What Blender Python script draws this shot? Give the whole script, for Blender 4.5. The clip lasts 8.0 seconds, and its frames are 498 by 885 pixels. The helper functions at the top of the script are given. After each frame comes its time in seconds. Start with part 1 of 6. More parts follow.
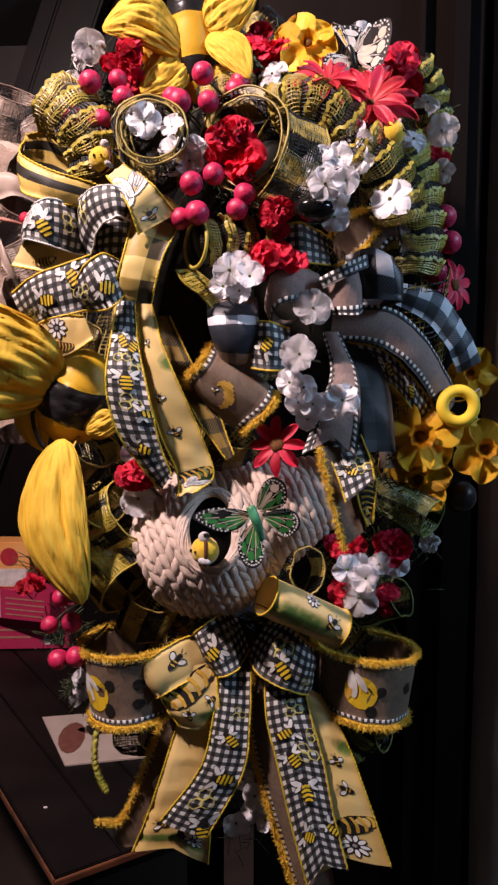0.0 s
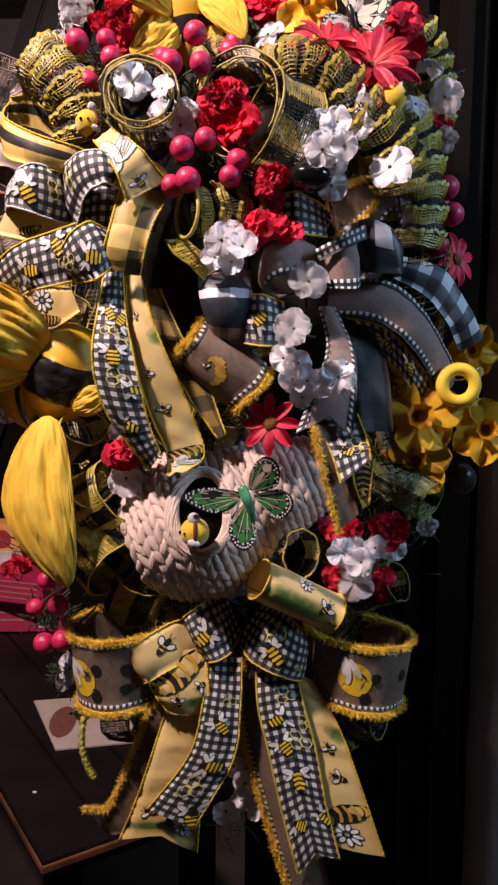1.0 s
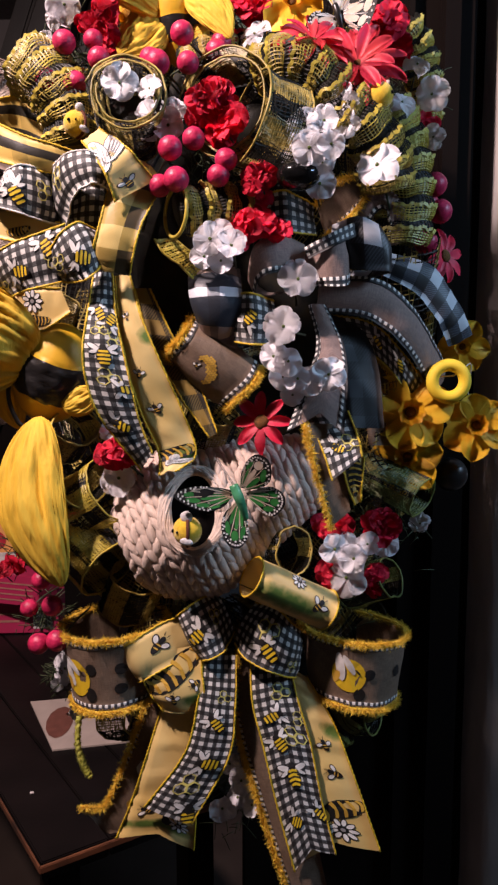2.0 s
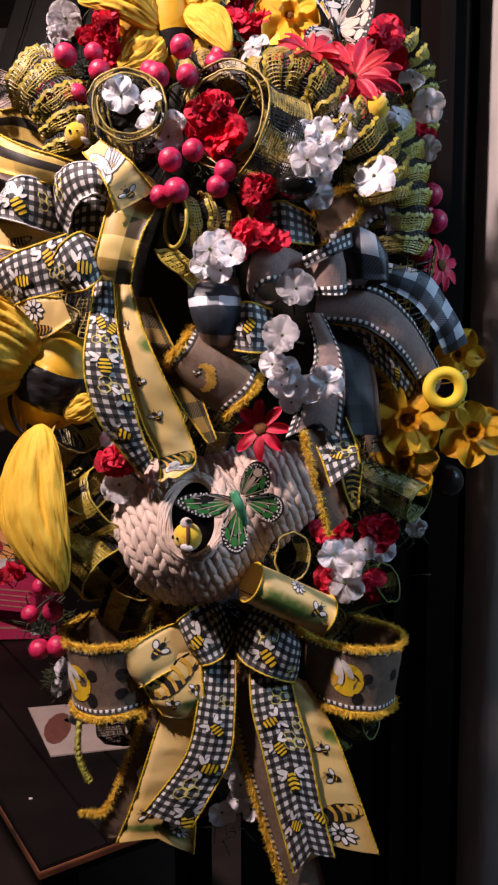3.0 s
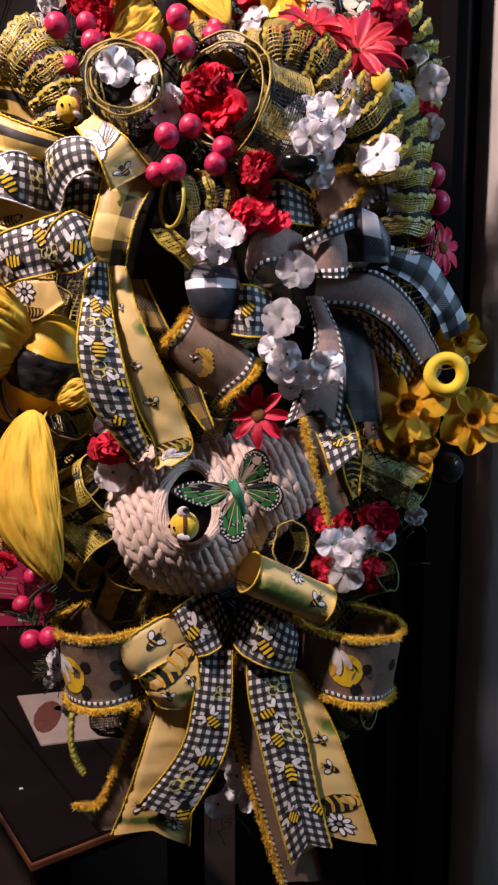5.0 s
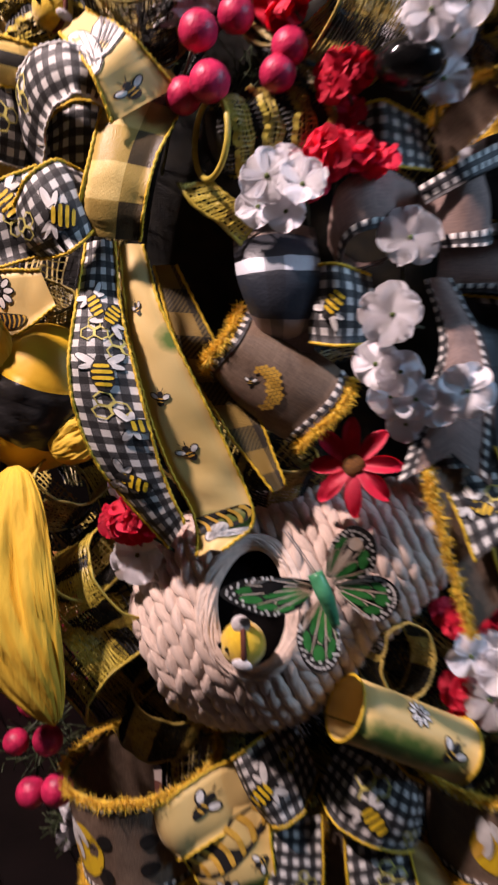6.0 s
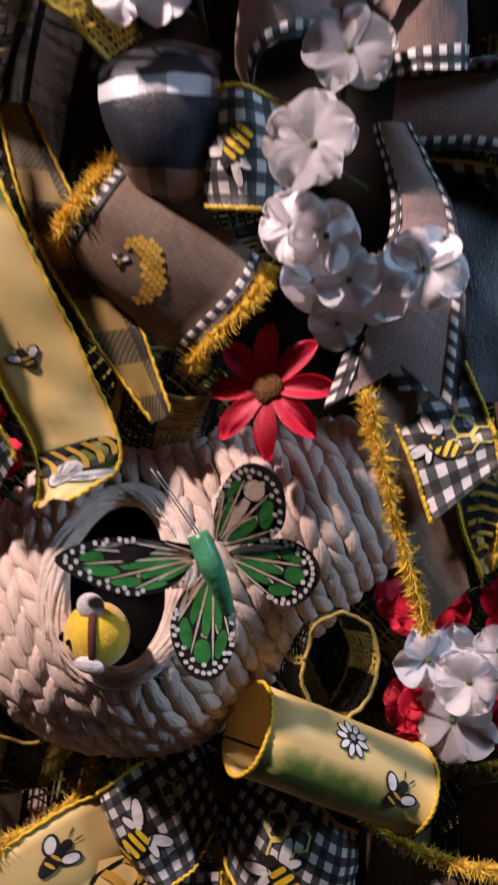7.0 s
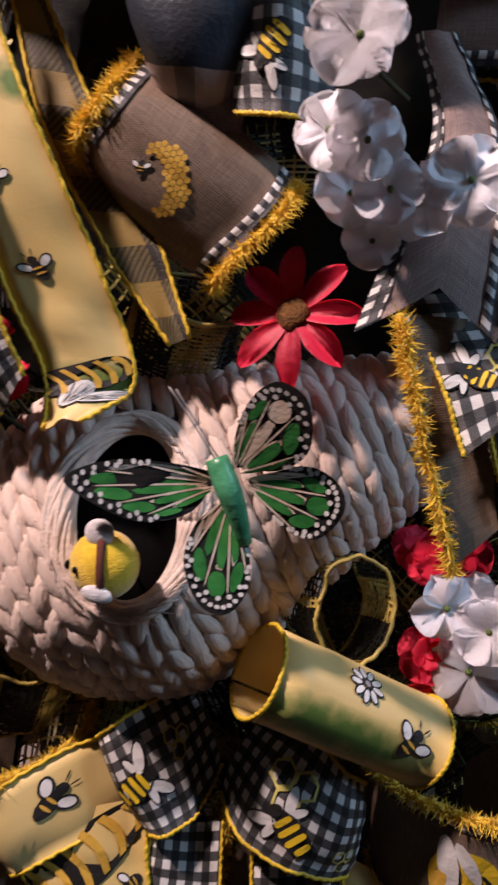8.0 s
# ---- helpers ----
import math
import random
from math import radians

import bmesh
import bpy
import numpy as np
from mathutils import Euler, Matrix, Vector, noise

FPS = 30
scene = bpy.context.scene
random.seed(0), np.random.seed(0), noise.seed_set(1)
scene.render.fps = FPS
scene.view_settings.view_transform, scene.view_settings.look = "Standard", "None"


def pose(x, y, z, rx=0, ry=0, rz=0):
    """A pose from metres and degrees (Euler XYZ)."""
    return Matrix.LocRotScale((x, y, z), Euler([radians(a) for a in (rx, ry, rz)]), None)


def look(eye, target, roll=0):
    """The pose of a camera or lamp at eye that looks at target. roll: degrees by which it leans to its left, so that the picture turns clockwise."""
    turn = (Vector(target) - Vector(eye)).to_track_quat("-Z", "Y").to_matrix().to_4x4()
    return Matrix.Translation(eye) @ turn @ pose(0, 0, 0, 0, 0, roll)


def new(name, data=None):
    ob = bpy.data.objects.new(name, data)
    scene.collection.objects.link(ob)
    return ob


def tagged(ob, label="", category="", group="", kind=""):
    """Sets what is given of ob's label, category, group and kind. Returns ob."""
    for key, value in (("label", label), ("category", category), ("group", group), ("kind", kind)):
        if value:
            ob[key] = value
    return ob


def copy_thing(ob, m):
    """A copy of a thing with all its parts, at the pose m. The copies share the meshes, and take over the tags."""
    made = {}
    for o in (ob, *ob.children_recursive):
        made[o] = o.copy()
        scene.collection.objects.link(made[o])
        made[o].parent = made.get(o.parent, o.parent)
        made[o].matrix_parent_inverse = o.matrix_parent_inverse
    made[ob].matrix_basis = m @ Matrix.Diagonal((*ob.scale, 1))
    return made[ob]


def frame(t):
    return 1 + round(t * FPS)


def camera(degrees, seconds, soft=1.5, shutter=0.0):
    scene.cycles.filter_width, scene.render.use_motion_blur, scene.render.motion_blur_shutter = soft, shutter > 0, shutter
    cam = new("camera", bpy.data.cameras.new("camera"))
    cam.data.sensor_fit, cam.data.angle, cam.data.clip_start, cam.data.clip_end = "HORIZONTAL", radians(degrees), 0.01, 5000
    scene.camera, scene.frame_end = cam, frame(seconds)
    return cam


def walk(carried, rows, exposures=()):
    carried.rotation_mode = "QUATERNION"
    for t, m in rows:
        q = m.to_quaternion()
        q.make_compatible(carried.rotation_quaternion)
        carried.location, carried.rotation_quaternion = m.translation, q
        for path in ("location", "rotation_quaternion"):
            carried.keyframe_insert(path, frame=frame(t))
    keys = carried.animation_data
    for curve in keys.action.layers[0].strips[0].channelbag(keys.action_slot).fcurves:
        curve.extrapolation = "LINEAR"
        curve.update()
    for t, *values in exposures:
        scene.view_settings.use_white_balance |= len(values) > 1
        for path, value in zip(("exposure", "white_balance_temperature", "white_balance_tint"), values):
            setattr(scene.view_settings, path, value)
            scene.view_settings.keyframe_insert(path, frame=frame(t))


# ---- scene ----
cam = camera(36.5, 8.0, soft=2.4, shutter=0.65)
PATH = [
    (0, (0.043, 0.009, 1.473), (-0.054, 1.999, 1.304), 0.3),
    (0.5, (0.043, 0.022, 1.469), (-0.049, 2.011, 1.285), 0.7),
    (1, (0.05, 0.039, 1.463), (-0.046, 2.026, 1.255), 0.7),
    (1.5, (0.055, 0.039, 1.462), (-0.038, 2.025, 1.246), 0.3),
    (3, (0.05, 0.026, 1.465), (-0.02, 2.015, 1.269), 0.0),
    (3.5, (0.047, 0.025, 1.466), (-0.014, 2.014, 1.266), 0.1),
    (4, (0.048, 0.027, 1.461), (-0.008, 2.017, 1.263), 0.2),
    (5.3, (0.033, 0.07, 1.467), (0.006, 2.055, 1.222), 0.2),
    (5.5, (0.046, 0.127, 1.461), (-0.032, 2.113, 1.236), 0.5),
    (5.8, (0.029, 0.275, 1.472), (-0.159, 2.252, 1.247), -1.2),
    (6, (0.022, 0.338, 1.476), (-0.213, 2.311, 1.252), -1.9),
    (6.2, (0.029, 0.384, 1.463), (-0.270, 2.357, 1.255), -1.6),
    (6.5, (0.039, 0.452, 1.444), (-0.206, 2.425, 1.226), -1.0),
    (7, (0.063, 0.494, 1.414), (-0.145, 2.469, 1.182), -0.4),
    (7.5, (0.063, 0.523, 1.391), (-0.133, 2.495, 1.122), 0.5),
    (8, (0.048, 0.51, 1.386), (-0.138, 2.481, 1.105), 1.7),
]

walk(cam, [(t, look(eye, target, roll)) for t, eye, target, roll in PATH],
     [(0.0, -0.15), (5.3, -0.15), (6.2, -0.22), (8.0, -0.19)])

# ---- light: a dim room, a warm lamp to the left, a cool window to the right ----
world = bpy.data.worlds.new("world")
world.use_nodes = True
scene.world = world
world.node_tree.nodes["Background"].inputs[0].default_value = (0.5, 0.6, 0.8, 1)
world.node_tree.nodes["Background"].inputs[1].default_value = 0.0005


def area_lamp(name, eye, target, size, watts, colour):
    data = bpy.data.lights.new(name, "AREA")
    data.shape, data.size, data.energy, data.color = "DISK", size, watts, colour
    ob = new(name, data)
    ob.matrix_world = look(eye, target)
    return ob


area_lamp("room_lamp", (-0.70, 0.26, 2.64), (0.0, 0.9, 1.42), 0.1, 52, (1.0, 0.755, 0.74))
area_lamp("window_light", (1.55, 0.36, 2.25), (0.2, 0.95, 1.5), 0.4, 17, (0.46, 0.69, 1.0))


# ---- materials ----
def nodes_of(name):
    m = bpy.data.materials.new(name)
    m.use_nodes = True
    return m, m.node_tree.nodes, m.node_tree.links, m.node_tree.nodes["Principled BSDF"]


def math_node(N, L, op, a, b=None):
    n = N.new("ShaderNodeMath")
    n.operation = op
    for i, v in enumerate((a, b)):
        if v is None:
            continue
        if isinstance(v, (int, float)):
            n.inputs[i].default_value = v
        else:
            L.new(v, n.inputs[i])
    return n.outputs[0]


def mix_colour(N, L, fac, a, b, blend="MIX"):
    n = N.new("ShaderNodeMix")
    n.data_type, n.blend_type = "RGBA", blend
    for i, v in ((0, fac), (6, a), (7, b)):
        if isinstance(v, (int, float)):
            n.inputs[i].default_value = v
        elif isinstance(v, tuple):
            n.inputs[i].default_value = (*v, 1)
        else:
            L.new(v, n.inputs[i])
    return n.outputs[2]


def noise_of(N, L, scale, detail=3, coord="Object", stretch=None):
    tc = N.new("ShaderNodeTexCoord")
    src = tc.outputs[coord]
    if stretch:
        mp = N.new("ShaderNodeMapping")
        mp.inputs["Scale"].default_value = stretch
        L.new(src, mp.inputs[0])
        src = mp.outputs[0]
    n = N.new("ShaderNodeTexNoise")
    n.inputs["Scale"].default_value, n.inputs["Detail"].default_value = scale, detail
    L.new(src, n.inputs["Vector"])
    return n.outputs["Fac"]


def ramp(N, L, fac, lo, hi):
    n = N.new("ShaderNodeMapRange")
    n.inputs[1].default_value, n.inputs[2].default_value = lo, hi
    L.new(fac, n.inputs[0])
    return n.outputs[0]


def bump(N, L, B, height, strength, distance=0.001):
    n = N.new("ShaderNodeBump")
    n.inputs["Strength"].default_value, n.inputs["Distance"].default_value = strength, distance
    L.new(height, n.inputs["Height"])
    L.new(n.outputs[0], B.inputs["Normal"])


def plain(name, colour, rough=0.6, second=None, scale=60, relief=0.3, fine=400, metal=0.0, sheen=0.0, each=0.0, through_light=0.0, stretch=None, spec=0.5):
    """A surface of one colour that drifts to a second, with fine relief."""
    m, N, L, B = nodes_of(name)
    second = second or tuple(c * 0.7 for c in colour)
    base = mix_colour(N, L, ramp(N, L, noise_of(N, L, scale, 4, stretch=stretch), 0.35, 0.7), colour, second)
    if each:
        info = N.new("ShaderNodeObjectInfo")
        hsv = N.new("ShaderNodeHueSaturation")
        L.new(math_node(N, L, "ADD", math_node(N, L, "MULTIPLY", info.outputs["Random"], each), 1 - each / 2), hsv.inputs["Value"])
        L.new(base, hsv.inputs["Color"])
        base = hsv.outputs[0]
    L.new(base, B.inputs["Base Color"])
    B.inputs["Roughness"].default_value, B.inputs["Metallic"].default_value = rough, metal
    B.inputs["Sheen Weight"].default_value = sheen
    B.inputs["Specular IOR Level"].default_value = spec
    bump(N, L, B, noise_of(N, L, fine, 2, stretch=stretch), relief)
    if through_light:
        tr = N.new("ShaderNodeBsdfTranslucent")
        L.new(base, tr.inputs[0])
        mx = N.new("ShaderNodeMixShader")
        mx.inputs[0].default_value = through_light
        L.new(B.outputs[0], mx.inputs[1])
        L.new(tr.outputs[0], mx.inputs[2])
        L.new(mx.outputs[0], N["Material Output"].inputs[0])
    return m


def checks(name, cell, colours, rough=0.6, twill=True, tint=None):
    """Woven checks: colours for no, one and two crossing bands; cell in metres along the cloth."""
    m, N, L, B = nodes_of(name)
    uv = N.new("ShaderNodeUVMap")
    sep = N.new("ShaderNodeSeparateXYZ")
    L.new(uv.outputs[0], sep.inputs[0])
    bands = []
    for k in (0, 1):
        x = math_node(N, L, "DIVIDE", sep.outputs[k], 2 * cell)
        bands.append(math_node(N, L, "GREATER_THAN", math_node(N, L, "FRACT", x), 0.5))
    both = math_node(N, L, "MULTIPLY", *bands)
    one = math_node(N, L, "ABSOLUTE", math_node(N, L, "SUBTRACT", *bands))
    mid = colours[1]
    if twill:
        d = math_node(N, L, "ADD", sep.outputs[0], sep.outputs[1])
        f = math_node(N, L, "GREATER_THAN", math_node(N, L, "FRACT", math_node(N, L, "DIVIDE", d, cell / 5.5)), 0.52)
        mid = mix_colour(N, L, f, tuple(c * 0.45 for c in colours[1]), tuple(min(1, c * 1.55) for c in colours[1]))
    c = mix_colour(N, L, one, colours[0], mid)
    c = mix_colour(N, L, both, c, colours[2])
    c = mix_colour(N, L, math_node(N, L, "MULTIPLY", noise_of(N, L, 35, 4), 0.3), c, tint or (0.03, 0.025, 0.02))
    L.new(c, B.inputs["Base Color"])
    B.inputs["Roughness"].default_value = rough
    bump(N, L, B, noise_of(N, L, 900, 2), 0.35)
    return m


def stripes(name, cell, light, dark, rough=0.5):
    """Bands along the length of the cloth."""
    m, N, L, B = nodes_of(name)
    uv = N.new("ShaderNodeUVMap")
    sep = N.new("ShaderNodeSeparateXYZ")
    L.new(uv.outputs[0], sep.inputs[0])
    f = math_node(N, L, "FRACT", math_node(N, L, "ADD", math_node(N, L, "DIVIDE", sep.outputs[0], cell), 0.2))
    band_ = math_node(N, L, "GREATER_THAN", f, 0.58)
    cross_ = math_node(N, L, "GREATER_THAN", math_node(N, L, "FRACT", math_node(N, L, "DIVIDE", sep.outputs[1], 0.05)), 0.62)
    c = mix_colour(N, L, math_node(N, L, "MULTIPLY", cross_, 0.45), light, tuple(v * 0.5 for v in light))
    c = mix_colour(N, L, band_, c, dark)
    L.new(c, B.inputs["Base Color"])
    B.inputs["Roughness"].default_value = rough
    bump(N, L, B, noise_of(N, L, 900, 2), 0.3)
    return m


def cross_bands(name, edges, colours, rough=0.4):
    """Bands across the cloth: colours change at the given metres along it."""
    m, N, L, B = nodes_of(name)
    uv = N.new("ShaderNodeUVMap")
    sep = N.new("ShaderNodeSeparateXYZ")
    L.new(uv.outputs[0], sep.inputs[0])
    c = mix_colour(N, L, 0.0, colours[0], colours[0])
    for e, col in zip(edges, colours[1:]):
        v = math_node(N, L, "ADD", sep.outputs[1], math_node(N, L, "MULTIPLY", noise_of(N, L, 60, 2), 0.004))
        c = mix_colour(N, L, math_node(N, L, "GREATER_THAN", v, e), c, col)
    side = math_node(N, L, "GREATER_THAN", math_node(N, L, "FRACT", math_node(N, L, "DIVIDE", sep.outputs[0], 0.032)), 0.6)
    c = mix_colour(N, L, math_node(N, L, "MULTIPLY", side, 0.6), c, (0.02, 0.022, 0.028))
    L.new(c, B.inputs["Base Color"])
    B.inputs["Roughness"].default_value = rough
    bump(N, L, B, noise_of(N, L, 500, 2), 0.3)
    return m


def woven(name, colour, second, pitch=0.0011, rough=0.8, relief=0.8):
    """Coarse linen: crossing threads and blotches."""
    m, N, L, B = nodes_of(name)
    uv = N.new("ShaderNodeUVMap")
    waves = []
    for k in ("X", "Y"):
        w = N.new("ShaderNodeTexWave")
        w.bands_direction = k
        w.inputs["Scale"].default_value, w.inputs["Distortion"].default_value = 0.314 / pitch, 1.5
        w.inputs["Detail Scale"].default_value = 0.6
        L.new(uv.outputs[0], w.inputs["Vector"])
        waves.append(w.outputs["Fac"])
    h = math_node(N, L, "MULTIPLY", *waves)
    blot = ramp(N, L, noise_of(N, L, 45, 5), 0.3, 0.75)
    c = mix_colour(N, L, blot, colour, second)
    for stretch in ((1400, 90, 1), (90, 1400, 1)):
        slub = ramp(N, L, noise_of(N, L, 1.0, 2, coord="UV", stretch=stretch), 0.42, 0.68)
        c = mix_colour(N, L, math_node(N, L, "MULTIPLY", slub, 0.4), c, tuple(min(1, v * 1.7) for v in colour))
        dark_slub = ramp(N, L, noise_of(N, L, 1.3, 2, coord="UV", stretch=stretch), 0.6, 0.4)
        c = mix_colour(N, L, math_node(N, L, "MULTIPLY", dark_slub, 0.3), c, tuple(v * 0.4 for v in colour))
    L.new(c, B.inputs["Base Color"])
    B.inputs["Roughness"].default_value = rough
    bump(N, L, B, h, relief, 0.0004)
    return m


M = {}
M["gingham"] = checks("gingham_cloth", 0.0051, ((0.8, 0.78, 0.74), (0.08, 0.08, 0.08), (0.012, 0.012, 0.013)))
M["gingham_trim"] = checks("gingham_trim", 0.0036, ((0.78, 0.76, 0.72), (0.04, 0.04, 0.045), (0.01, 0.01, 0.012)), twill=False)
M["buffalo"] = checks("buffalo_cloth", 0.021, ((0.5, 0.52, 0.56), (0.03, 0.032, 0.038), (0.006, 0.006, 0.008)), rough=0.42)
M["blue_checks"] = checks("pale_buffalo_cloth", 0.015, ((0.66, 0.7, 0.76), (0.07, 0.085, 0.11), (0.012, 0.017, 0.022)), rough=0.45)
M["yellow_plaid"] = checks("yellow_plaid_cloth", 0.025, ((0.82, 0.62, 0.22), (0.5, 0.35, 0.09), (0.035, 0.028, 0.016)), rough=0.45, twill=False, tint=(0.2, 0.12, 0.03))
M["yellow_stripe"] = stripes("yellow_and_black_stripes", 0.024, (0.72, 0.5, 0.13), (0.022, 0.018, 0.012))
M["yellow_dark"] = checks("sheer_yellow_and_black_cloth", 0.019, ((0.3, 0.2, 0.045), (0.09, 0.066, 0.022), (0.015, 0.013, 0.01)), rough=0.55, tint=(0.06, 0.04, 0.01))
M["net_lime"] = plain("lime_mesh_strands", (0.56, 0.52, 0.13), 0.45, (0.36, 0.33, 0.07), 50, 0.3, 900)
M["cuff_bands"] = cross_bands("black_and_white_banded_cloth", (0.03, 0.052, 0.064, 0.098), ((0.34, 0.25, 0.21), (0.024, 0.026, 0.033), (0.6, 0.63, 0.68), (0.028, 0.034, 0.046), (0.34, 0.25, 0.21)))
# the check of buffalo_cloth with every colour taken close to black, for one tail
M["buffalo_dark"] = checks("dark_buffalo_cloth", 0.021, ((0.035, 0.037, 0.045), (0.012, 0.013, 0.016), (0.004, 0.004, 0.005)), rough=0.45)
M["frame_wood"] = plain("black_lacquered_wood", (0.012, 0.01, 0.009), 0.35, (0.02, 0.016, 0.013), 8, 0.3, 60)
M["satin"] = plain("pale_yellow_satin", (0.74, 0.55, 0.22), 0.5, (0.68, 0.47, 0.15), 14, 0.08, 900, sheen=0.1)
M["burlap"] = woven("brown_linen", (0.2, 0.136, 0.09), (0.115, 0.076, 0.052), relief=0.5)
M["taupe"] = woven("taupe_linen", (0.3, 0.212, 0.182), (0.22, 0.15, 0.132), pitch=0.0009, rough=0.7, relief=0.5)
M["wire"] = plain("yellow_cord", (0.78, 0.52, 0.03), 0.55, (0.62, 0.4, 0.02), 300, 0.6, 900)
M["fringe"] = plain("mustard_chenille", (0.94, 0.66, 0.06), 0.8, (0.78, 0.48, 0.03), 120, 0.2, 800, sheen=0.3, through_light=0.2)
M["net_yellow"] = plain("yellow_mesh_strands", (0.62, 0.48, 0.07), 0.4, (0.3, 0.24, 0.04), 60, 0.3, 900)
M["net_olive"] = plain("dull_gold_mesh_strands", (0.5, 0.37, 0.09), 0.42, (0.16, 0.13, 0.03), 50, 0.3, 900)
M["net_green"] = plain("green_mesh_strands", (0.2, 0.23, 0.06), 0.45, (0.08, 0.1, 0.025), 50, 0.3, 900)
# black mesh strands; also the painted shade inside rolls and behind the wreath
M["net_black"] = plain("black_mesh_strands_and_shade", (0.008, 0.008, 0.007), 0.5, (0.02, 0.017, 0.009), 60, 0.3, 900, spec=0.25)
M["beige_net"] = plain("beige_mesh", (0.36, 0.26, 0.2), 0.7, (0.24, 0.17, 0.13), 30, 0.6, 300)
M["beige_satin"] = plain("cream_ribbon", (0.55, 0.44, 0.36), 0.5, (0.42, 0.32, 0.26), 20, 0.3, 300)
M["white_petal"] = plain("white_silk_petal", (0.95, 0.94, 0.95), 0.85, (0.9, 0.89, 0.92), 60, 0.3, 520, through_light=0.42, each=0.08, spec=0.15)
M["red_petal"] = plain("crimson_silk_petal", (0.88, 0.026, 0.09), 0.65, (0.72, 0.016, 0.062), 50, 0.4, 150, through_light=0.2, each=0.2)
M["daisy_petal"] = plain("red_daisy_petal", (0.86, 0.03, 0.09), 0.5, (0.66, 0.018, 0.075), 40, 0.5, 200, through_light=0.08)
M["coral_petal"] = plain("coral_red_petal", (0.82, 0.07, 0.08), 0.5, (0.62, 0.025, 0.09), 30, 0.5, 200, through_light=0.12)
M["daffodil"] = plain("daffodil_yellow", (0.92, 0.64, 0.05), 0.55, (0.84, 0.48, 0.02), 30, 0.5, 150, through_light=0.2, each=0.2)
M["daffodil_dark"] = plain("orange_yellow_petal", (0.78, 0.44, 0.015), 0.5, (0.66, 0.3, 0.01), 30, 0.5, 150, through_light=0.2)
M["centre_green"] = plain("green_flower_eye", (0.1, 0.14, 0.03), 0.7)
M["centre_brown"] = plain("brown_flower_eye", (0.09, 0.035, 0.01), 0.85, (0.22, 0.09, 0.01), 500, 1.0, 700)
M["berry"] = plain("crimson_berry", (0.6, 0.025, 0.1), 0.42, (0.3, 0.008, 0.05), 130, 0.5, 420, spec=0.45, each=0.25)
M["stalk"] = plain("dark_green_stalk", (0.035, 0.045, 0.02), 0.6)
M["needles"] = plain("pine_needles", (0.03, 0.05, 0.018), 0.6, (0.05, 0.06, 0.02))
M["black"] = plain("black_satin", (0.012, 0.011, 0.011), 0.32, (0.02, 0.018, 0.017), 60, 0.6, 60)
M["black_wrap"] = plain("creased_black_foil", (0.014, 0.013, 0.013), 0.3, (0.022, 0.02, 0.019), 40, 1.0, 55, stretch=(1, 1, 2.4))
M["black_gloss"] = plain("glossy_black", (0.006, 0.006, 0.006), 0.12)
M["print_black"] = plain("black_print", (0.014, 0.012, 0.011), 0.6)
M["print_white"] = plain("white_print", (0.84, 0.82, 0.78), 0.6)
M["print_grey"] = plain("grey_print", (0.35, 0.33, 0.33), 0.6)
M["print_yellow"] = plain("yellow_print", (0.82, 0.56, 0.02), 0.6, (0.75, 0.48, 0.02))
M["print_gold"] = plain("gold_print", (0.7, 0.42, 0.06), 0.6, (0.6, 0.34, 0.04))
M["print_lemon"] = plain("pale_yellow_print", (0.68, 0.6, 0.16), 0.6)
M["print_pink"] = plain("dusky_pink_print", (0.5, 0.22, 0.17), 0.6)
M["husk"] = plain("yellow_raffia_paper", (0.9, 0.6, 0.06), 0.75, (0.74, 0.45, 0.025), 26, 1.0, 260, through_light=0.15, stretch=(1, 1, 0.12))
M["bee_yellow"] = plain("yellow_painted_foam", (0.78, 0.47, 0.02), 0.5, (0.66, 0.36, 0.015), 20, 0.3, 120)
M["felt"] = plain("yellow_felt", (0.8, 0.54, 0.02), 0.9, (0.7, 0.44, 0.01), 300, 0.8, 1200, sheen=0.5)
M["felt_white"] = plain("white_felt", (0.75, 0.72, 0.72), 0.9, None, 300, 0.6, 1200, sheen=0.4)
M["felt_brown"] = plain("brown_felt", (0.12, 0.03, 0.015), 0.9, None, 300, 0.6, 1200)
M["ring"] = plain("yellow_foam_ring", (0.9, 0.68, 0.05), 0.7, (0.8, 0.53, 0.02), 20, 0.1)
M["rope"] = plain("cream_cotton_rope", (0.72, 0.575, 0.48), 0.85, (0.56, 0.43, 0.355), 260, 1.0, 1100, sheen=0.2, each=0.14, stretch=(1, 0.09, 1))
M["rope_fibre"] = plain("frayed_cotton_fibre", (0.78, 0.64, 0.54), 0.8, (0.6, 0.47, 0.39), 180, 0.6, 700, sheen=0.2)
# near-black for the shade inside the hive, not the rope's own colour
M["dark_inside"] = plain("painted_hive_shade", (0.006, 0.005, 0.005), 0.95, spec=0.1)
M["wing_green"] = plain("green_wing", (0.05, 0.26, 0.06), 0.4, (0.02, 0.15, 0.03), 90, 0.4, 300)
M["wing_body"] = plain("green_butterfly_body", (0.1, 0.4, 0.2), 0.35, (0.04, 0.2, 0.08), 90, 0.4, 300)
M["wing_cream"] = plain("cream_wing", (0.75, 0.66, 0.56), 0.6, (0.68, 0.5, 0.35), 60)
M["dark_wood"] = plain("black_brown_wood", (0.006, 0.0042, 0.0038), 0.6, (0.01, 0.0065, 0.005), 8, 0.4, 60, stretch=(1, 1, 0.2), spec=0.06)
M["table_wood"] = plain("dark_stained_tabletop", (0.006, 0.005, 0.005), 0.46, (0.011, 0.008, 0.008), 9, 0.3, 50, spec=0.13)
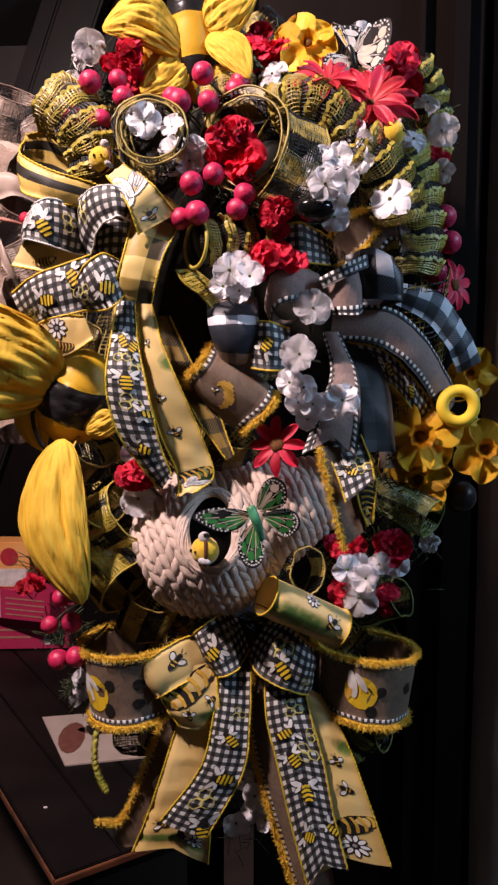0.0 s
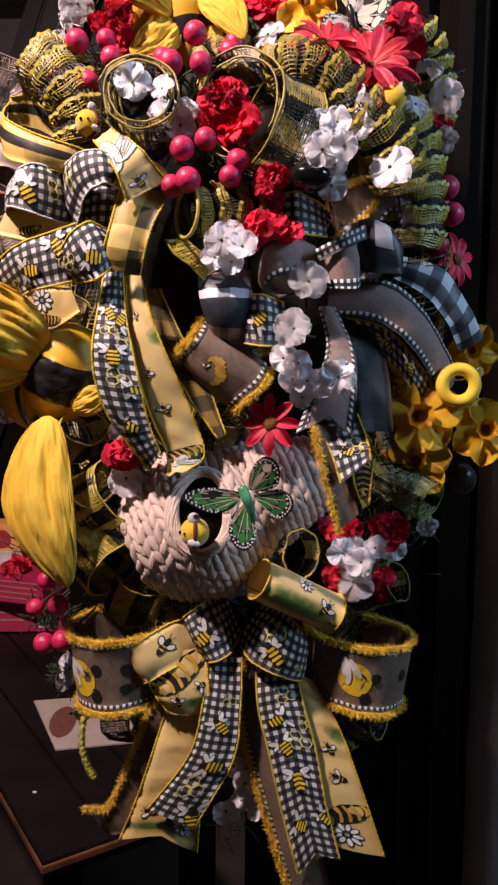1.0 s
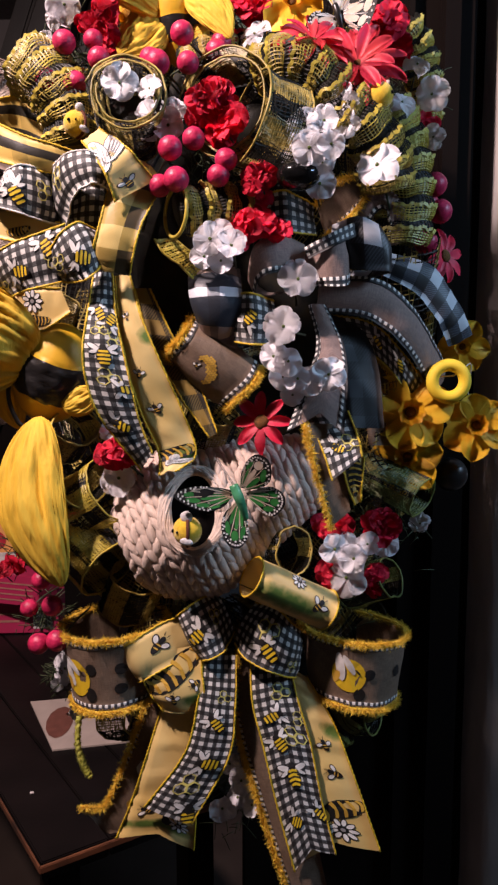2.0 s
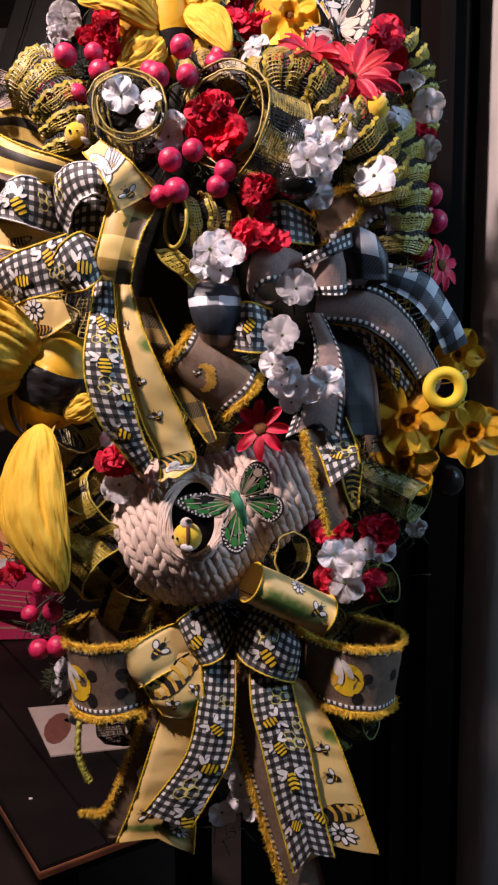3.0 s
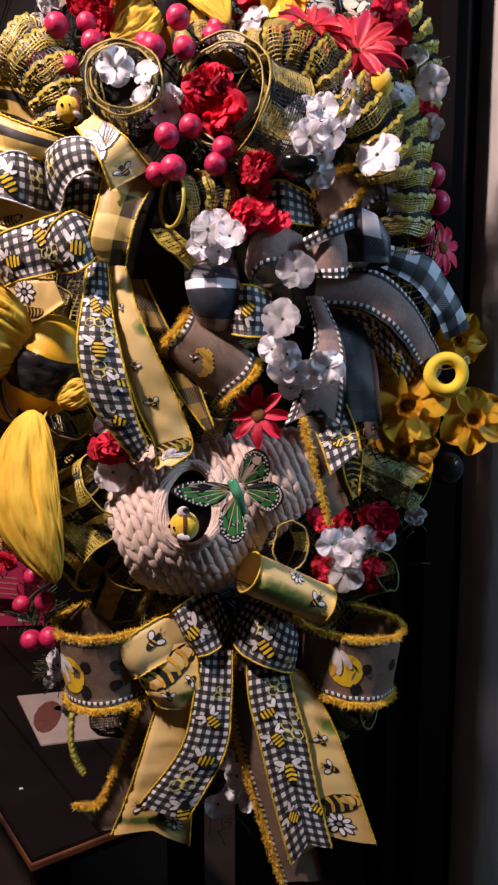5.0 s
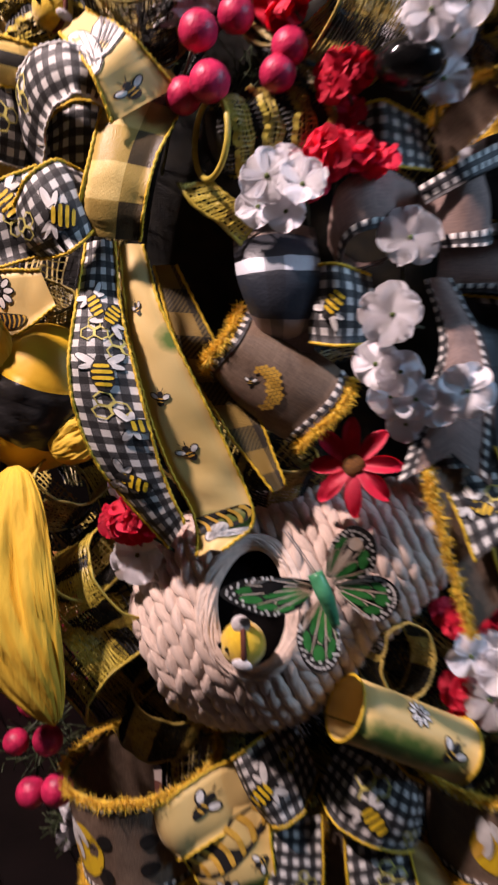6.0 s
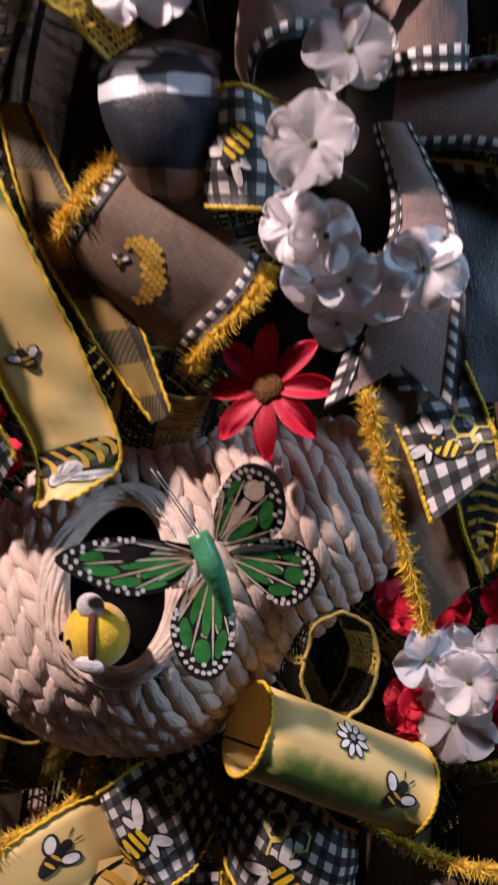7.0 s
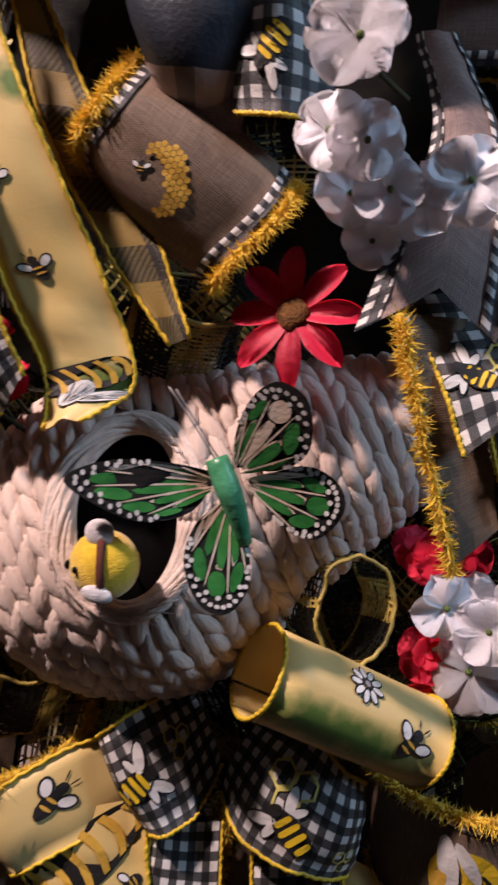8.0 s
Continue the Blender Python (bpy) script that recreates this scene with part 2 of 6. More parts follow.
M["worn_wood"] = plain("worn_orange_wood_edge", (0.17, 0.06, 0.025), 0.6, (0.02, 0.01, 0.007), 14, 0.8, 60)
M["wall"] = plain("grey_wall_paint", (0.13, 0.118, 0.115), 0.8, (0.105, 0.096, 0.094), 3, 0.2, 300)
M["post"] = plain("grey_plaster_post", (0.5, 0.46, 0.43), 0.75, (0.32, 0.295, 0.28), 12, 0.8, 60, stretch=(2, 2, 0.5))
M["ceiling"] = plain("ceiling_paint", (0.12, 0.114, 0.108), 0.9)
M["floor"] = plain("dark_floor_boards", (0.05, 0.035, 0.028), 0.5, (0.03, 0.02, 0.016), 6)
M["card_orange"] = plain("orange_carton", (0.85, 0.36, 0.1), 0.5, (0.88, 0.46, 0.16), 12, 0.1)
M["card_white"] = plain("white_carton", (0.8, 0.74, 0.72), 0.5)
M["card_pink"] = plain("magenta_carton", (0.5, 0.03, 0.11), 0.45, (0.42, 0.022, 0.08), 10, 0.1)
M["card_red"] = plain("red_emblem", (0.5, 0.03, 0.05), 0.5)
M["card_blue"] = plain("blue_grey_panel", (0.25, 0.27, 0.35), 0.5)
M["paper"] = plain("printed_paper", (0.5, 0.42, 0.37), 0.4, (0.42, 0.35, 0.31), 20, 0.1)
M["paper_dark"] = plain("brown_print", (0.2, 0.08, 0.06), 0.4)
M["chenille_lime"] = plain("lime_chenille", (0.6, 0.58, 0.12), 0.8, (0.45, 0.45, 0.06), 100)



def washed_satin(name, spots):
    """Pale yellow satin with soft green washes: spots of (x, y, rx, ry) in metres across and along."""
    m, N, L, B = nodes_of(name)
    uv = N.new("ShaderNodeUVMap")
    sep = N.new("ShaderNodeSeparateXYZ")
    L.new(uv.outputs[0], sep.inputs[0])
    c = mix_colour(N, L, ramp(N, L, noise_of(N, L, 14, 4), 0.35, 0.7), (0.74, 0.55, 0.22), (0.68, 0.47, 0.15))
    rag = noise_of(N, L, 110, 5)
    for x, y, rx, ry in spots:
        parts_ = [math_node(N, L, "POWER", math_node(N, L, "ABSOLUTE", math_node(N, L, "DIVIDE", math_node(N, L, "SUBTRACT", sep.outputs[k], o), r)), 2.0) for k, o, r in ((0, x, rx), (1, y, ry))]
        d = math_node(N, L, "ADD", math_node(N, L, "ADD", *parts_), math_node(N, L, "MULTIPLY", rag, 1.1))
        wash = ramp(N, L, d, 1.75, 0.75)
        green = mix_colour(N, L, rag, (0.02, 0.13, 0.02), (0.12, 0.2, 0.03))
        c = mix_colour(N, L, math_node(N, L, "MULTIPLY", wash, 0.92), c, green)
    L.new(c, B.inputs["Base Color"])
    B.inputs["Roughness"].default_value = 0.5
    bump(N, L, B, noise_of(N, L, 900, 2), 0.08)
    return m


M["satin_roll"] = washed_satin("meadow_satin", ((0.04, 0.052, 0.06, 0.014),))
M["satin_tail"] = washed_satin("leafy_satin", ((0.034, 0.07, 0.014, 0.011), (0.03, 0.205, 0.03, 0.012)))
M["satin_low"] = washed_satin("leafy_long_satin", ((0.045, 0.075, 0.018, 0.012),))
M["satin_loop"] = washed_satin("leafy_loop_satin", ((0.055, 0.062, 0.02, 0.01),))
M["satin_wide"] = washed_satin("meadow_tail_satin", ((0.03, 0.145, 0.05, 0.006),))

# ---- builders ----
ORIGIN = {}


def part(name, bm, material, parent, label="", smooth=True):
    """Links a bmesh in world coordinates as one mesh object under a thing or a part."""
    base = ORIGIN[parent.name]
    bmesh.ops.translate(bm, verts=bm.verts, vec=-base)
    for f in bm.faces:
        f.smooth = smooth
    data = bpy.data.meshes.new(name)
    bm.to_mesh(data)
    bm.free()
    for m in material if isinstance(material, (list, tuple)) else [material]:
        data.materials.append(M[m])
    ob = new(name, data)
    ob.parent = parent
    ORIGIN[ob.name] = base
    return tagged(ob, label)


def thing(name, place, label, category, group="", kind=""):
    ob = new(name)
    ob.empty_display_size = 0.02
    ob.location = place
    ORIGIN[ob.name] = Vector(place)
    return tagged(ob, label, category, group, kind)


def solo(name, bm, material, place, label, category, group="", kind="", smooth=False):
    """A thing that is one mesh."""
    holder_base = Vector(place)
    bmesh.ops.translate(bm, verts=bm.verts, vec=-holder_base)
    for f in bm.faces:
        f.smooth = smooth
    data = bpy.data.meshes.new(name)
    bm.to_mesh(data)
    bm.free()
    for m in material if isinstance(material, (list, tuple)) else [material]:
        data.materials.append(M[m])
    ob = new(name, data)
    ob.location = place
    ORIGIN[ob.name] = holder_base
    return tagged(ob, label, category, group, kind)


def spline(ctrl, n):
    """n points on a smooth curve through the control points."""
    c = [np.array(p, float) for p in ctrl]
    c = [2 * c[0] - c[1]] + c + [2 * c[-1] - c[-2]]
    out = []
    for k in range(n):
        s = k / (n - 1) * (len(c) - 3)
        i = min(int(s), len(c) - 4)
        t = s - i
        a, b, d, e = c[i:i + 4]
        out.append(0.5 * (2 * b + (d - a) * t + (2 * a - 5 * b + 4 * d - e) * t * t + (3 * b - a - 3 * d + e) * t ** 3))
    return out


def tube(bm, pts, radius, sides=6, twist=0.0, taper=None):
    """A round cord along points."""
    rings = []
    pts = [Vector(p) for p in pts]
    up = Vector((0.13, 0.9, 0.31))
    for i, p in enumerate(pts):
        d = (pts[min(i + 1, len(pts) - 1)] - pts[max(i - 1, 0)])
        d = d.normalized() if d.length > 1e-9 else Vector((0, 0, 1))
        a = d.cross(up)
        a = a.normalized() if a.length > 1e-6 else d.orthogonal().normalized()
        b = d.cross(a)
        r = radius * (taper(i / (len(pts) - 1)) if taper else 1)
        rings.append([bm.verts.new(p + r * (math.cos(2 * math.pi * k / sides + twist * i) * a + math.sin(2 * math.pi * k / sides + twist * i) * b)) for k in range(sides)])
    for q, w in zip(rings, rings[1:]):
        for k in range(sides):
            bm.faces.new((q[k], q[(k + 1) % sides], w[(k + 1) % sides], w[k]))
    bm.faces.new(rings[0][::-1])
    bm.faces.new(rings[-1])


class Sheet:
    """A strip of cloth between two edges, given by stations (left, right); bow lifts its middle, ruffle waves it."""

    def __init__(self, stations, n=28, m=7, bow=0.0, ruffle=0.0, seed=1, away=None, notch=0.0):
        lefts = spline([s[0] for s in stations], n)
        rights = spline([s[1] for s in stations], n)
        self.n, self.m = n, m
        g = np.zeros((n, m, 3))
        for i in range(n):
            for j in range(m):
                u = j / (m - 1)
                g[i, j] = lefts[i] * (1 - u) + rights[i] * u
        if notch:
            whole = np.linalg.norm(np.diff(g[:, m // 2], axis=0), axis=1).sum()
            full = np.arange(n)
            for j in range(m):
                keep = 1 - notch / whole * (1 - abs(2 * j / (m - 1) - 1))
                for k in range(3):
                    g[:, j, k] = np.interp(full * keep, full, g[:, j, k].copy())
        nor = np.cross(np.gradient(g, axis=0), np.gradient(g, axis=1))
        nor /= np.linalg.norm(nor, axis=2, keepdims=True) + 1e-12
        # the printed side is the one towards the room, or away from a given middle
        def outward(q):
            wrong = q[:, :, 1].sum() > 0 if away is None else ((g - np.array(away)) * q).sum() < 0
            return -q if wrong else q
        nor = outward(nor)
        for i in range(n):
            for j in range(m):
                u = j / (m - 1)
                lift = bow * 4 * u * (1 - u)
                if ruffle:
                    lift += ruffle * (noise.noise(Vector((i * 0.35, u * 2.2, seed * 7.3))) + 0.5 * noise.noise(Vector((i * 0.9, u * 5, seed * 3.1))))
                g[i, j] += nor[i, j] * lift
        nor = np.cross(np.gradient(g, axis=0), np.gradient(g, axis=1))
        nor /= np.linalg.norm(nor, axis=2, keepdims=True) + 1e-12
        nor = outward(nor)
        self.g, self.nor = g, nor
        mid = g[:, m // 2]
        self.along = np.concatenate([[0], np.cumsum(np.linalg.norm(np.diff(mid, axis=0), axis=1))])
        self.length = self.along[-1]
        self.width = float(np.median(np.linalg.norm(g[:, 0] - g[:, -1], axis=1)))

    def at(self, u, v, lift=0.0):
        """The place at u across (0..1) and v along (0..1)."""
        s, q = min(max(v, 0), 1) * (self.n - 1), min(max(u, 0), 1) * (self.m - 1)
        i, j = min(int(s), self.n - 2), min(int(q), self.m - 2)
        a, b = s - i, q - j

        def mixed(G):
            return (G[i, j] * (1 - a) * (1 - b) + G[i + 1, j] * a * (1 - b) + G[i, j + 1] * (1 - a) * b + G[i + 1, j + 1] * a * b)
        return Vector(mixed(self.g) + mixed(self.nor) * lift)

    def mesh(self, thick=0.0007):
        bm = bmesh.new()
        uv = bm.loops.layers.uv.new("UVMap")
        n, m = self.n, self.m
        top, low, co = [], [], {}
        for i in range(n):
            rt, rl = [], []
            for j in range(m):
                p, q = Vector(self.g[i, j]), Vector(self.nor[i, j])
                a, b = bm.verts.new(p), bm.verts.new(p - q * thick)
                co[a] = co[b] = (j / (m - 1) * self.width, self.along[i])
                rt.append(a), rl.append(b)
            top.append(rt), low.append(rl)
        for i in range(n - 1):
            for j in range(m - 1):
                bm.faces.new((top[i][j], top[i][j + 1], top[i + 1][j + 1], top[i + 1][j]))
                bm.faces.new((low[i][j], low[i + 1][j], low[i + 1][j + 1], low[i][j + 1]))
            for j in (0, m - 1):
                bm.faces.new((top[i][j], top[i + 1][j], low[i + 1][j], low[i][j]))
        for f in bm.faces:
            for lp in f.loops:
                lp[uv].uv = co[lp.vert]
        return bm


def edge_line(sheet, u, lift=0.0004, n=None):
    n = n or sheet.n
    return [sheet.at(u, i / (n - 1), lift) for i in range(n)]


def cord_edges(sheet, parent, radius=0.0012, sides=(0.0, 1.0), material="wire"):
    for u in sides:
        bm = bmesh.new()
        pts = edge_line(sheet, u, n=sheet.n * 3)
        pts = [p + Vector((0.0003 * math.cos(i * 2.1), 0, 0.0005 * math.sin(i * 2.1))) for i, p in enumerate(pts)]
        tube(bm, pts, radius, 5, twist=0.5)
        part("wired_edge", bm, material, parent)


def fringe_edge(sheet, parent, u, length=0.0078, count=2600, material="fringe", seed=1):
    """A fluffy chenille edge of many short fibres."""
    rnd = random.Random(seed)
    bm = bmesh.new()
    n = max(60, int(count * sheet.length / 0.2))
    for k in range(n):
        v = rnd.random()
        p = sheet.at(u + rnd.uniform(-0.012, 0.012), v, rnd.uniform(0, 0.002))
        inward = (sheet.at(0.5, v) - sheet.at(u, v)).normalized()
        d = (-inward * rnd.uniform(-0.5, 1.0) + Vector((rnd.uniform(-1, 1), rnd.uniform(-1.1, 0.5), rnd.uniform(-1, 1))) * 0.75).normalized()
        ln = length * rnd.uniform(0.45, 1.1)
        w = d.cross(Vector((rnd.uniform(-1, 1), 1, rnd.uniform(-1, 1)))).normalized() * 0.0004
        q = p + d * ln * 0.55 + Vector((0, 0, -0.001))
        e = p + d * ln + Vector((rnd.uniform(-1, 1), 0, rnd.uniform(-1.2, 0.4))) * 0.0022
        vs = [bm.verts.new(c) for c in (p - w, p + w, q + w * 0.8, q - w * 0.8, e)]
        bm.faces.new(vs[:4])
        bm.faces.new((vs[3], vs[2], vs[4]))
    part("chenille_fringe", bm, material, parent, "mustard yellow chenille fringe")
    bm = bmesh.new()
    tube(bm, edge_line(sheet, u, 0.0004, 40), 0.0022, 6)
    part("chenille_core", bm, material, parent)


def band(sheet, parent, u0, u1, material="gingham_trim", lift=0.0009, name="gingham_trim"):
    """A narrow woven trim that lies on the cloth along its length."""
    n = sheet.n
    s = Sheet([(sheet.at(u0, i / (n - 1), lift), sheet.at(u1, i / (n - 1), lift)) for i in range(n)], n, 3)
    part(name, s.mesh(0.0004), material, parent)


# ---- printed shapes: (material, outline points) around the origin, one unit wide ----
def oval(cx, cy, rx, ry, turn=0.0, n=12):
    c, s = math.cos(turn), math.sin(turn)
    return [(cx + rx * math.cos(a) * c - ry * math.sin(a) * s, cy + rx * math.cos(a) * s + ry * math.sin(a) * c)
            for a in (2 * math.pi * k / n for k in range(n))]


def bee_shape():
    sh = []
    for sx in (-1, 1):
        for a, q in ((0.6, 0.36), (-0.25, 0.27)):
            cx, cy = sx * (0.1 + 0.75 * q * math.cos(a)), 0.14 + 0.75 * q * math.sin(a)
            sh.append((0, "print_black", oval(cx, cy, q * 0.8, q * 0.35, sx * a)))
            sh.append((1, "print_white", oval(cx, cy, q * 0.72, q * 0.27, sx * a)))
    sh.append((2, "print_black", oval(0, -0.14, 0.25, 0.45)))
    for cy, w in ((0.1, 0.17), (-0.06, 0.225), (-0.23, 0.225), (-0.4, 0.17)):
        sh.append((3, "print_yellow", [(x, max(cy - 0.05, min(cy + 0.05, y))) for x, y in oval(0, cy, w, 0.085)]))
    sh.append((2, "print_black", oval(0, 0.3, 0.12, 0.1)))
    return sh


def small_bee_shape():
    sh = [(0, "print_black", oval(0, -0.15, 0.22, 0.34)), (0, "print_black", oval(0, 0.22, 0.15, 0.14))]
    for cy in (-0.05, -0.22):
        sh.append((1, "print_gold", oval(0, cy, 0.17, 0.035)))
    for sx in (-1, 1):
        sh.append((0, "print_black", oval(sx * 0.32, 0.08, 0.26, 0.17, sx * 0.6)))
        sh.append((1, "print_white", oval(sx * 0.32, 0.08, 0.2, 0.115, sx * 0.6)))
        sh.append((0, "print_black", oval(sx * 0.12, 0.46, 0.022, 0.13, -sx * 0.4, 6)))
    return sh


def daisy_shape():
    sh = []
    for k in range(9):
        a = 2 * math.pi * k / 9
        sh.append((0, "print_black", oval(0.3 * math.cos(a), 0.3 * math.sin(a), 0.2, 0.12, a)))
        sh.append((1, "print_white", oval(0.31 * math.cos(a), 0.31 * math.sin(a), 0.15, 0.075, a)))
    sh.append((2, "print_black", oval(0, 0, 0.13, 0.13)))
    sh.append((3, "print_grey", oval(0, 0, 0.08, 0.08)))
    return sh


def hex_shape(cells=((0, 0), (1, 0), (0.5, 0.87)), colour="print_lemon"):
    sh = []
    for cx, cy in cells:
        ring = [(math.cos(math.pi / 6 + k * math.pi / 3), math.sin(math.pi / 6 + k * math.pi / 3)) for k in range(6)]
        for k in range(6):
            a, b = ring[k], ring[(k + 1) % 6]
            sh.append((0, colour, [(0.5 * cx + 0.29 * a[0], 0.5 * cy + 0.29 * a[1]), (0.5 * cx + 0.29 * b[0], 0.5 * cy + 0.29 * b[1]),
                                   (0.5 * cx + 0.23 * b[0], 0.5 * cy + 0.23 * b[1]), (0.5 * cx + 0.23 * a[0], 0.5 * cy + 0.23 * a[1])]))
    return sh


def comb_shape():
    """A filled crescent of honeycomb cells."""
    sh = []
    for r in range(13):
        for c in range(9):
            x, y = (c + 0.5 * (r % 2)) * 0.095 - 0.4, (r - 6) * 0.083
            if (x / 0.36) ** 2 + (y / 0.53) ** 2 < 1 and ((x + 0.27) / 0.3) ** 2 + (y / 0.42) ** 2 > 1:
                sh.append((0, "print_gold", oval(x, y, 0.05, 0.05, math.pi / 6, 6)))
    return sh


def wing_shape():
    """Two pale insect wings with dark veins."""
    sh = []
    for cx, cy, rx, ry, a in ((-0.1, 0.22, 0.42, 0.2, 0.5), (0.18, -0.1, 0.46, 0.19, -0.35)):
        sh.append((0, "print_black", oval(cx, cy, rx + 0.025, ry + 0.025, a, 16)))
        sh.append((1, "print_white", oval(cx, cy, rx, ry, a, 16)))
        for k in (-0.55, -0.2, 0.15, 0.5):
            sh.append((2, "print_grey", oval(cx - k * ry * math.sin(a), cy + k * ry * math.cos(a), rx * 0.8, 0.011, a + 0.25 * k, 10)))
    return sh


def stripes_shape(n=7):
    """A long striped bee body, bent like a comma."""
    def bend(x, y):
        return (x, y + 0.22 * x * x - 0.03)
    sh = [(0, "print_black", [bend(x, y) for x, y in oval(0, 0, 0.6, 0.21, 0, 24)])]
    for k in range(n):
        x = -0.48 + 0.96 * k / (n - 1)
        h = 0.185 * math.sqrt(1 - (x / 0.6) ** 2)
        side = [(x + 0.05 * (1 - t * t) - 0.02, h * t) for t in (-1, -0.6, -0.2, 0.2, 0.6, 1)]
        sh.append((1, "print_gold", [bend(*q) for q in side + [(q[0] + 0.055, q[1]) for q in side[::-1]]]))
    return sh


def blot_shape(colour, rx=0.5, ry=0.3, seed=3):
    rnd = random.Random(seed)
    return [(0, colour, [(x * rnd.uniform(0.85, 1.12), y * rnd.uniform(0.8, 1.15)) for x, y in oval(0, 0, rx, ry, 0, 18)])]


def face_shape():
    """A round printed blossom on linen with two dark dots."""
    return [(0, "print_black", oval(0.55, 0.3, 0.16, 0.16)), (0, "print_black", oval(0.5, -0.4, 0.18, 0.2)), (0, "print_yellow", oval(0, 0, 0.5, 0.5, 0, 20)),
            (1, "print_white", oval(-0.3, 0.12, 0.14, 0.42, 0.5)), (1, "print_white", oval(-0.1, 0.3, 0.1, 0.32, 0.9)),
            (1, "print_gold", oval(-0.3, -0.2, 0.1, 0.2)), (2, "print_black", oval(0.2, 0.22, 0.12, 0.03, -0.4))]


def print_on(sheet, parent, shapes, u, v, size, turn=0.0, name="bee_print", lift=0.0008):
    """Lays a printed motif on the cloth at u, v; size in metres."""
    bm = bmesh.new()
    names = []
    c, s = math.cos(turn), math.sin(turn)
    for layer, mat, pts in shapes:
        if mat not in names:
            names.append(mat)
        vs = []
        cx, cy = sum(p[0] for p in pts) / len(pts), sum(p[1] for p in pts) / len(pts)
        for x, y in [(cx, cy)] + pts:
            a, b = x * c - y * s, x * s + y * c
            vs.append(bm.verts.new(sheet.at(u + a * size / sheet.width, v - b * size / sheet.length, lift + 0.00025 * layer)))
        for k in range(1, len(vs)):
            q = vs[k % (len(vs) - 1) + 1]
            if len({vs[0], vs[k], q}) == 3:
                bm.faces.new((vs[0], vs[k], q)).material_index = names.index(mat)
    part(name, bm, names, parent, smooth=False)


def ribbon(parent, name, stations, material, label="", n=28, m=7, bow=0.0, ruffle=0.0022, edges="cord", trims=(), prints=(), notch=0.0, seed=1, away=None):
    """One length of ribbon with its edges and prints as parts below it."""
    s = Sheet(stations, n, m, bow, ruffle, seed, away, notch)
    ob = part(name, s.mesh(), material, parent, label)
    if edges == "cord":
        cord_edges(s, ob)
    elif edges == "white":
        cord_edges(s, ob, 0.0011, material="print_white")
    elif edges == "fringe":
        fringe_edge(s, ob, 0.0, seed=seed)
        fringe_edge(s, ob, 1.0, seed=seed + 50)
        band(s, ob, 0.05, 0.11), band(s, ob, 0.89, 0.95)
    elif edges == "fringe_left":
        fringe_edge(s, ob, 0.0, seed=seed)
        band(s, ob, 0.05, 0.12)
    elif edges == "trim":
        band(s, ob, 0.0, 0.14), band(s, ob, 0.86, 1.0)
    elif edges == "trim_right":
        band(s, ob, 0.82, 1.0)
    for shapes, u, v, size, turn, title in prints:
        print_on(s, ob, shapes, u, v, size, turn, title)
    return s, ob


BEE, SMALL, DAISY, HEX, COMB, WING, STRIPES = bee_shape(), small_bee_shape(), daisy_shape(), hex_shape(), comb_shape(), wing_shape(), stripes_shape()


def net(parent, name, stations, n=34, threads=13, cross=None, mats=("net_olive", "net_black"), period=0.05, dark=0.4, n2=None, ruffle=0.002, strand=0.0012, seed=1, bow=0.0, hem=True):
    """Open woven mesh: real strands along and across the strip, in bands of two colours."""
    s = Sheet(stations, n, 5, bow, ruffle, seed)
    rnd = random.Random(seed)
    bm = bmesh.new()
    cross = cross or max(12, int(s.length / 0.0034))

    def tone(v):
        return 1 if (v * s.length / period + 0.3) % 1 < dark else 0

    def strip(pts, half, idx):
        prev = None
        for a, b in zip(pts, pts[1:] + [pts[-1] * 2 - pts[-2]]):
            d = (b - a)
            w = d.cross(Vector((0.1, -1, 0.15)))
            w = w.normalized() * half if w.length > 1e-9 else Vector((half, 0, 0))
            cur = (bm.verts.new(a - w), bm.verts.new(a + w))
            if prev:
                bm.faces.new((prev[0], prev[1], cur[1], cur[0])).material_index = idx(len(idx.seen))
                idx.seen.append(1)
            prev = cur

    class Tone:
        def __init__(self, f):
            self.f, self.seen = f, []

        def __call__(self, k):
            return self.f(k)
    for j in range(threads):
        u = (j + 0.5 + rnd.uniform(-0.15, 0.15)) / threads
        strip([s.at(u + 0.01 * math.sin(i * 0.7 + j), i / (n * 2 - 1), rnd.uniform(-0.0006, 0.0006)) for i in range(n * 2)], strand * rnd.uniform(0.45, 0.75), Tone(lambda k: tone(k / (n * 2 - 1))))
    for i in range(cross):
        v = (i + 0.5 + rnd.uniform(-0.18, 0.18)) / cross
        strip([s.at(k / 8, v + 0.004 * math.sin(k * 1.3 + i), rnd.uniform(-0.0004, 0.0004)) for k in range(9)], strand * rnd.uniform(0.4, 0.8), Tone(lambda k, v=v: tone(v)))
    ob = part(name, bm, list(mats), parent)
    if hem:
        for u in (0.0, 1.0):
            bm = bmesh.new()
            tube(bm, edge_line(s, u, 0, n * 2), 0.0013, 5, 0.7)
            part("hem", bm, mats[0], ob)
    return ob


def ring_stations(centre, axis, radius, width, squash=1.0, start=0.0, end=360.0, n=11, drift=0.0, shrink=0.0):
    """Stations of a strip that is wound round an axis."""
    c, a = Vector(centre), Vector(axis).normalized()
    e1 = a.cross(Vector((0.05, 0.1, 1)))
    e1 = e1.normalized()
    e2 = e1.cross(a).normalized()
    out = []
    for k in range(n):
        t = radians(start + (end - start) * k / (n - 1))
        p = c + radius * (1 - shrink * k / (n - 1)) * (math.cos(t) * e1 + squash * math.sin(t) * e2) + a * drift * k / (n - 1)
        out.append((p - a * width / 2, p + a * width / 2))
    return out


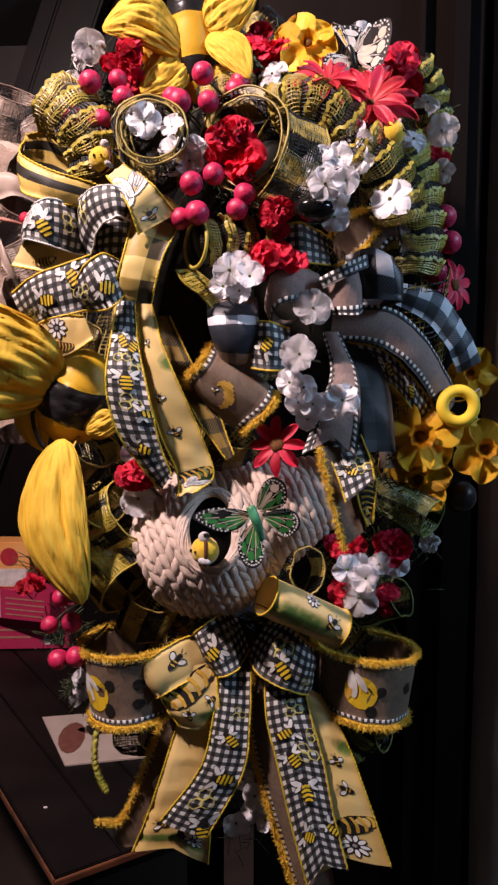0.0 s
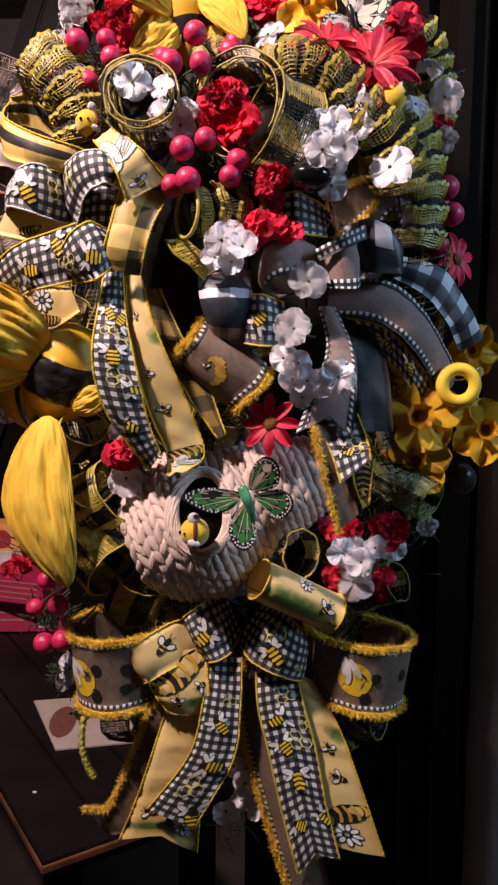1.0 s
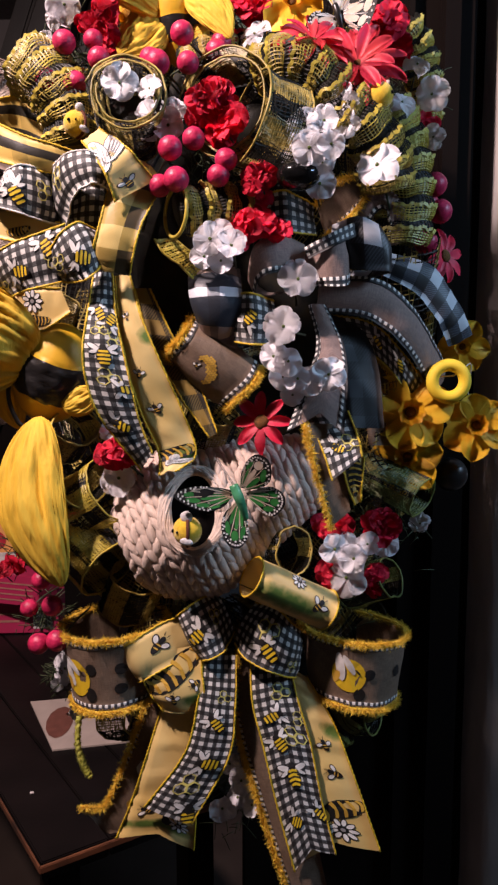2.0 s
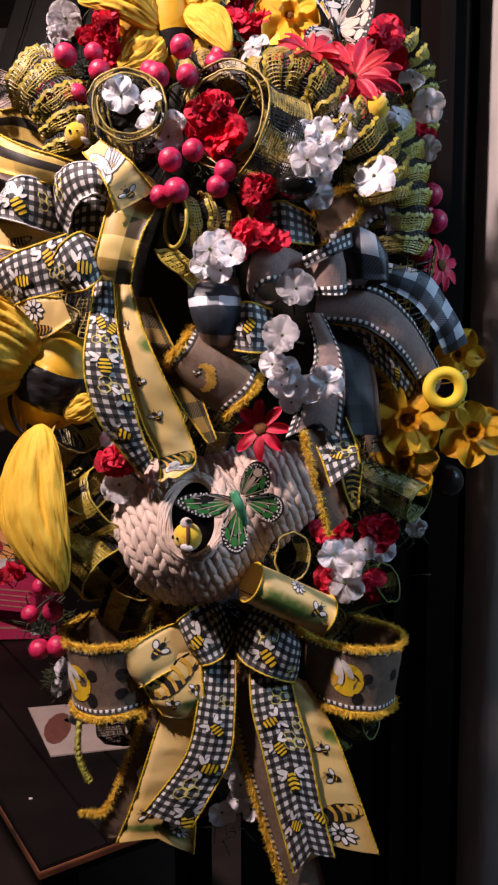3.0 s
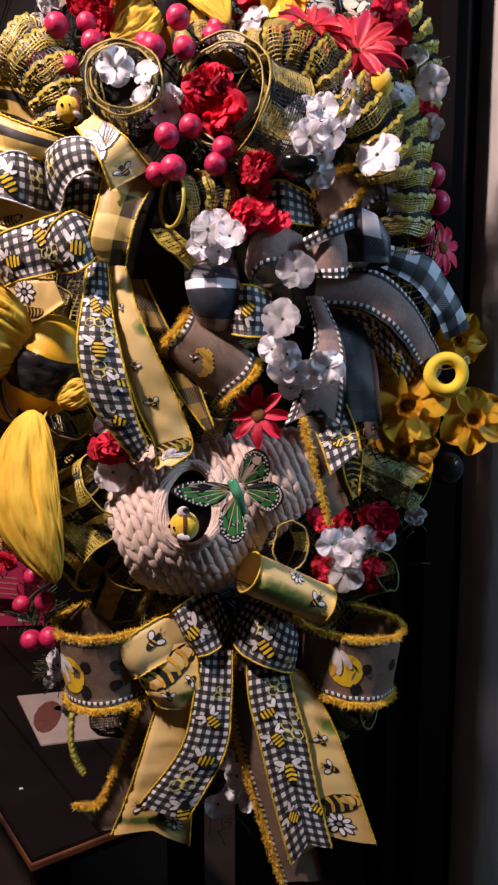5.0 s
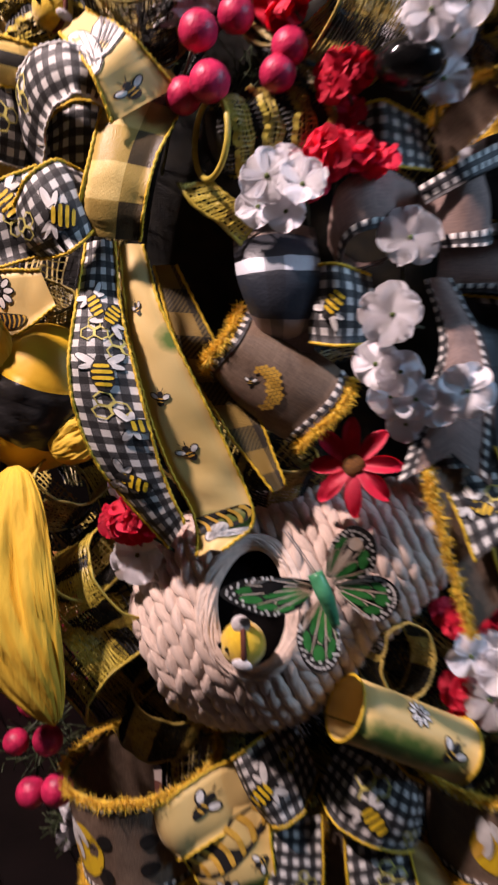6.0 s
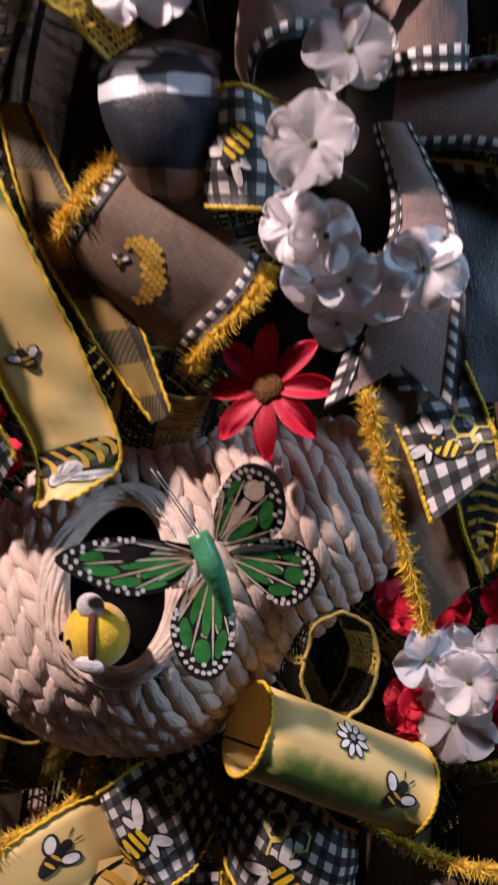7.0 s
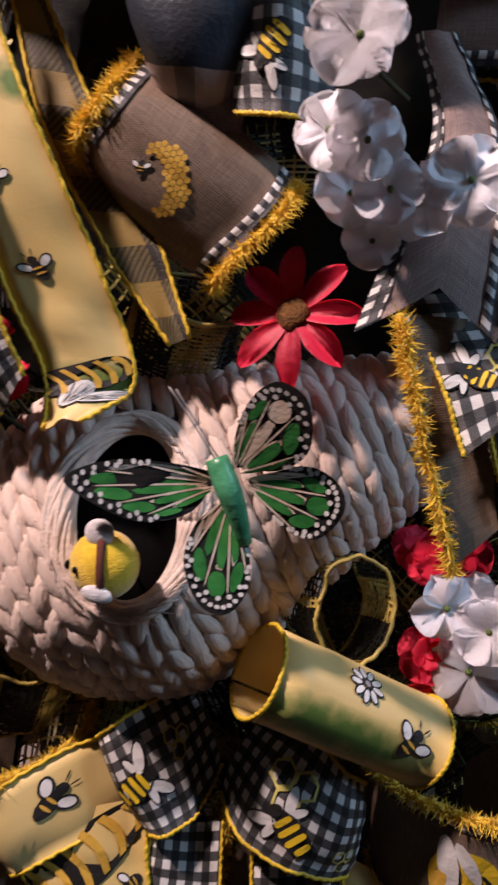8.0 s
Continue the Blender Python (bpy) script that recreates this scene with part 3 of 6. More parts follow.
# ---- the room ----
def box(bm, lo, hi, bevel=0.0):
    r = bmesh.ops.create_cube(bm, size=1)
    lo, hi = Vector(lo), Vector(hi)
    for v in r["verts"]:
        v.co = Vector([lo[k] + (v.co[k] + 0.5) * (hi[k] - lo[k]) for k in range(3)])
    if bevel:
        bmesh.ops.bevel(bm, geom=list({e for v in r["verts"] for e in v.link_edges}), offset=bevel, segments=2, affect="EDGES")
    return r["verts"]


def slab(name, lo, hi, material, label, category, kind="structure", bevel=0.0):
    bm = bmesh.new()
    box(bm, lo, hi, bevel)
    return solo(name, bm, material, lo, label, category, kind=kind)


slab("floor", (-2.2, -1.6, -0.1), (2.2, 3.0, 0.0), "floor", "dark wooden floor in a dim room", "floor")
slab("ceiling", (-2.2, -1.6, 2.75), (2.2, 3.0, 2.85), "ceiling", "plain off-white ceiling", "ceiling")
slab("wall_north", (-2.2, 3.0, 0.0), (2.2, 3.12, 2.75), "wall", "dark grey painted wall behind the table", "wall")
slab("wall_south", (-2.2, -1.72, 0.0), (2.2, -1.6, 2.75), "wall", "plain grey wall", "wall")
slab("wall_west", (-2.32, -1.72, 0.0), (-2.2, 3.12, 2.75), "wall", "plain grey wall", "wall")
slab("wall_east", (2.2, -1.72, 0.0), (2.32, 3.12, 2.75), "wall", "plain grey wall", "wall")

# tall black-brown door that the wreath hangs on, and the plaster post beside it
door = thing("door_1", (0.12, 1.14, 0.0), "tall black-brown wooden door behind the wreath", "door", kind="structure")
bm = bmesh.new()
box(bm, (0.0, 1.1, 0.0), (0.312, 1.15, 2.75), 0.004)
part("door_panel", bm, "dark_wood", door, smooth=False)
# dark strip added behind the slit beside the post, standing in for its shade
bm = bmesh.new()
box(bm, (0.296, 1.156, 0.0), (0.40, 1.19, 2.75), 0.003)
part("gap_shade_strip", bm, "dark_wood", door, smooth=False)
for x0, x1 in ((0.215, 0.232), (0.262, 0.292)):
    bm = bmesh.new()
    box(bm, (x0, 1.085, 0.0), (x1, 1.0985, 2.75), 0.005)
    part("moulding", bm, "dark_wood", door, smooth=False)
bm = bmesh.new()
rnd = random.Random(5)
levels = 40
grid = []
for k in range(levels + 1):
    z = 2.75 * k / levels
    row = []
    for i in range(9):
        t = math.pi * i / 8
        wob = 0.004 * noise.noise(Vector((i * 0.9, z * 5, 3.0)))
        row.append(bm.verts.new((0.459 - math.cos(t) * (0.125 + wob), 1.16 - math.sin(t) * (0.06 + wob), z)))
    grid.append(row)
for a, b in zip(grid, grid[1:]):
    for i in range(8):
        bm.faces.new((a[i], a[i + 1], b[i + 1], b[i]))
bm.faces.new(grid[-1])
bm.faces.new(grid[0][::-1])
solo("post", bm, "post", (0.459, 1.16, 0.0), "rough grey plastered post beside the door", "post", kind="structure", smooth=True)

# dark framed board that leans on the wall
board = thing("leaning_frame", (-0.9, 2.6, 0.0), "black wooden picture frame leaning behind the table", "frame")
lean = Matrix.Translation((-0.788, 2.600, 2.562)) @ Matrix.Rotation(radians(20), 4, "Y")
for off, wide, deep in ((0.0, 0.06, 0.05), (0.11, 0.13, 0.08), (0.23, 0.05, 0.05), (0.31, 0.05, 0.04)):
    bm = bmesh.new()
    vs = box(bm, (off - wide / 2, -deep, -2.2), (off + wide / 2, 0.0, 0.3), 0.008)
    bmesh.ops.transform(bm, matrix=lean, verts=bm.verts)
    part("frame_rail", bm, "frame_wood", board, smooth=False)
bm = bmesh.new()
box(bm, (-0.02, 0.003, -2.2), (1.2, 0.02, 0.3), 0.002)
bmesh.ops.transform(bm, matrix=lean, verts=bm.verts)
part("back_board", bm, "dark_wood", board, smooth=False)

# ---- table and what lies on it ----
table = thing("table", (-0.4, 1.4, 0.0), "dark stained plank table with a worn orange edge", "table")
ang = radians(36)
tm = Matrix.Translation((-0.285, 1.026, 0.750)) @ Matrix.Rotation(ang, 4, "Z")
for k in range(3):
    bm = bmesh.new()
    box(bm, (0.006 + k * 0.105, 0.006, -0.03), (0.006 + k * 0.105 + 0.102, 1.7, 0.0), 0.002)
    bmesh.ops.transform(bm, matrix=tm, verts=bm.verts)
    part("plank", bm, "table_wood", table, smooth=False)
bm = bmesh.new()
box(bm, (0.0, 0.0, -0.012), (0.003, 1.7, -0.002), 0.001)
bmesh.ops.transform(bm, matrix=tm, verts=bm.verts)
part("worn_edge", bm, "worn_wood", table, "worn orange-brown edge", smooth=False)
bm = bmesh.new()
box(bm, (0.0, -0.002, -0.012), (0.32, 0.004, -0.002), 0.001)
bmesh.ops.transform(bm, matrix=tm, verts=bm.verts)
part("worn_edge", bm, "worn_wood", table, "worn orange-brown edge", smooth=False)
for x, y in ((0.03, 0.05), (0.27, 0.05), (0.03, 1.6), (0.27, 1.6)):
    bm = bmesh.new()
    box(bm, (x, y, -0.75), (x + 0.05, y + 0.05, -0.035), 0.004)
    bmesh.ops.transform(bm, matrix=tm, verts=bm.verts)
    part("leg", bm, "dark_wood", table, smooth=False)


def carton(place, size, turn, material, label, marks=()):
    c = thing("carton", place, label, "box")
    mm = Matrix.Translation(place) @ Matrix.Rotation(radians(turn), 4, "Z")
    bm = bmesh.new()
    box(bm, (-size[0] / 2, 0, 0), (size[0] / 2, size[1], size[2]), 0.0015)
    bmesh.ops.transform(bm, matrix=mm, verts=bm.verts)
    part("carton_body", bm, material, c, smooth=False)
    for name, x0, x1, z0, z1, mat, rnd_shape in marks:
        bm = bmesh.new()
        if rnd_shape:
            pts = oval((x0 + x1) / 2, (z0 + z1) / 2, (x1 - x0) / 2, (z1 - z0) / 2, 0, 20)
        else:
            pts = [(x0, z0), (x1, z0), (x1, z1), (x0, z1)]
        bm.faces.new([bm.verts.new((x, -0.001 - (0.0008 if rnd_shape else 0), z)) for x, z in pts])
        bmesh.ops.transform(bm, matrix=mm, verts=bm.verts)
        part(name, bm, mat, c, smooth=False)
    return c


big = carton((-0.658, 1.930, 0.753), (0.26, 0.1, 0.095), 6, "card_pink", "magenta carton lying on the table",
             [("label_panel", 0.065, 0.115, 0.012, 0.055, "card_white", False)] + [("printed_bar", -0.12, 0.03, 0.03 + k * 0.02, 0.036 + k * 0.02, "print_pink", False) for k in range(2)]
             + [("barcode_bar", 0.083 + k * 0.005, 0.0855 + k * 0.005, 0.018, 0.045, "print_black", True) for k in range(5)])
mid_at, top_at = Vector((-0.648, 1.870, 0.872)), Vector((-0.688, 1.900, 0.937))
carton((mid_at.x, 1.88, 0.849), (0.2, 0.09, 0.078), -14, "card_pink", "magenta and white carton on a larger carton",
       [("white_panel", -0.098, -0.045, 0.004, 0.075, "card_white", False)] + [("printed_bar", -0.03, 0.085, 0.012 + k * 0.014, 0.016 + k * 0.014, "print_pink", False) for k in range(4)])
carton((top_at.x, 1.9, 0.928), (0.14, 0.07, 0.12), 4, "card_orange", "orange and white carton with a round red emblem",
       [("white_panel", -0.068, 0.068, 0.004, 0.05, "card_white", False), ("blue_panel", -0.06, -0.015, 0.012, 0.032, "card_blue", False),
        ("emblem", -0.005, 0.042, 0.058, 0.105, "card_red", True)])
bm = bmesh.new()
tube(bm, [(-0.93, 2.05, 1.09 + k * 0.012) for k in range(3)] + [(-0.93, 2.05, 1.125)], 0.12, 24, taper=lambda s: 1 if s < 0.7 else 0.75)
box(bm, (-0.98, 2.0, 0.75), (-0.88, 2.1, 1.09), 0.01)
solo("round_stool", bm, "dark_wood", (-0.93, 2.05, 0.75), "dark round lidded stand behind the cartons", "stand", smooth=False)
photo = thing("photo_card", (-0.341, 1.400, 0.752), "glossy printed card lying on the dark table", "card")
corners = [(-0.362, 1.341, 0.754), (-0.468, 1.535, 0.754), (-0.296, 1.579, 0.754), (-0.214, 1.382, 0.754)]
bm = bmesh.new()
vs = [bm.verts.new(c) for c in corners]
f = bm.faces.new(vs)
ext = bmesh.ops.extrude_face_region(bm, geom=[f])
bmesh.ops.translate(bm, vec=(0, 0, -0.003), verts=[g for g in ext["geom"] if isinstance(g, bmesh.types.BMVert)])
part("card_sheet", bm, "paper", photo, smooth=False)
card_sheet = Sheet([(corners[0], corners[3]), ([(a + b) / 2 for a, b in zip(corners[0], corners[1])], [(a + b) / 2 for a, b in zip(corners[3], corners[2])]), (corners[1], corners[2])], 6, 5)
card_sheet.nor[:] = (0, 0, 1)
for u, v, a, b, t in ((0.22, 0.5, 0.07, 0.025, 1.9), (0.62, 0.6, 0.05, 0.02, 0.2), (0.75, 0.75, 0.03, 0.025, 0.0)):
    print_on(card_sheet, photo, [(0, "paper_dark", oval(0, 0, a, b, t))], u, v, 1.0, 0, "printed_shape", 0.0012)

bm = bmesh.new()
r_ = bmesh.ops.create_icosphere(bm, subdivisions=1, radius=0.003, matrix=Matrix.Translation((-0.355, 1.205, 0.752)) @ Matrix.Diagonal((1.4, 1, 0.7, 1)))
solo("crumb", bm, "card_white", (-0.356, 1.206, 0.752), "small white crumb lying on the dark table", "crumb")

# ---- second wreath of beige mesh on the wall behind ----
beige = thing("beige_wreath", (-0.427, 1.300, 1.730), "beige mesh wreath hanging behind", "wreath")
for k, (c, ax, r, w) in enumerate((
        ((-0.428, 1.300, 1.902), (0.5, -0.5, 0.9), 0.05, 0.09), ((-0.390, 1.320, 1.881), (-0.5, -0.4, 0.8), 0.045, 0.08), ((-0.413, 1.280, 1.818), (0.9, -0.5, -0.4), 0.05, 0.09),
        ((-0.392, 1.330, 1.803), (0.3, -0.5, 0.9), 0.05, 0.08), ((-0.433, 1.290, 1.742), (0.7, -0.5, 0.5), 0.05, 0.09), ((-0.421, 1.320, 1.667), (-0.4, -0.4, 0.9), 0.05, 0.08),
        ((-0.438, 1.300, 1.597), (0.9, -0.4, 0.2), 0.05, 0.08), ((-0.439, 1.320, 1.521), (0.4, -0.5, 0.8), 0.05, 0.09), ((-0.439, 1.300, 1.408), (0.5, -0.4, -0.8), 0.045, 0.08))):
    net(beige, "mesh_loop", ring_stations(c, ax, r, w, 0.8, 20 * k, 20 * k + 380), n=30, threads=30, cross=110, mats=("beige_net", "beige_satin"), dark=0.3, strand=0.0019, seed=500 + k, ruffle=0.005)
for k, (l, r) in enumerate((((-0.424, 1.220, 1.776), (-0.352, 1.250, 1.754)), ((-0.417, 1.220, 1.674), (-0.391, 1.250, 1.606)))):
    l, r = Vector(l), Vector(r)
    wv = Vector((0.0, 0.004, -0.022))
    s = Sheet([(l - wv, l + wv), ((l + r) / 2 - wv * 0.7 + Vector((0, -0.015, 0.012)), (l + r) / 2 + wv * 0.7 + Vector((0, -0.015, 0.012))), (r - wv * 0.3, r + wv * 0.3)], 14, 5, 0.004, 0.004, k)
    part("ribbon_tail", s.mesh(), "beige_satin", beige)
bm = bmesh.new()
tube(bm, [Vector(p) + Vector((0, 0, 0.0012 * (-1) ** i)) for i, p in enumerate(spline([(-0.418, 1.200, 1.723), (-0.391, 1.200, 1.717), (-0.372, 1.220, 1.712)], 24))], 0.003, 6)
part("glitter_twig", bm, "print_pink", beige, "coppery glitter twig")
bm = bmesh.new()
r_ = bmesh.ops.create_uvsphere(bm, u_segments=14, v_segments=9, radius=0.009, matrix=Matrix.Translation((-0.372, 1.210, 1.724)))
part("red_bead", bm, "red_petal", beige, "small red bead")
bm = bmesh.new()
tube(bm, [(-0.468, 1.300, 1.871), (-0.483, 1.310, 2.012), (-0.5, 1.32, 2.75)], 0.0015, 5)
part("hanging_cord", bm, "black", beige)

# ---- the wreath: mesh base ----
wreath = thing("wreath_base", (-0.011, 1.060, 1.756), "wire wreath base wrapped in black and gold mesh", "wreath")
bm = bmesh.new()
for rx, ry in ((0.2, 0.36), (0.15, 0.3)):
    cx, cy, cz = (-0.008, 1.030, 1.496)
    tube(bm, [(cx + rx * math.cos(t), cy, cz + ry * math.sin(t)) for t in (2 * math.pi * k / 60 for k in range(61))], 0.003, 6)
part("wire_frame", bm, "black", wreath)
bm = bmesh.new()
tube(bm, spline([(-0.010, 1.030, 1.895), (-0.011, 1.050, 1.928), (-0.013, 1.085, 1.973), (-0.014, 1.097, 2.023), (-0.014, 1.100, 2.039)], 16), 0.002, 6)
part("hanger", bm, "black", wreath)
# black oval added behind the loops, in place of the shade in their gaps
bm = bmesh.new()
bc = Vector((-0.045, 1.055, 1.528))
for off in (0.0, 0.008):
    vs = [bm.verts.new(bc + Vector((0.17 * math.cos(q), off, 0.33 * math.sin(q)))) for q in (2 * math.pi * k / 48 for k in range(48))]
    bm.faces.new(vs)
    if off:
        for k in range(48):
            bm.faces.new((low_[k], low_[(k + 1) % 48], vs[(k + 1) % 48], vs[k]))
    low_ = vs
part("gap_shade_board", bm, "net_black", wreath, "black board added for the shade between the loops", smooth=False)
rnd = random.Random(11)
# back row of puffed mesh, round the frame
cx, cy, cz = (-0.006, 0.990, 1.495)
for k in range(34):
    t = 2 * math.pi * k / 34
    p = Vector((cx + 0.2 * math.cos(t), cy + rnd.uniform(-0.02, 0.03), cz + 0.4 * math.sin(t)))
    ax = Vector((-math.sin(t) * 0.2 + rnd.uniform(-0.3, 0.3), -0.35, math.cos(t) * 0.4 + rnd.uniform(-0.3, 0.3)))
    net(wreath, "back_mesh", ring_stations(p, ax, rnd.uniform(0.04, 0.055), 0.1, 0.8, rnd.uniform(0, 360), rnd.uniform(380, 520), 9), n=22, threads=12, cross=46,
        mats=("net_olive", "net_black"), seed=k, hem=False, ruffle=0.006, dark=0.55)
# inner puffs that fill the body
for k, p in enumerate(((-0.138, 0.950, 1.494), (-0.077, 0.970, 1.379), (-0.011, 0.960, 1.395), (-0.176, 0.950, 1.308), (-0.191, 0.950, 1.249), (-0.150, 0.960, 1.188), (0.002, 0.970, 1.495), (0.107, 0.970, 1.642),
                              (0.175, 0.990, 1.510), (0.140, 0.970, 1.360), (0.114, 0.980, 1.232), (0.178, 0.980, 1.307), (0.084, 0.970, 1.190), (-0.019, 0.980, 1.093), (0.056, 0.980, 1.079), (0.145, 0.980, 1.120))):
    net(wreath, "inner_mesh", ring_stations(p, (rnd.uniform(-1, 1), -0.4, rnd.uniform(-1, 1)), rnd.uniform(0.03, 0.045), 0.09, 0.8, rnd.uniform(0, 360), rnd.uniform(420, 640), 11), n=24, threads=12, cross=46,
        mats=("net_olive", "net_black"), seed=100 + k, hem=False, ruffle=0.006, dark=0.6)

# named front loops of mesh
FRONT = (
    ((-0.108, 0.865, 1.727), (0.12, -1, 0.25), 0.043, 0.07, 1.0, ("net_olive", "net_black"), 0.5),
    ((-0.111, 0.885, 1.733), (0.12, -1, 0.2), 0.034, 0.05, 1.0, ("net_olive", "net_black"), 0.5),
    ((0.005, 0.890, 1.730), (-0.35, -1, 0.1), 0.056, 0.06, 1.12, ("net_olive", "net_black"), 0.45),
    ((0.040, 0.870, 1.711), (-1, -0.5, 0.3), 0.05, 0.05, 1.0, ("net_olive", "net_black"), 0.45),
    ((0.063, 0.900, 1.244), (0.6, -1, 0.2), 0.024, 0.03, 1.2, ("net_olive", "net_black"), 0.6),
    ((-0.187, 0.895, 1.351), (0.9, -0.6, 0.3), 0.045, 0.03, 1.3, ("net_yellow", "net_black"), 0.45),
    ((-0.166, 0.905, 1.239), (0.7, -0.4, -0.5), 0.045, 0.06, 0.9, ("net_yellow", "net_black"), 0.4),
    ((0.192, 0.955, 1.316), (0.8, -0.5, -0.35), 0.035, 0.08, 0.7, ("net_green", "net_black"), 0.3),
    ((0.165, 0.950, 1.191), (0.8, -0.5, 0.4), 0.03, 0.06, 0.8, ("net_green", "net_black"), 0.6),
    ((0.141, 0.960, 1.018), (0.8, -0.4, 0.2), 0.03, 0.07, 0.8, ("net_green", "net_black"), 0.7),
    ((-0.135, 0.935, 1.018), (0.8, -0.5, 0.3), 0.03, 0.05, 0.8, ("net_yellow", "net_black"), 0.5),
    ((-0.161, 0.900, 1.306), (0.8, -0.4, 0.5), 0.035, 0.05, 1.1, ("net_yellow", "net_black"), 0.45),
    ((-0.203, 0.920, 1.383), (0.6, -0.5, 0.6), 0.035, 0.04, 1.0, ("net_olive", "net_black"), 0.45),
    ((-0.030, 0.920, 1.384), (0.4, -0.5, 0.9), 0.03, 0.05, 0.8, ("net_olive", "net_black"), 0.5),
    ((-0.126, 0.930, 1.183), (0.4, -0.5, 0.9), 0.035, 0.06, 0.8, ("net_olive", "net_black"), 0.5),
    ((-0.222, 0.920, 1.506), (0.4, -0.5, 0.9), 0.035, 0.06, 0.8, ("net_olive", "net_black"), 0.5),
)
for k, (c, ax, r, w, sq, mats, dark) in enumerate(FRONT):
    wound = k < 3
    net(wreath, "mesh_loop", ring_stations(c, ax, r, w, sq, 10, 735 if wound else 375, 25 if wound else 13, shrink=0.3 if wound else 0.0), n=60 if wound else 36, threads=max(9, int(w / 0.0025)), strand=0.00105,
        mats=mats, dark=dark, seed=200 + k, ruffle=0.003)
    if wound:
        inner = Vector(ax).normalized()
        # dark plug added in the coil; its black stands for the shade inside
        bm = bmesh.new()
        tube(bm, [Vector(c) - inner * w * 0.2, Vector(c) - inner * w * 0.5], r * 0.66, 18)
        part("roll_shade_core", bm, "net_black", wreath)
# ruched rolls at the upper side


def ruched(path, radius, mats, seed, pitch=0.021):
    """A gathered tube of open mesh along a path: puffed bands in two colours, with real strands and frilled ridges."""
    rnd_ = random.Random(seed)
    line = [Vector(q) for q in spline(path, 60)]
    length = sum((b_ - a_).length for a_, b_ in zip(line, line[1:]))
    waves = max(2, round(length / pitch))

    def at(t, phi, lift=0.0):
        k = min(max(t, 0), 0.9999) * 59
        i = int(k)
        c = line[i].lerp(line[i + 1], k - i)
        d = (line[min(i + 3, 59)] - line[max(i - 3, 0)]).normalized()
        e = d.cross(Vector((0, 1, 0.1))).normalized()
        f = d.cross(e)
        puff = 0.16 * abs(math.sin(math.pi * waves * t)) ** 0.7 - 0.12
        wob = 0.13 * noise.noise(Vector((t * waves * 0.9, math.cos(phi) * 1.5 + seed, math.sin(phi) * 1.5)))
        r = radius * (1 + puff + wob) + lift
        slip = d * 0.004 * noise.noise(Vector((phi * 1.6, t * 9, seed)))
        return c + slip + r * (math.cos(phi) * e + math.sin(phi) * f)

    bm_ = bmesh.new()

    def strand_of(points, half, idx):
        prev = None
        for i, q in enumerate(points):
            d = points[min(i + 1, len(points) - 1)] - points[max(i - 1, 0)]
            w = d.cross(Vector((0.1, -1, 0.15)))
            w = w.normalized() * half if w.length > 1e-9 else Vector((half, 0, 0))
            cur = (bm_.verts.new(q - w), bm_.verts.new(q + w))
            if prev:
                bm_.faces.new((prev[0], prev[1], cur[1], cur[0])).material_index = idx
            prev = cur
    rings_ = int(length / 0.0021)
    for i in range(rings_):
        t = (i + 0.5 + rnd_.uniform(-0.2, 0.2)) / rings_
        dark = (t * waves) % 1 < 0.3
        strand_of([at(t + 0.003 * math.sin(k), 2 * math.pi * k / 30, rnd_.uniform(-0.0006, 0.0006)) for k in range(31)], rnd_.uniform(0.0005, 0.001), 2 if dark else (0 if rnd_.random() < 0.75 else 1))
    for k in range(46):
        phi = 2 * math.pi * (k + rnd_.uniform(-0.2, 0.2)) / 46
        cuts = [i / (waves * 9) for i in range(waves * 9 + 1)]
        for w in range(waves):
            seg = cuts[w * 9:(w + 1) * 9 + 1]
            strand_of([at(t, phi + 0.03 * math.sin(t * 40), 0.0004) for t in seg[:4]], 0.0006, 2)
            strand_of([at(t, phi + 0.03 * math.sin(t * 40), 0.0004) for t in seg[3:]], 0.00055, 1)
    for w in range(waves):
        t = (w + 0.36) / waves
        strand_of([at(t + 0.009 * math.sin(k * 1.7 + seed), 2 * math.pi * k / 60, 0.0012 + 0.0016 * math.sin(k * 2.3)) for k in range(61)], 0.0019, 0)
    part("mesh_roll", bm_, [mats[0], mats[1], "net_black"], wreath)
    # black filler tube added as the shade inside the roll; hides the far strands
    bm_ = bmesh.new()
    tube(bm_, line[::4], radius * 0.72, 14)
    part("roll_shade_core", bm_, "net_black", wreath)


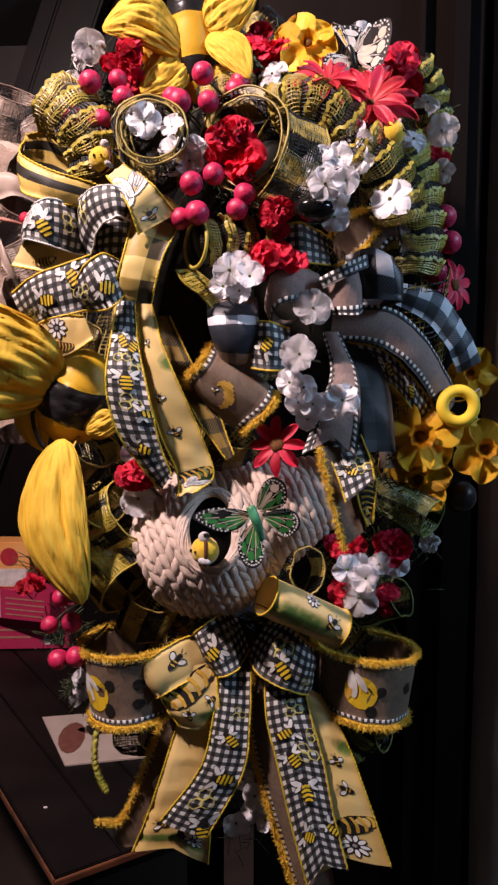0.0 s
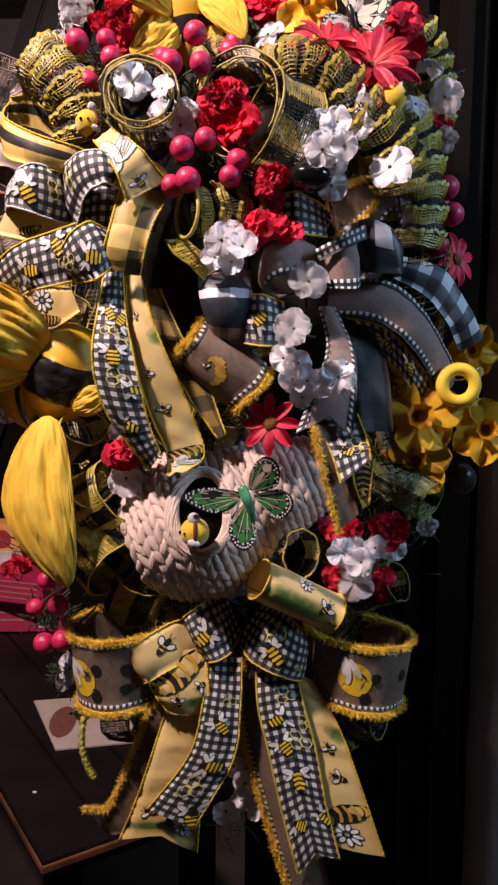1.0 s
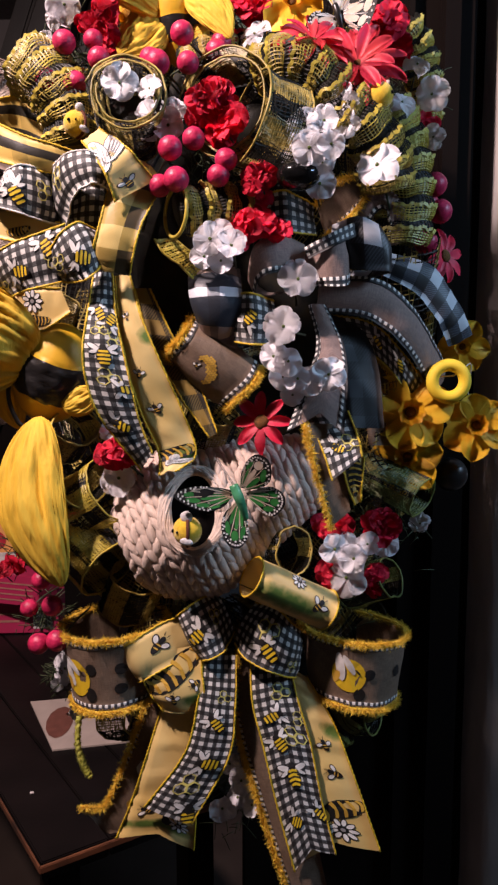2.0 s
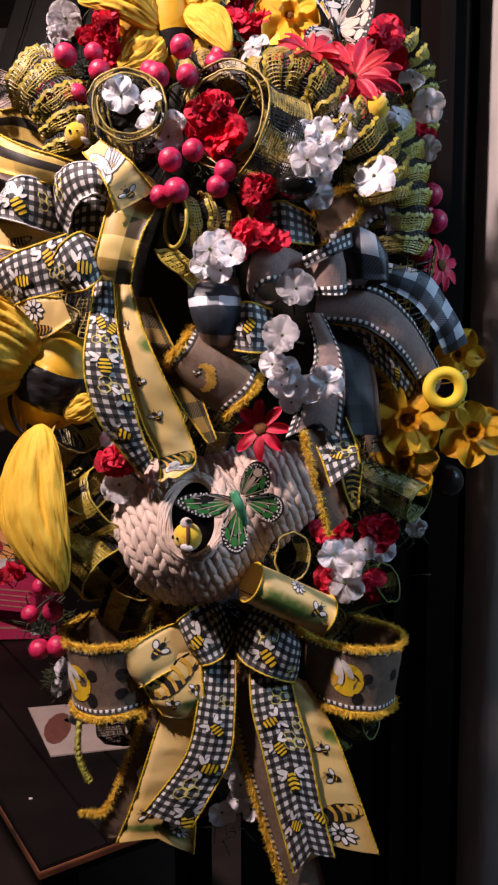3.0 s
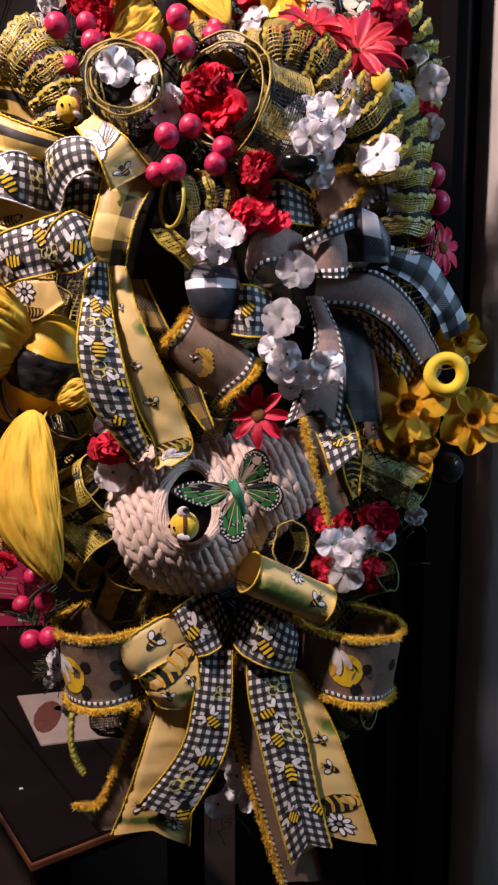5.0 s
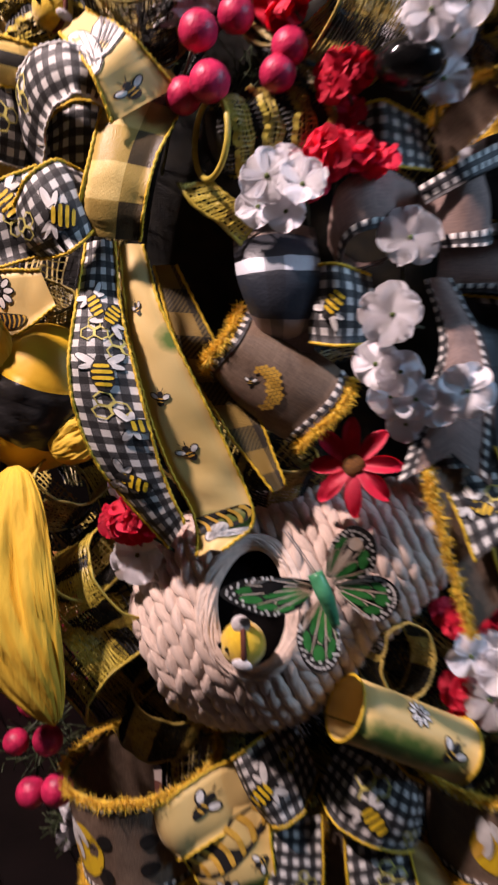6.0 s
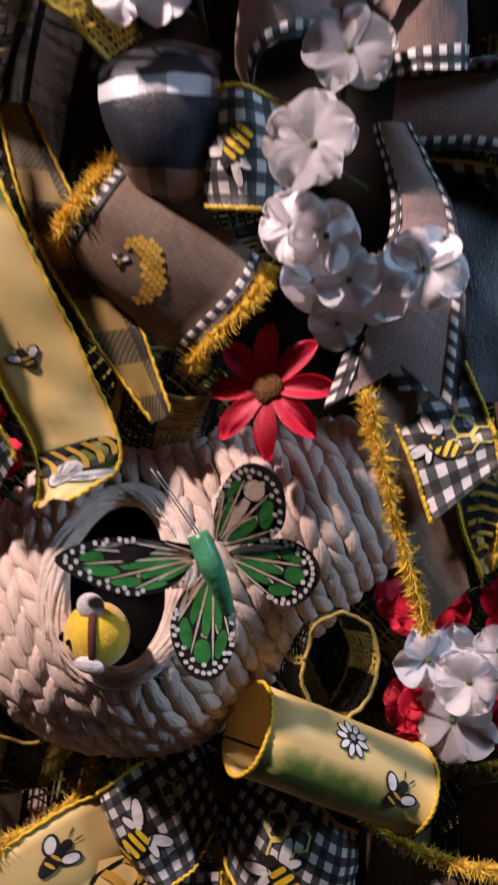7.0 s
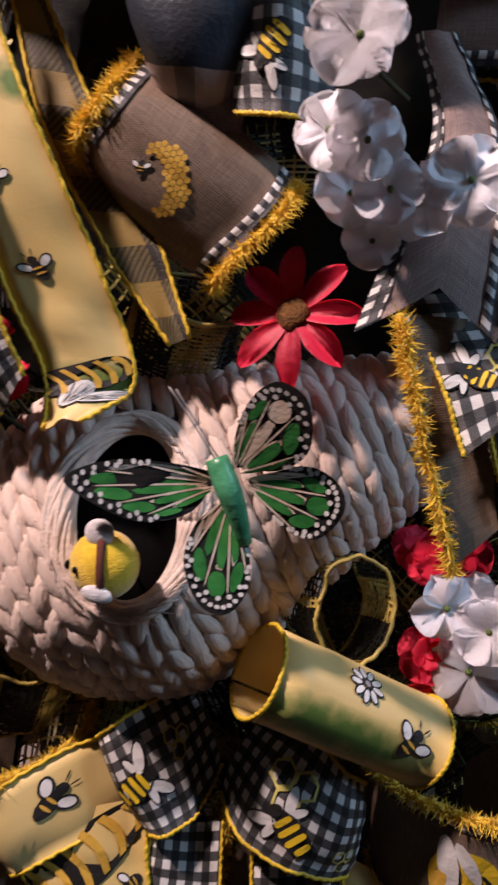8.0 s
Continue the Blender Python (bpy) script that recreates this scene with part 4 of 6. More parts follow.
for k, (path, r, mats) in enumerate((
        (((0.028, 0.895, 1.772), (0.062, 0.880, 1.778), (0.098, 0.880, 1.760), (0.122, 0.890, 1.728)), 0.029, ("net_yellow", "net_olive")),
        (((0.118, 0.880, 1.735), (0.145, 0.885, 1.715), (0.165, 0.900, 1.685), (0.174, 0.910, 1.655)), 0.030, ("net_yellow", "net_olive")),
        (((0.162, 0.925, 1.745), (0.186, 0.935, 1.712), (0.196, 0.942, 1.660), (0.194, 0.948, 1.600)), 0.033, ("net_lime", "net_yellow")),
        (((0.190, 0.960, 1.850), (0.212, 0.972, 1.822), (0.222, 0.980, 1.785), (0.222, 0.980, 1.745)), 0.021, ("net_lime", "net_yellow")),
        (((-0.058, 0.930, 1.793), (-0.018, 0.925, 1.803), (0.022, 0.930, 1.805)), 0.025, ("net_olive", "net_olive")),
        (((-0.226, 0.900, 1.790), (-0.200, 0.888, 1.768), (-0.180, 0.888, 1.738), (-0.170, 0.892, 1.700)), 0.033, ("net_yellow", "net_olive")),
        (((-0.056, 0.852, 1.621), (-0.030, 0.862, 1.628), (-0.006, 0.872, 1.630), (0.014, 0.885, 1.630)), 0.0235, ("net_yellow", "net_olive")),
        (((0.178, 0.950, 1.072), (0.150, 0.950, 1.035), (0.115, 0.950, 1.003)), 0.03, ("net_green", "net_green")))):
    ruched(path, r, mats, 300 + k)
bm = bmesh.new()
tube(bm, [(l + r) / 2 for l, r in ring_stations((-0.057, 0.845, 1.619), (-0.8, -0.6, 0.05), 0.0235, 0.002, 1.1, 0, 360, 31)], 0.0021, 6)
part("roll_rim", bm, "net_yellow", wreath)
net(wreath, "mesh_curl", [((-0.079, 0.840, 1.591), (-0.060, 0.860, 1.595)), ((-0.070, 0.840, 1.577), (-0.051, 0.860, 1.586)), ((-0.055, 0.845, 1.566), (-0.038, 0.865, 1.577)), ((-0.041, 0.860, 1.552), (-0.030, 0.880, 1.570))], n=20, threads=8, cross=18, mats=("net_yellow", "net_yellow"), seed=400)

# ---- bow of bee ribbons on the upper side ----
bow = thing("bee_bow", (-0.139, 0.860, 1.611), "bow of black gingham bee ribbon and yellow ribbon", "bow", "bows")
ribbon(bow, "loop", [((-0.198, 0.865, 1.652), (-0.178, 0.860, 1.604)), ((-0.178, 0.835, 1.670), (-0.162, 0.830, 1.630)), ((-0.148, 0.820, 1.676), (-0.141, 0.815, 1.642)), ((-0.129, 0.830, 1.670), (-0.126, 0.820, 1.641)), ((-0.124, 0.860, 1.657), (-0.124, 0.850, 1.639))], "gingham", edges="white", bow=0.006,
       prints=[(BEE, 0.3, 0.75, 0.022, 1.0, "bee_print"), (HEX, 0.3, 0.25, 0.018, 0.5, "honeycomb_print")], seed=3)
ribbon(bow, "inner_loop", [((-0.176, 0.860, 1.639), (-0.175, 0.860, 1.606)), ((-0.148, 0.845, 1.649), (-0.152, 0.850, 1.602)), ((-0.126, 0.860, 1.647), (-0.128, 0.860, 1.606))], "gingham", n=16, seed=4)
ribbon(bow, "loop", [((-0.186, 0.870, 1.666), (-0.184, 0.860, 1.610)), ((-0.194, 0.850, 1.663), (-0.194, 0.845, 1.610)), ((-0.212, 0.835, 1.666), (-0.212, 0.830, 1.615)), ((-0.231, 0.835, 1.661), (-0.239, 0.830, 1.622)), ((-0.249, 0.860, 1.649), (-0.253, 0.855, 1.619))], "gingham", bow=0.004, edges="white",
       prints=[(BEE, 0.6, 0.6, 0.029, 2.2, "bee_print"), (HEX, 0.35, 0.35, 0.02, 0.2, "honeycomb_print"), (WING, 0.35, 0.72, 0.03, 0.0, "wing_print")], seed=5)
ribbon(bow, "loop", [((-0.247, 0.850, 1.627), (-0.264, 0.850, 1.597)), ((-0.213, 0.840, 1.615), (-0.217, 0.845, 1.589)), ((-0.181, 0.860, 1.611), (-0.197, 0.860, 1.594))], "satin", n=16, prints=[(STRIPES, 0.6, 0.4, 0.022, 1.2, "hive_print")], seed=6)
ribbon(bow, "loop", [((-0.261, 0.840, 1.565), (-0.239, 0.850, 1.530)), ((-0.231, 0.825, 1.582), (-0.216, 0.830, 1.537)), ((-0.198, 0.820, 1.593), (-0.191, 0.820, 1.541)), ((-0.170, 0.830, 1.605), (-0.164, 0.830, 1.549))], "gingham", bow=0.005,
       prints=[(BEE, 0.25, 0.75, 0.026, 1.2, "bee_print"), (BEE, 0.6, 0.4, 0.027, 0.2, "bee_print"), (HEX, 0.7, 0.15, 0.018, 0.2, "honeycomb_print"), (HEX, 0.5, 0.85, 0.018, 0.7, "honeycomb_print")], seed=7)
ribbon(bow, "loop", [((-0.183, 0.820, 1.576), (-0.172, 0.830, 1.546)), ((-0.171, 0.810, 1.591), (-0.148, 0.815, 1.546)), ((-0.154, 0.820, 1.605), (-0.135, 0.820, 1.557)), ((-0.140, 0.840, 1.600), (-0.134, 0.840, 1.572))], "gingham", n=20, bow=0.005,
       prints=[(BEE, 0.6, 0.45, 0.026, 0.6, "bee_print"), (HEX, 0.4, 0.2, 0.018, 0.7, "honeycomb_print")], seed=8)
ribbon(bow, "loop", [((-0.261, 0.900, 1.752), (-0.256, 0.870, 1.707)), ((-0.253, 0.855, 1.720), (-0.250, 0.850, 1.678)), ((-0.217, 0.838, 1.698), (-0.215, 0.840, 1.665)), ((-0.181, 0.840, 1.687), (-0.181, 0.850, 1.660)), ((-0.148, 0.860, 1.679), (-0.144, 0.870, 1.656))], "yellow_stripe", bow=0.004, n=30, seed=9)
ribbon(bow, "loop", [((-0.257, 0.885, 1.749), (-0.258, 0.875, 1.705)), ((-0.237, 0.905, 1.757), (-0.234, 0.905, 1.704)), ((-0.197, 0.915, 1.739), (-0.196, 0.910, 1.688)), ((-0.165, 0.920, 1.720), (-0.164, 0.915, 1.679))], "yellow_stripe", n=18, seed=10)
ribbon(bow, "streamer", [((-0.155, 0.845, 1.692), (-0.136, 0.845, 1.706)), ((-0.127, 0.812, 1.658), (-0.102, 0.822, 1.678)), ((-0.114, 0.815, 1.624), (-0.077, 0.835, 1.649))], "satin", n=20, prints=[(WING, 0.5, 0.4, 0.055, 0.9, "wing_print"), (SMALL, 0.45, 0.85, 0.017, 0.2, "bee_print")], seed=11)
ribbon(bow, "knot_band", [((-0.115, 0.875, 1.688), (-0.077, 0.880, 1.663)), ((-0.122, 0.840, 1.655), (-0.076, 0.850, 1.641)), ((-0.130, 0.822, 1.611), (-0.090, 0.828, 1.604)), ((-0.138, 0.820, 1.581), (-0.098, 0.824, 1.575)), ((-0.143, 0.828, 1.561), (-0.104, 0.832, 1.554))], "yellow_plaid", bow=0.004, seed=12)
ribbon(bow, "tail", [((-0.145, 0.845, 1.556), (-0.125, 0.845, 1.556)), ((-0.147, 0.825, 1.515), (-0.119, 0.830, 1.512)), ((-0.150, 0.812, 1.476), (-0.110, 0.822, 1.473)), ((-0.146, 0.812, 1.439), (-0.101, 0.820, 1.433)), ((-0.131, 0.820, 1.399), (-0.094, 0.825, 1.399)), ((-0.096, 0.840, 1.348), (-0.082, 0.830, 1.366))], "gingham", n=40, bow=0.004,
       prints=[(BEE, 0.5, 0.42, 0.026, 0.0, "bee_print"), (BEE, 0.4, 0.2, 0.022, 0.5, "bee_print"), (BEE, 0.75, 0.25, 0.022, 2.6, "bee_print"), (HEX, 0.3, 0.3, 0.018, 0.0, "honeycomb_print"), (HEX, 0.75, 0.36, 0.018, 0.3, "honeycomb_print"), (HEX, 0.4, 0.56, 0.02, 0.3, "honeycomb_print"),
               (BEE, 0.85, 0.6, 0.022, 1.6, "bee_print"), (BEE, 0.4, 0.8, 0.024, 1.0, "bee_print")], seed=13)
ribbon(bow, "tail", [((-0.123, 0.850, 1.554), (-0.107, 0.850, 1.554)), ((-0.118, 0.840, 1.510), (-0.095, 0.840, 1.513)), ((-0.108, 0.836, 1.454), (-0.073, 0.838, 1.461)), ((-0.095, 0.840, 1.407), (-0.053, 0.848, 1.412)), ((-0.078, 0.844, 1.367), (-0.038, 0.852, 1.364)), ((-0.076, 0.838, 1.341), (-0.058, 0.834, 1.346))], "satin_tail", n=36, bow=0.003,
       prints=[(SMALL, 0.35, 0.2, 0.010, 0.3, "bee_print"), (SMALL, 0.3, 0.42, 0.011, -0.3, "bee_print"), (SMALL, 0.4, 0.58, 0.013, 0.3, "bee_print"),
               (STRIPES, 0.3, 0.82, 0.045, 0.5, "stripe_print"), (WING, 0.6, 0.88, 0.03, 0.8, "wing_print")], seed=14)
ribbon(bow, "tail", [((-0.110, 0.890, 1.545), (-0.093, 0.890, 1.545)), ((-0.092, 0.880, 1.486), (-0.063, 0.885, 1.483)), ((-0.061, 0.870, 1.431), (-0.036, 0.880, 1.434)), ((-0.025, 0.865, 1.380), (-0.016, 0.870, 1.384))], "yellow_dark", n=26, seed=15)
ribbon(bow, "tail", [((-0.188, 0.870, 1.543), (-0.178, 0.870, 1.517)), ((-0.222, 0.865, 1.543), (-0.211, 0.870, 1.497)), ((-0.257, 0.870, 1.530), (-0.242, 0.875, 1.497))], "satin", n=18, prints=[(DAISY, 0.3, 0.5, 0.024, 0, "daisy_print"), (STRIPES, 0.75, 0.5, 0.024, 1.2, "stripe_print")], seed=16)

# ---- taupe and check bow ----
bow = thing("check_bow", (0.083, 0.900, 1.559), "bow of taupe linen and black check ribbon", "bow", "bows")
ribbon(bow, "loop", [((0.080, 0.900, 1.594), (0.077, 0.900, 1.549)), ((0.050, 0.860, 1.598), (0.055, 0.865, 1.559)), ((0.024, 0.860, 1.585), (0.032, 0.860, 1.552)), ((0.021, 0.880, 1.557), (0.030, 0.875, 1.532)), ((0.038, 0.900, 1.539), (0.064, 0.900, 1.546))], "taupe", edges="trim_right", bow=0.004, seed=20)
ribbon(bow, "loop", [((0.080, 0.900, 1.585), (0.082, 0.900, 1.548)), ((0.097, 0.870, 1.595), (0.101, 0.870, 1.545)), ((0.116, 0.870, 1.604), (0.125, 0.875, 1.546)), ((0.122, 0.900, 1.604), (0.130, 0.910, 1.560))], "taupe", edges="trim_right", n=22, bow=0.003, seed=21)
ribbon(bow, "trim_fold", [((0.078, 0.865, 1.585), (0.083, 0.865, 1.573)), ((0.106, 0.860, 1.599), (0.111, 0.860, 1.586)), ((0.132, 0.875, 1.613), (0.135, 0.875, 1.598))], "gingham_trim", edges="", n=14, seed=22)
ribbon(bow, "loop", [((0.110, 0.900, 1.615), (0.111, 0.900, 1.569)), ((0.139, 0.880, 1.620), (0.143, 0.880, 1.563)), ((0.168, 0.885, 1.602), (0.174, 0.885, 1.561)), ((0.163, 0.910, 1.570), (0.143, 0.910, 1.555)), ((0.131, 0.920, 1.567), (0.118, 0.920, 1.557))], "buffalo", edges="", bow=0.004, seed=23)
ribbon(bow, "loop", [((0.134, 0.930, 1.628), (0.147, 0.920, 1.613)), ((0.143, 0.920, 1.656), (0.163, 0.920, 1.633)), ((0.171, 0.915, 1.661), (0.173, 0.920, 1.633)), ((0.194, 0.920, 1.633), (0.175, 0.920, 1.613)), ((0.197, 0.930, 1.602), (0.175, 0.930, 1.595))], "taupe", edges="trim_right", bow=0.003, seed=24)
ribbon(bow, "loop", [((0.037, 0.910, 1.651), (0.040, 0.910, 1.606)), ((0.060, 0.900, 1.652), (0.063, 0.900, 1.607)), ((0.090, 0.920, 1.640), (0.094, 0.920, 1.607))], "gingham", edges="cord", n=16, seed=25)
ribbon(bow, "loop", [((0.094, 0.930, 1.641), (0.104, 0.930, 1.608)), ((0.109, 0.910, 1.660), (0.129, 0.910, 1.625)), ((0.135, 0.910, 1.670), (0.151, 0.920, 1.652))], "burlap", edges="fringe", n=16, seed=26)
ribbon(bow, "tail", [((0.097, 0.905, 1.556), (0.094, 0.905, 1.519)), ((0.162, 0.905, 1.556), (0.150, 0.900, 1.512)), ((0.208, 0.920, 1.521), (0.194, 0.910, 1.481)), ((0.253, 0.965, 1.461), (0.238, 0.955, 1.422))], "taupe", edges="trim", n=30, bow=0.006, seed=27)
ribbon(bow, "tail", [((0.171, 0.925, 1.589), (0.165, 0.925, 1.565)), ((0.225, 0.930, 1.575), (0.209, 0.925, 1.541)), ((0.259, 0.940, 1.536), (0.237, 0.930, 1.508)), ((0.282, 0.955, 1.496), (0.252, 0.950, 1.482))], "blue_checks", edges="", n=30, bow=0.004, seed=28)
ribbon(bow, "tail", [((0.105, 0.920, 1.518), (0.127, 0.930, 1.488)), ((0.158, 0.915, 1.507), (0.167, 0.925, 1.468)), ((0.200, 0.925, 1.468), (0.196, 0.935, 1.437)), ((0.240, 0.965, 1.422), (0.215, 0.960, 1.404))], "gingham", n=28, bow=0.003, prints=[(BEE, 0.4, 0.35, 0.022, 0.8, "bee_print"), (BEE, 0.4, 0.6, 0.022, 1.2, "bee_print")], seed=29)
ribbon(bow, "tail", [((0.127, 0.940, 1.495), (0.135, 0.940, 1.460)), ((0.169, 0.940, 1.467), (0.170, 0.945, 1.433)), ((0.221, 0.955, 1.405), (0.205, 0.960, 1.390))], "burlap", edges="fringe", n=20, seed=30)
ribbon(bow, "tail", [((0.085, 0.890, 1.526), (0.103, 0.890, 1.526)), ((0.093, 0.875, 1.480), (0.123, 0.880, 1.480)), ((0.077, 0.855, 1.433), (0.126, 0.860, 1.436)), ((0.061, 0.845, 1.389), (0.122, 0.850, 1.385))], "taupe", edges="trim", n=36, bow=0.005, notch=0.022, seed=31)
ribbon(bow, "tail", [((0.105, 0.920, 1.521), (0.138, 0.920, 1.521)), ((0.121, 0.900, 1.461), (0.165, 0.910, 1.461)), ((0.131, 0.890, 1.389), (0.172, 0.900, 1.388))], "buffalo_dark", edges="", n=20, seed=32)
ribbon(bow, "tail", [((0.149, 0.950, 1.509), (0.192, 0.960, 1.495)), ((0.152, 0.940, 1.440), (0.199, 0.950, 1.433)), ((0.159, 0.930, 1.365), (0.192, 0.940, 1.364))], "burlap", edges="", n=18, seed=33)
ribbon(bow, "tail", [((0.080, 0.868, 1.405), (0.128, 0.868, 1.410)), ((0.098, 0.851, 1.372), (0.139, 0.854, 1.379)), ((0.110, 0.838, 1.337), (0.142, 0.846, 1.362))], "gingham", n=24, prints=[(BEE, 0.35, 0.55, 0.022, 0.9, "bee_print"), (HEX, 0.65, 0.6, 0.022, 0.3, "honeycomb_print")], seed=34)
ribbon(bow, "tail", [((0.080, 0.848, 1.397), (0.112, 0.863, 1.396)), ((0.090, 0.843, 1.352), (0.121, 0.858, 1.354)), ((0.110, 0.848, 1.283), (0.132, 0.858, 1.301))], "burlap", edges="fringe_left", n=24, seed=35)
ribbon(bow, "tail", [((0.121, 0.852, 1.363), (0.145, 0.855, 1.360)), ((0.125, 0.850, 1.335), (0.143, 0.853, 1.335)), ((0.136, 0.853, 1.308), (0.142, 0.856, 1.311))], "satin", n=16, prints=[(STRIPES, 0.5, 0.4, 0.04, 1.57, "stripe_print")], seed=56)
ribbon(bow, "loop", [((-0.044, 0.875, 1.512), (0.032, 0.884, 1.458)), ((-0.052, 0.858, 1.493), (0.024, 0.868, 1.440)), ((-0.069, 0.866, 1.474), (-0.003, 0.876, 1.416)), ((-0.070, 0.900, 1.460), (-0.008, 0.900, 1.410))], "burlap", edges="fringe", n=20, bow=0.006, prints=[(COMB, 0.48, 0.5, 0.03, 0.85, "honeycomb_print"), (SMALL, 0.36, 0.52, 0.008, 0.5, "bee_print")], seed=36)
ribbon(bow, "loop", [((-0.050, 0.895, 1.566), (0.008, 0.895, 1.566)), ((-0.047, 0.865, 1.549), (0.011, 0.865, 1.549)), ((-0.043, 0.852, 1.526), (0.012, 0.856, 1.527)), ((-0.035, 0.862, 1.502), (0.003, 0.862, 1.497)), ((-0.030, 0.885, 1.489), (-0.004, 0.885, 1.486))], "cuff_bands", edges="", n=22, bow=0.007, seed=37)
ribbon(bow, "loop", [((-0.041, 0.875, 1.524), (-0.040, 0.870, 1.492)), ((-0.019, 0.868, 1.518), (-0.026, 0.868, 1.483)), ((0.013, 0.870, 1.512), (0.006, 0.868, 1.477))], "taupe", edges="", n=12, seed=38)
ribbon(bow, "loop", [((0.005, 0.862, 1.535), (0.004, 0.865, 1.485)), ((0.022, 0.852, 1.536), (0.023, 0.856, 1.482)), ((0.046, 0.870, 1.529), (0.046, 0.872, 1.483))], "gingham", n=16, bow=0.003, prints=[(BEE, 0.52, 0.42, 0.024, -0.9, "bee_print")], seed=39)

# ---- lower bow ----
bow = thing("lower_bow", (0.000, 0.900, 1.146), "large bow of linen, gingham bee and yellow ribbons", "bow", "bows")


def cuff(centre, rx, ry, low, high, start, end, tilt, seed, prints):
    """A wide linen loop that stands open at the top."""
    c = Vector(centre)
    st = []
    for k in range(13):
        t = radians(start + (end - start) * k / 12)
        flare = 1.0 + 0.06 * math.cos(2 * t)
        d = Vector((rx * math.cos(t), ry * math.sin(t), 0))
        st.append((c + d * 1.06 * flare + Vector((0, 0, high + tilt * math.cos(t))), c + d * 0.93 + Vector((0, 0.004, low + tilt * math.cos(t)))))
    return ribbon(bow, "loop", st, "burlap", edges="fringe", n=60, bow=0.0, ruffle=0.002, prints=prints, seed=seed, away=c)


FACE = face_shape()
cuff((-0.145, 0.918, 1.105), 0.056, 0.068, -0.043, 0.045, 80, -260, 0.004, 41,
     [(FACE, 0.55, 0.615, 0.046, 1.57, "blossom_print"), ([(0, "print_black", oval(0, 0, 0.45, 0.55, 0, 16))], 0.4, 0.44, 0.015, 0, "dot_print"), ([(0, "print_black", oval(0, 0, 0.45, 0.6, 0, 16))], 0.68, 0.44, 0.015, 0, "dot_print")])
cuff((0.1445, 0.936, 1.102), 0.057, 0.058, -0.042, 0.04, 80, -260, -0.006, 42, [(FACE, 0.5, 0.53, 0.042, 1.2, "blossom_print"), (blot_shape("print_black", 0.5, 0.5, 4), 0.45, 0.34, 0.014, 0, "dot_print")])
# rolled yellow loop
rc, ra = Vector((0.0652, 0.874, 1.2010)), (Vector((0.111, 0.888, 1.175)) - Vector((0.026, 0.856, 1.222)))
ribbon(bow, "loop", [(l, r) for l, r in ring_stations(rc, ra, 0.0255, ra.length, 0.9, -140, 215, 13)], "satin_roll", n=40, ruffle=0.001, away=rc,
       prints=[(DAISY, 0.47, 0.535, 0.021, 0.3, "daisy_print"), (SMALL, 0.77, 0.41, 0.021, 3.6, "bee_print")], seed=43)
ribbon(bow, "loop", [((-0.021, 0.910, 1.188), (0.000, 0.910, 1.142)), ((-0.036, 0.880, 1.192), (-0.012, 0.880, 1.128)), ((-0.060, 0.872, 1.176), (-0.030, 0.870, 1.122)), ((-0.065, 0.900, 1.162), (-0.038, 0.900, 1.113))], "gingham", n=24, bow=0.004, prints=[(BEE, 0.5, 0.55, 0.029, 0.3, "bee_print"), (HEX, 0.3, 0.3, 0.018, 0.2, "honeycomb_print")], seed=44)
ribbon(bow, "loop", [((0.027, 0.900, 1.181), (0.000, 0.900, 1.132)), ((0.049, 0.875, 1.184), (0.018, 0.872, 1.122)), ((0.068, 0.870, 1.168), (0.052, 0.872, 1.106)), ((0.079, 0.885, 1.153), (0.072, 0.890, 1.095)), ((0.072, 0.910, 1.133), (0.062, 0.910, 1.093))], "gingham", n=24, bow=0.005, prints=[(BEE, 0.65, 0.35, 0.029, 0.5, "bee_print"), (HEX, 0.3, 0.35, 0.026, 0.4, "honeycomb_print"), (HEX, 0.7, 0.65, 0.016, 0.4, "honeycomb_print")], seed=45)
ribbon(bow, "loop", [((-0.046, 0.910, 1.155), (-0.031, 0.910, 1.113)), ((-0.073, 0.880, 1.166), (-0.062, 0.875, 1.119)), ((-0.119, 0.855, 1.144), (-0.102, 0.860, 1.100)), ((-0.127, 0.880, 1.129), (-0.109, 0.890, 1.094))], "satin", n=24, bow=0.003, prints=[(SMALL, 0.4, 0.45, 0.021, 0.5, "bee_print")], seed=46)
ribbon(bow, "loop", [((-0.111, 0.872, 1.126), (-0.036, 0.885, 1.136)), ((-0.102, 0.868, 1.097), (-0.036, 0.878, 1.108)), ((-0.092, 0.868, 1.078), (-0.033, 0.875, 1.079)), ((-0.080, 0.872, 1.059), (-0.040, 0.885, 1.056))], "satin_loop", n=20, bow=0.006, prints=[(STRIPES, 0.42, 0.32, 0.07, 0.5, "stripe_print"), (SMALL, 0.4, 0.68, 0.017, 0, "bee_print"), (SMALL, 0.85, 0.5, 0.014, 2, "bee_print")], seed=47)
ribbon(bow, "tail", [((-0.104, 0.900, 1.059), (-0.066, 0.905, 1.042)), ((-0.128, 0.895, 0.994), (-0.094, 0.900, 0.964)), ((-0.156, 0.895, 0.929), (-0.124, 0.900, 0.896)), ((-0.183, 0.880, 0.934), (-0.158, 0.900, 0.888))], "burlap", edges="fringe_left", n=32, prints=[(blot_shape("print_white", 0.5, 0.5, 5), 0.6, 0.35, 0.02, 0, "dot_print"), (blot_shape("print_gold", 0.5, 0.4, 6), 0.7, 0.55, 0.018, 0, "dot_print")], seed=48)
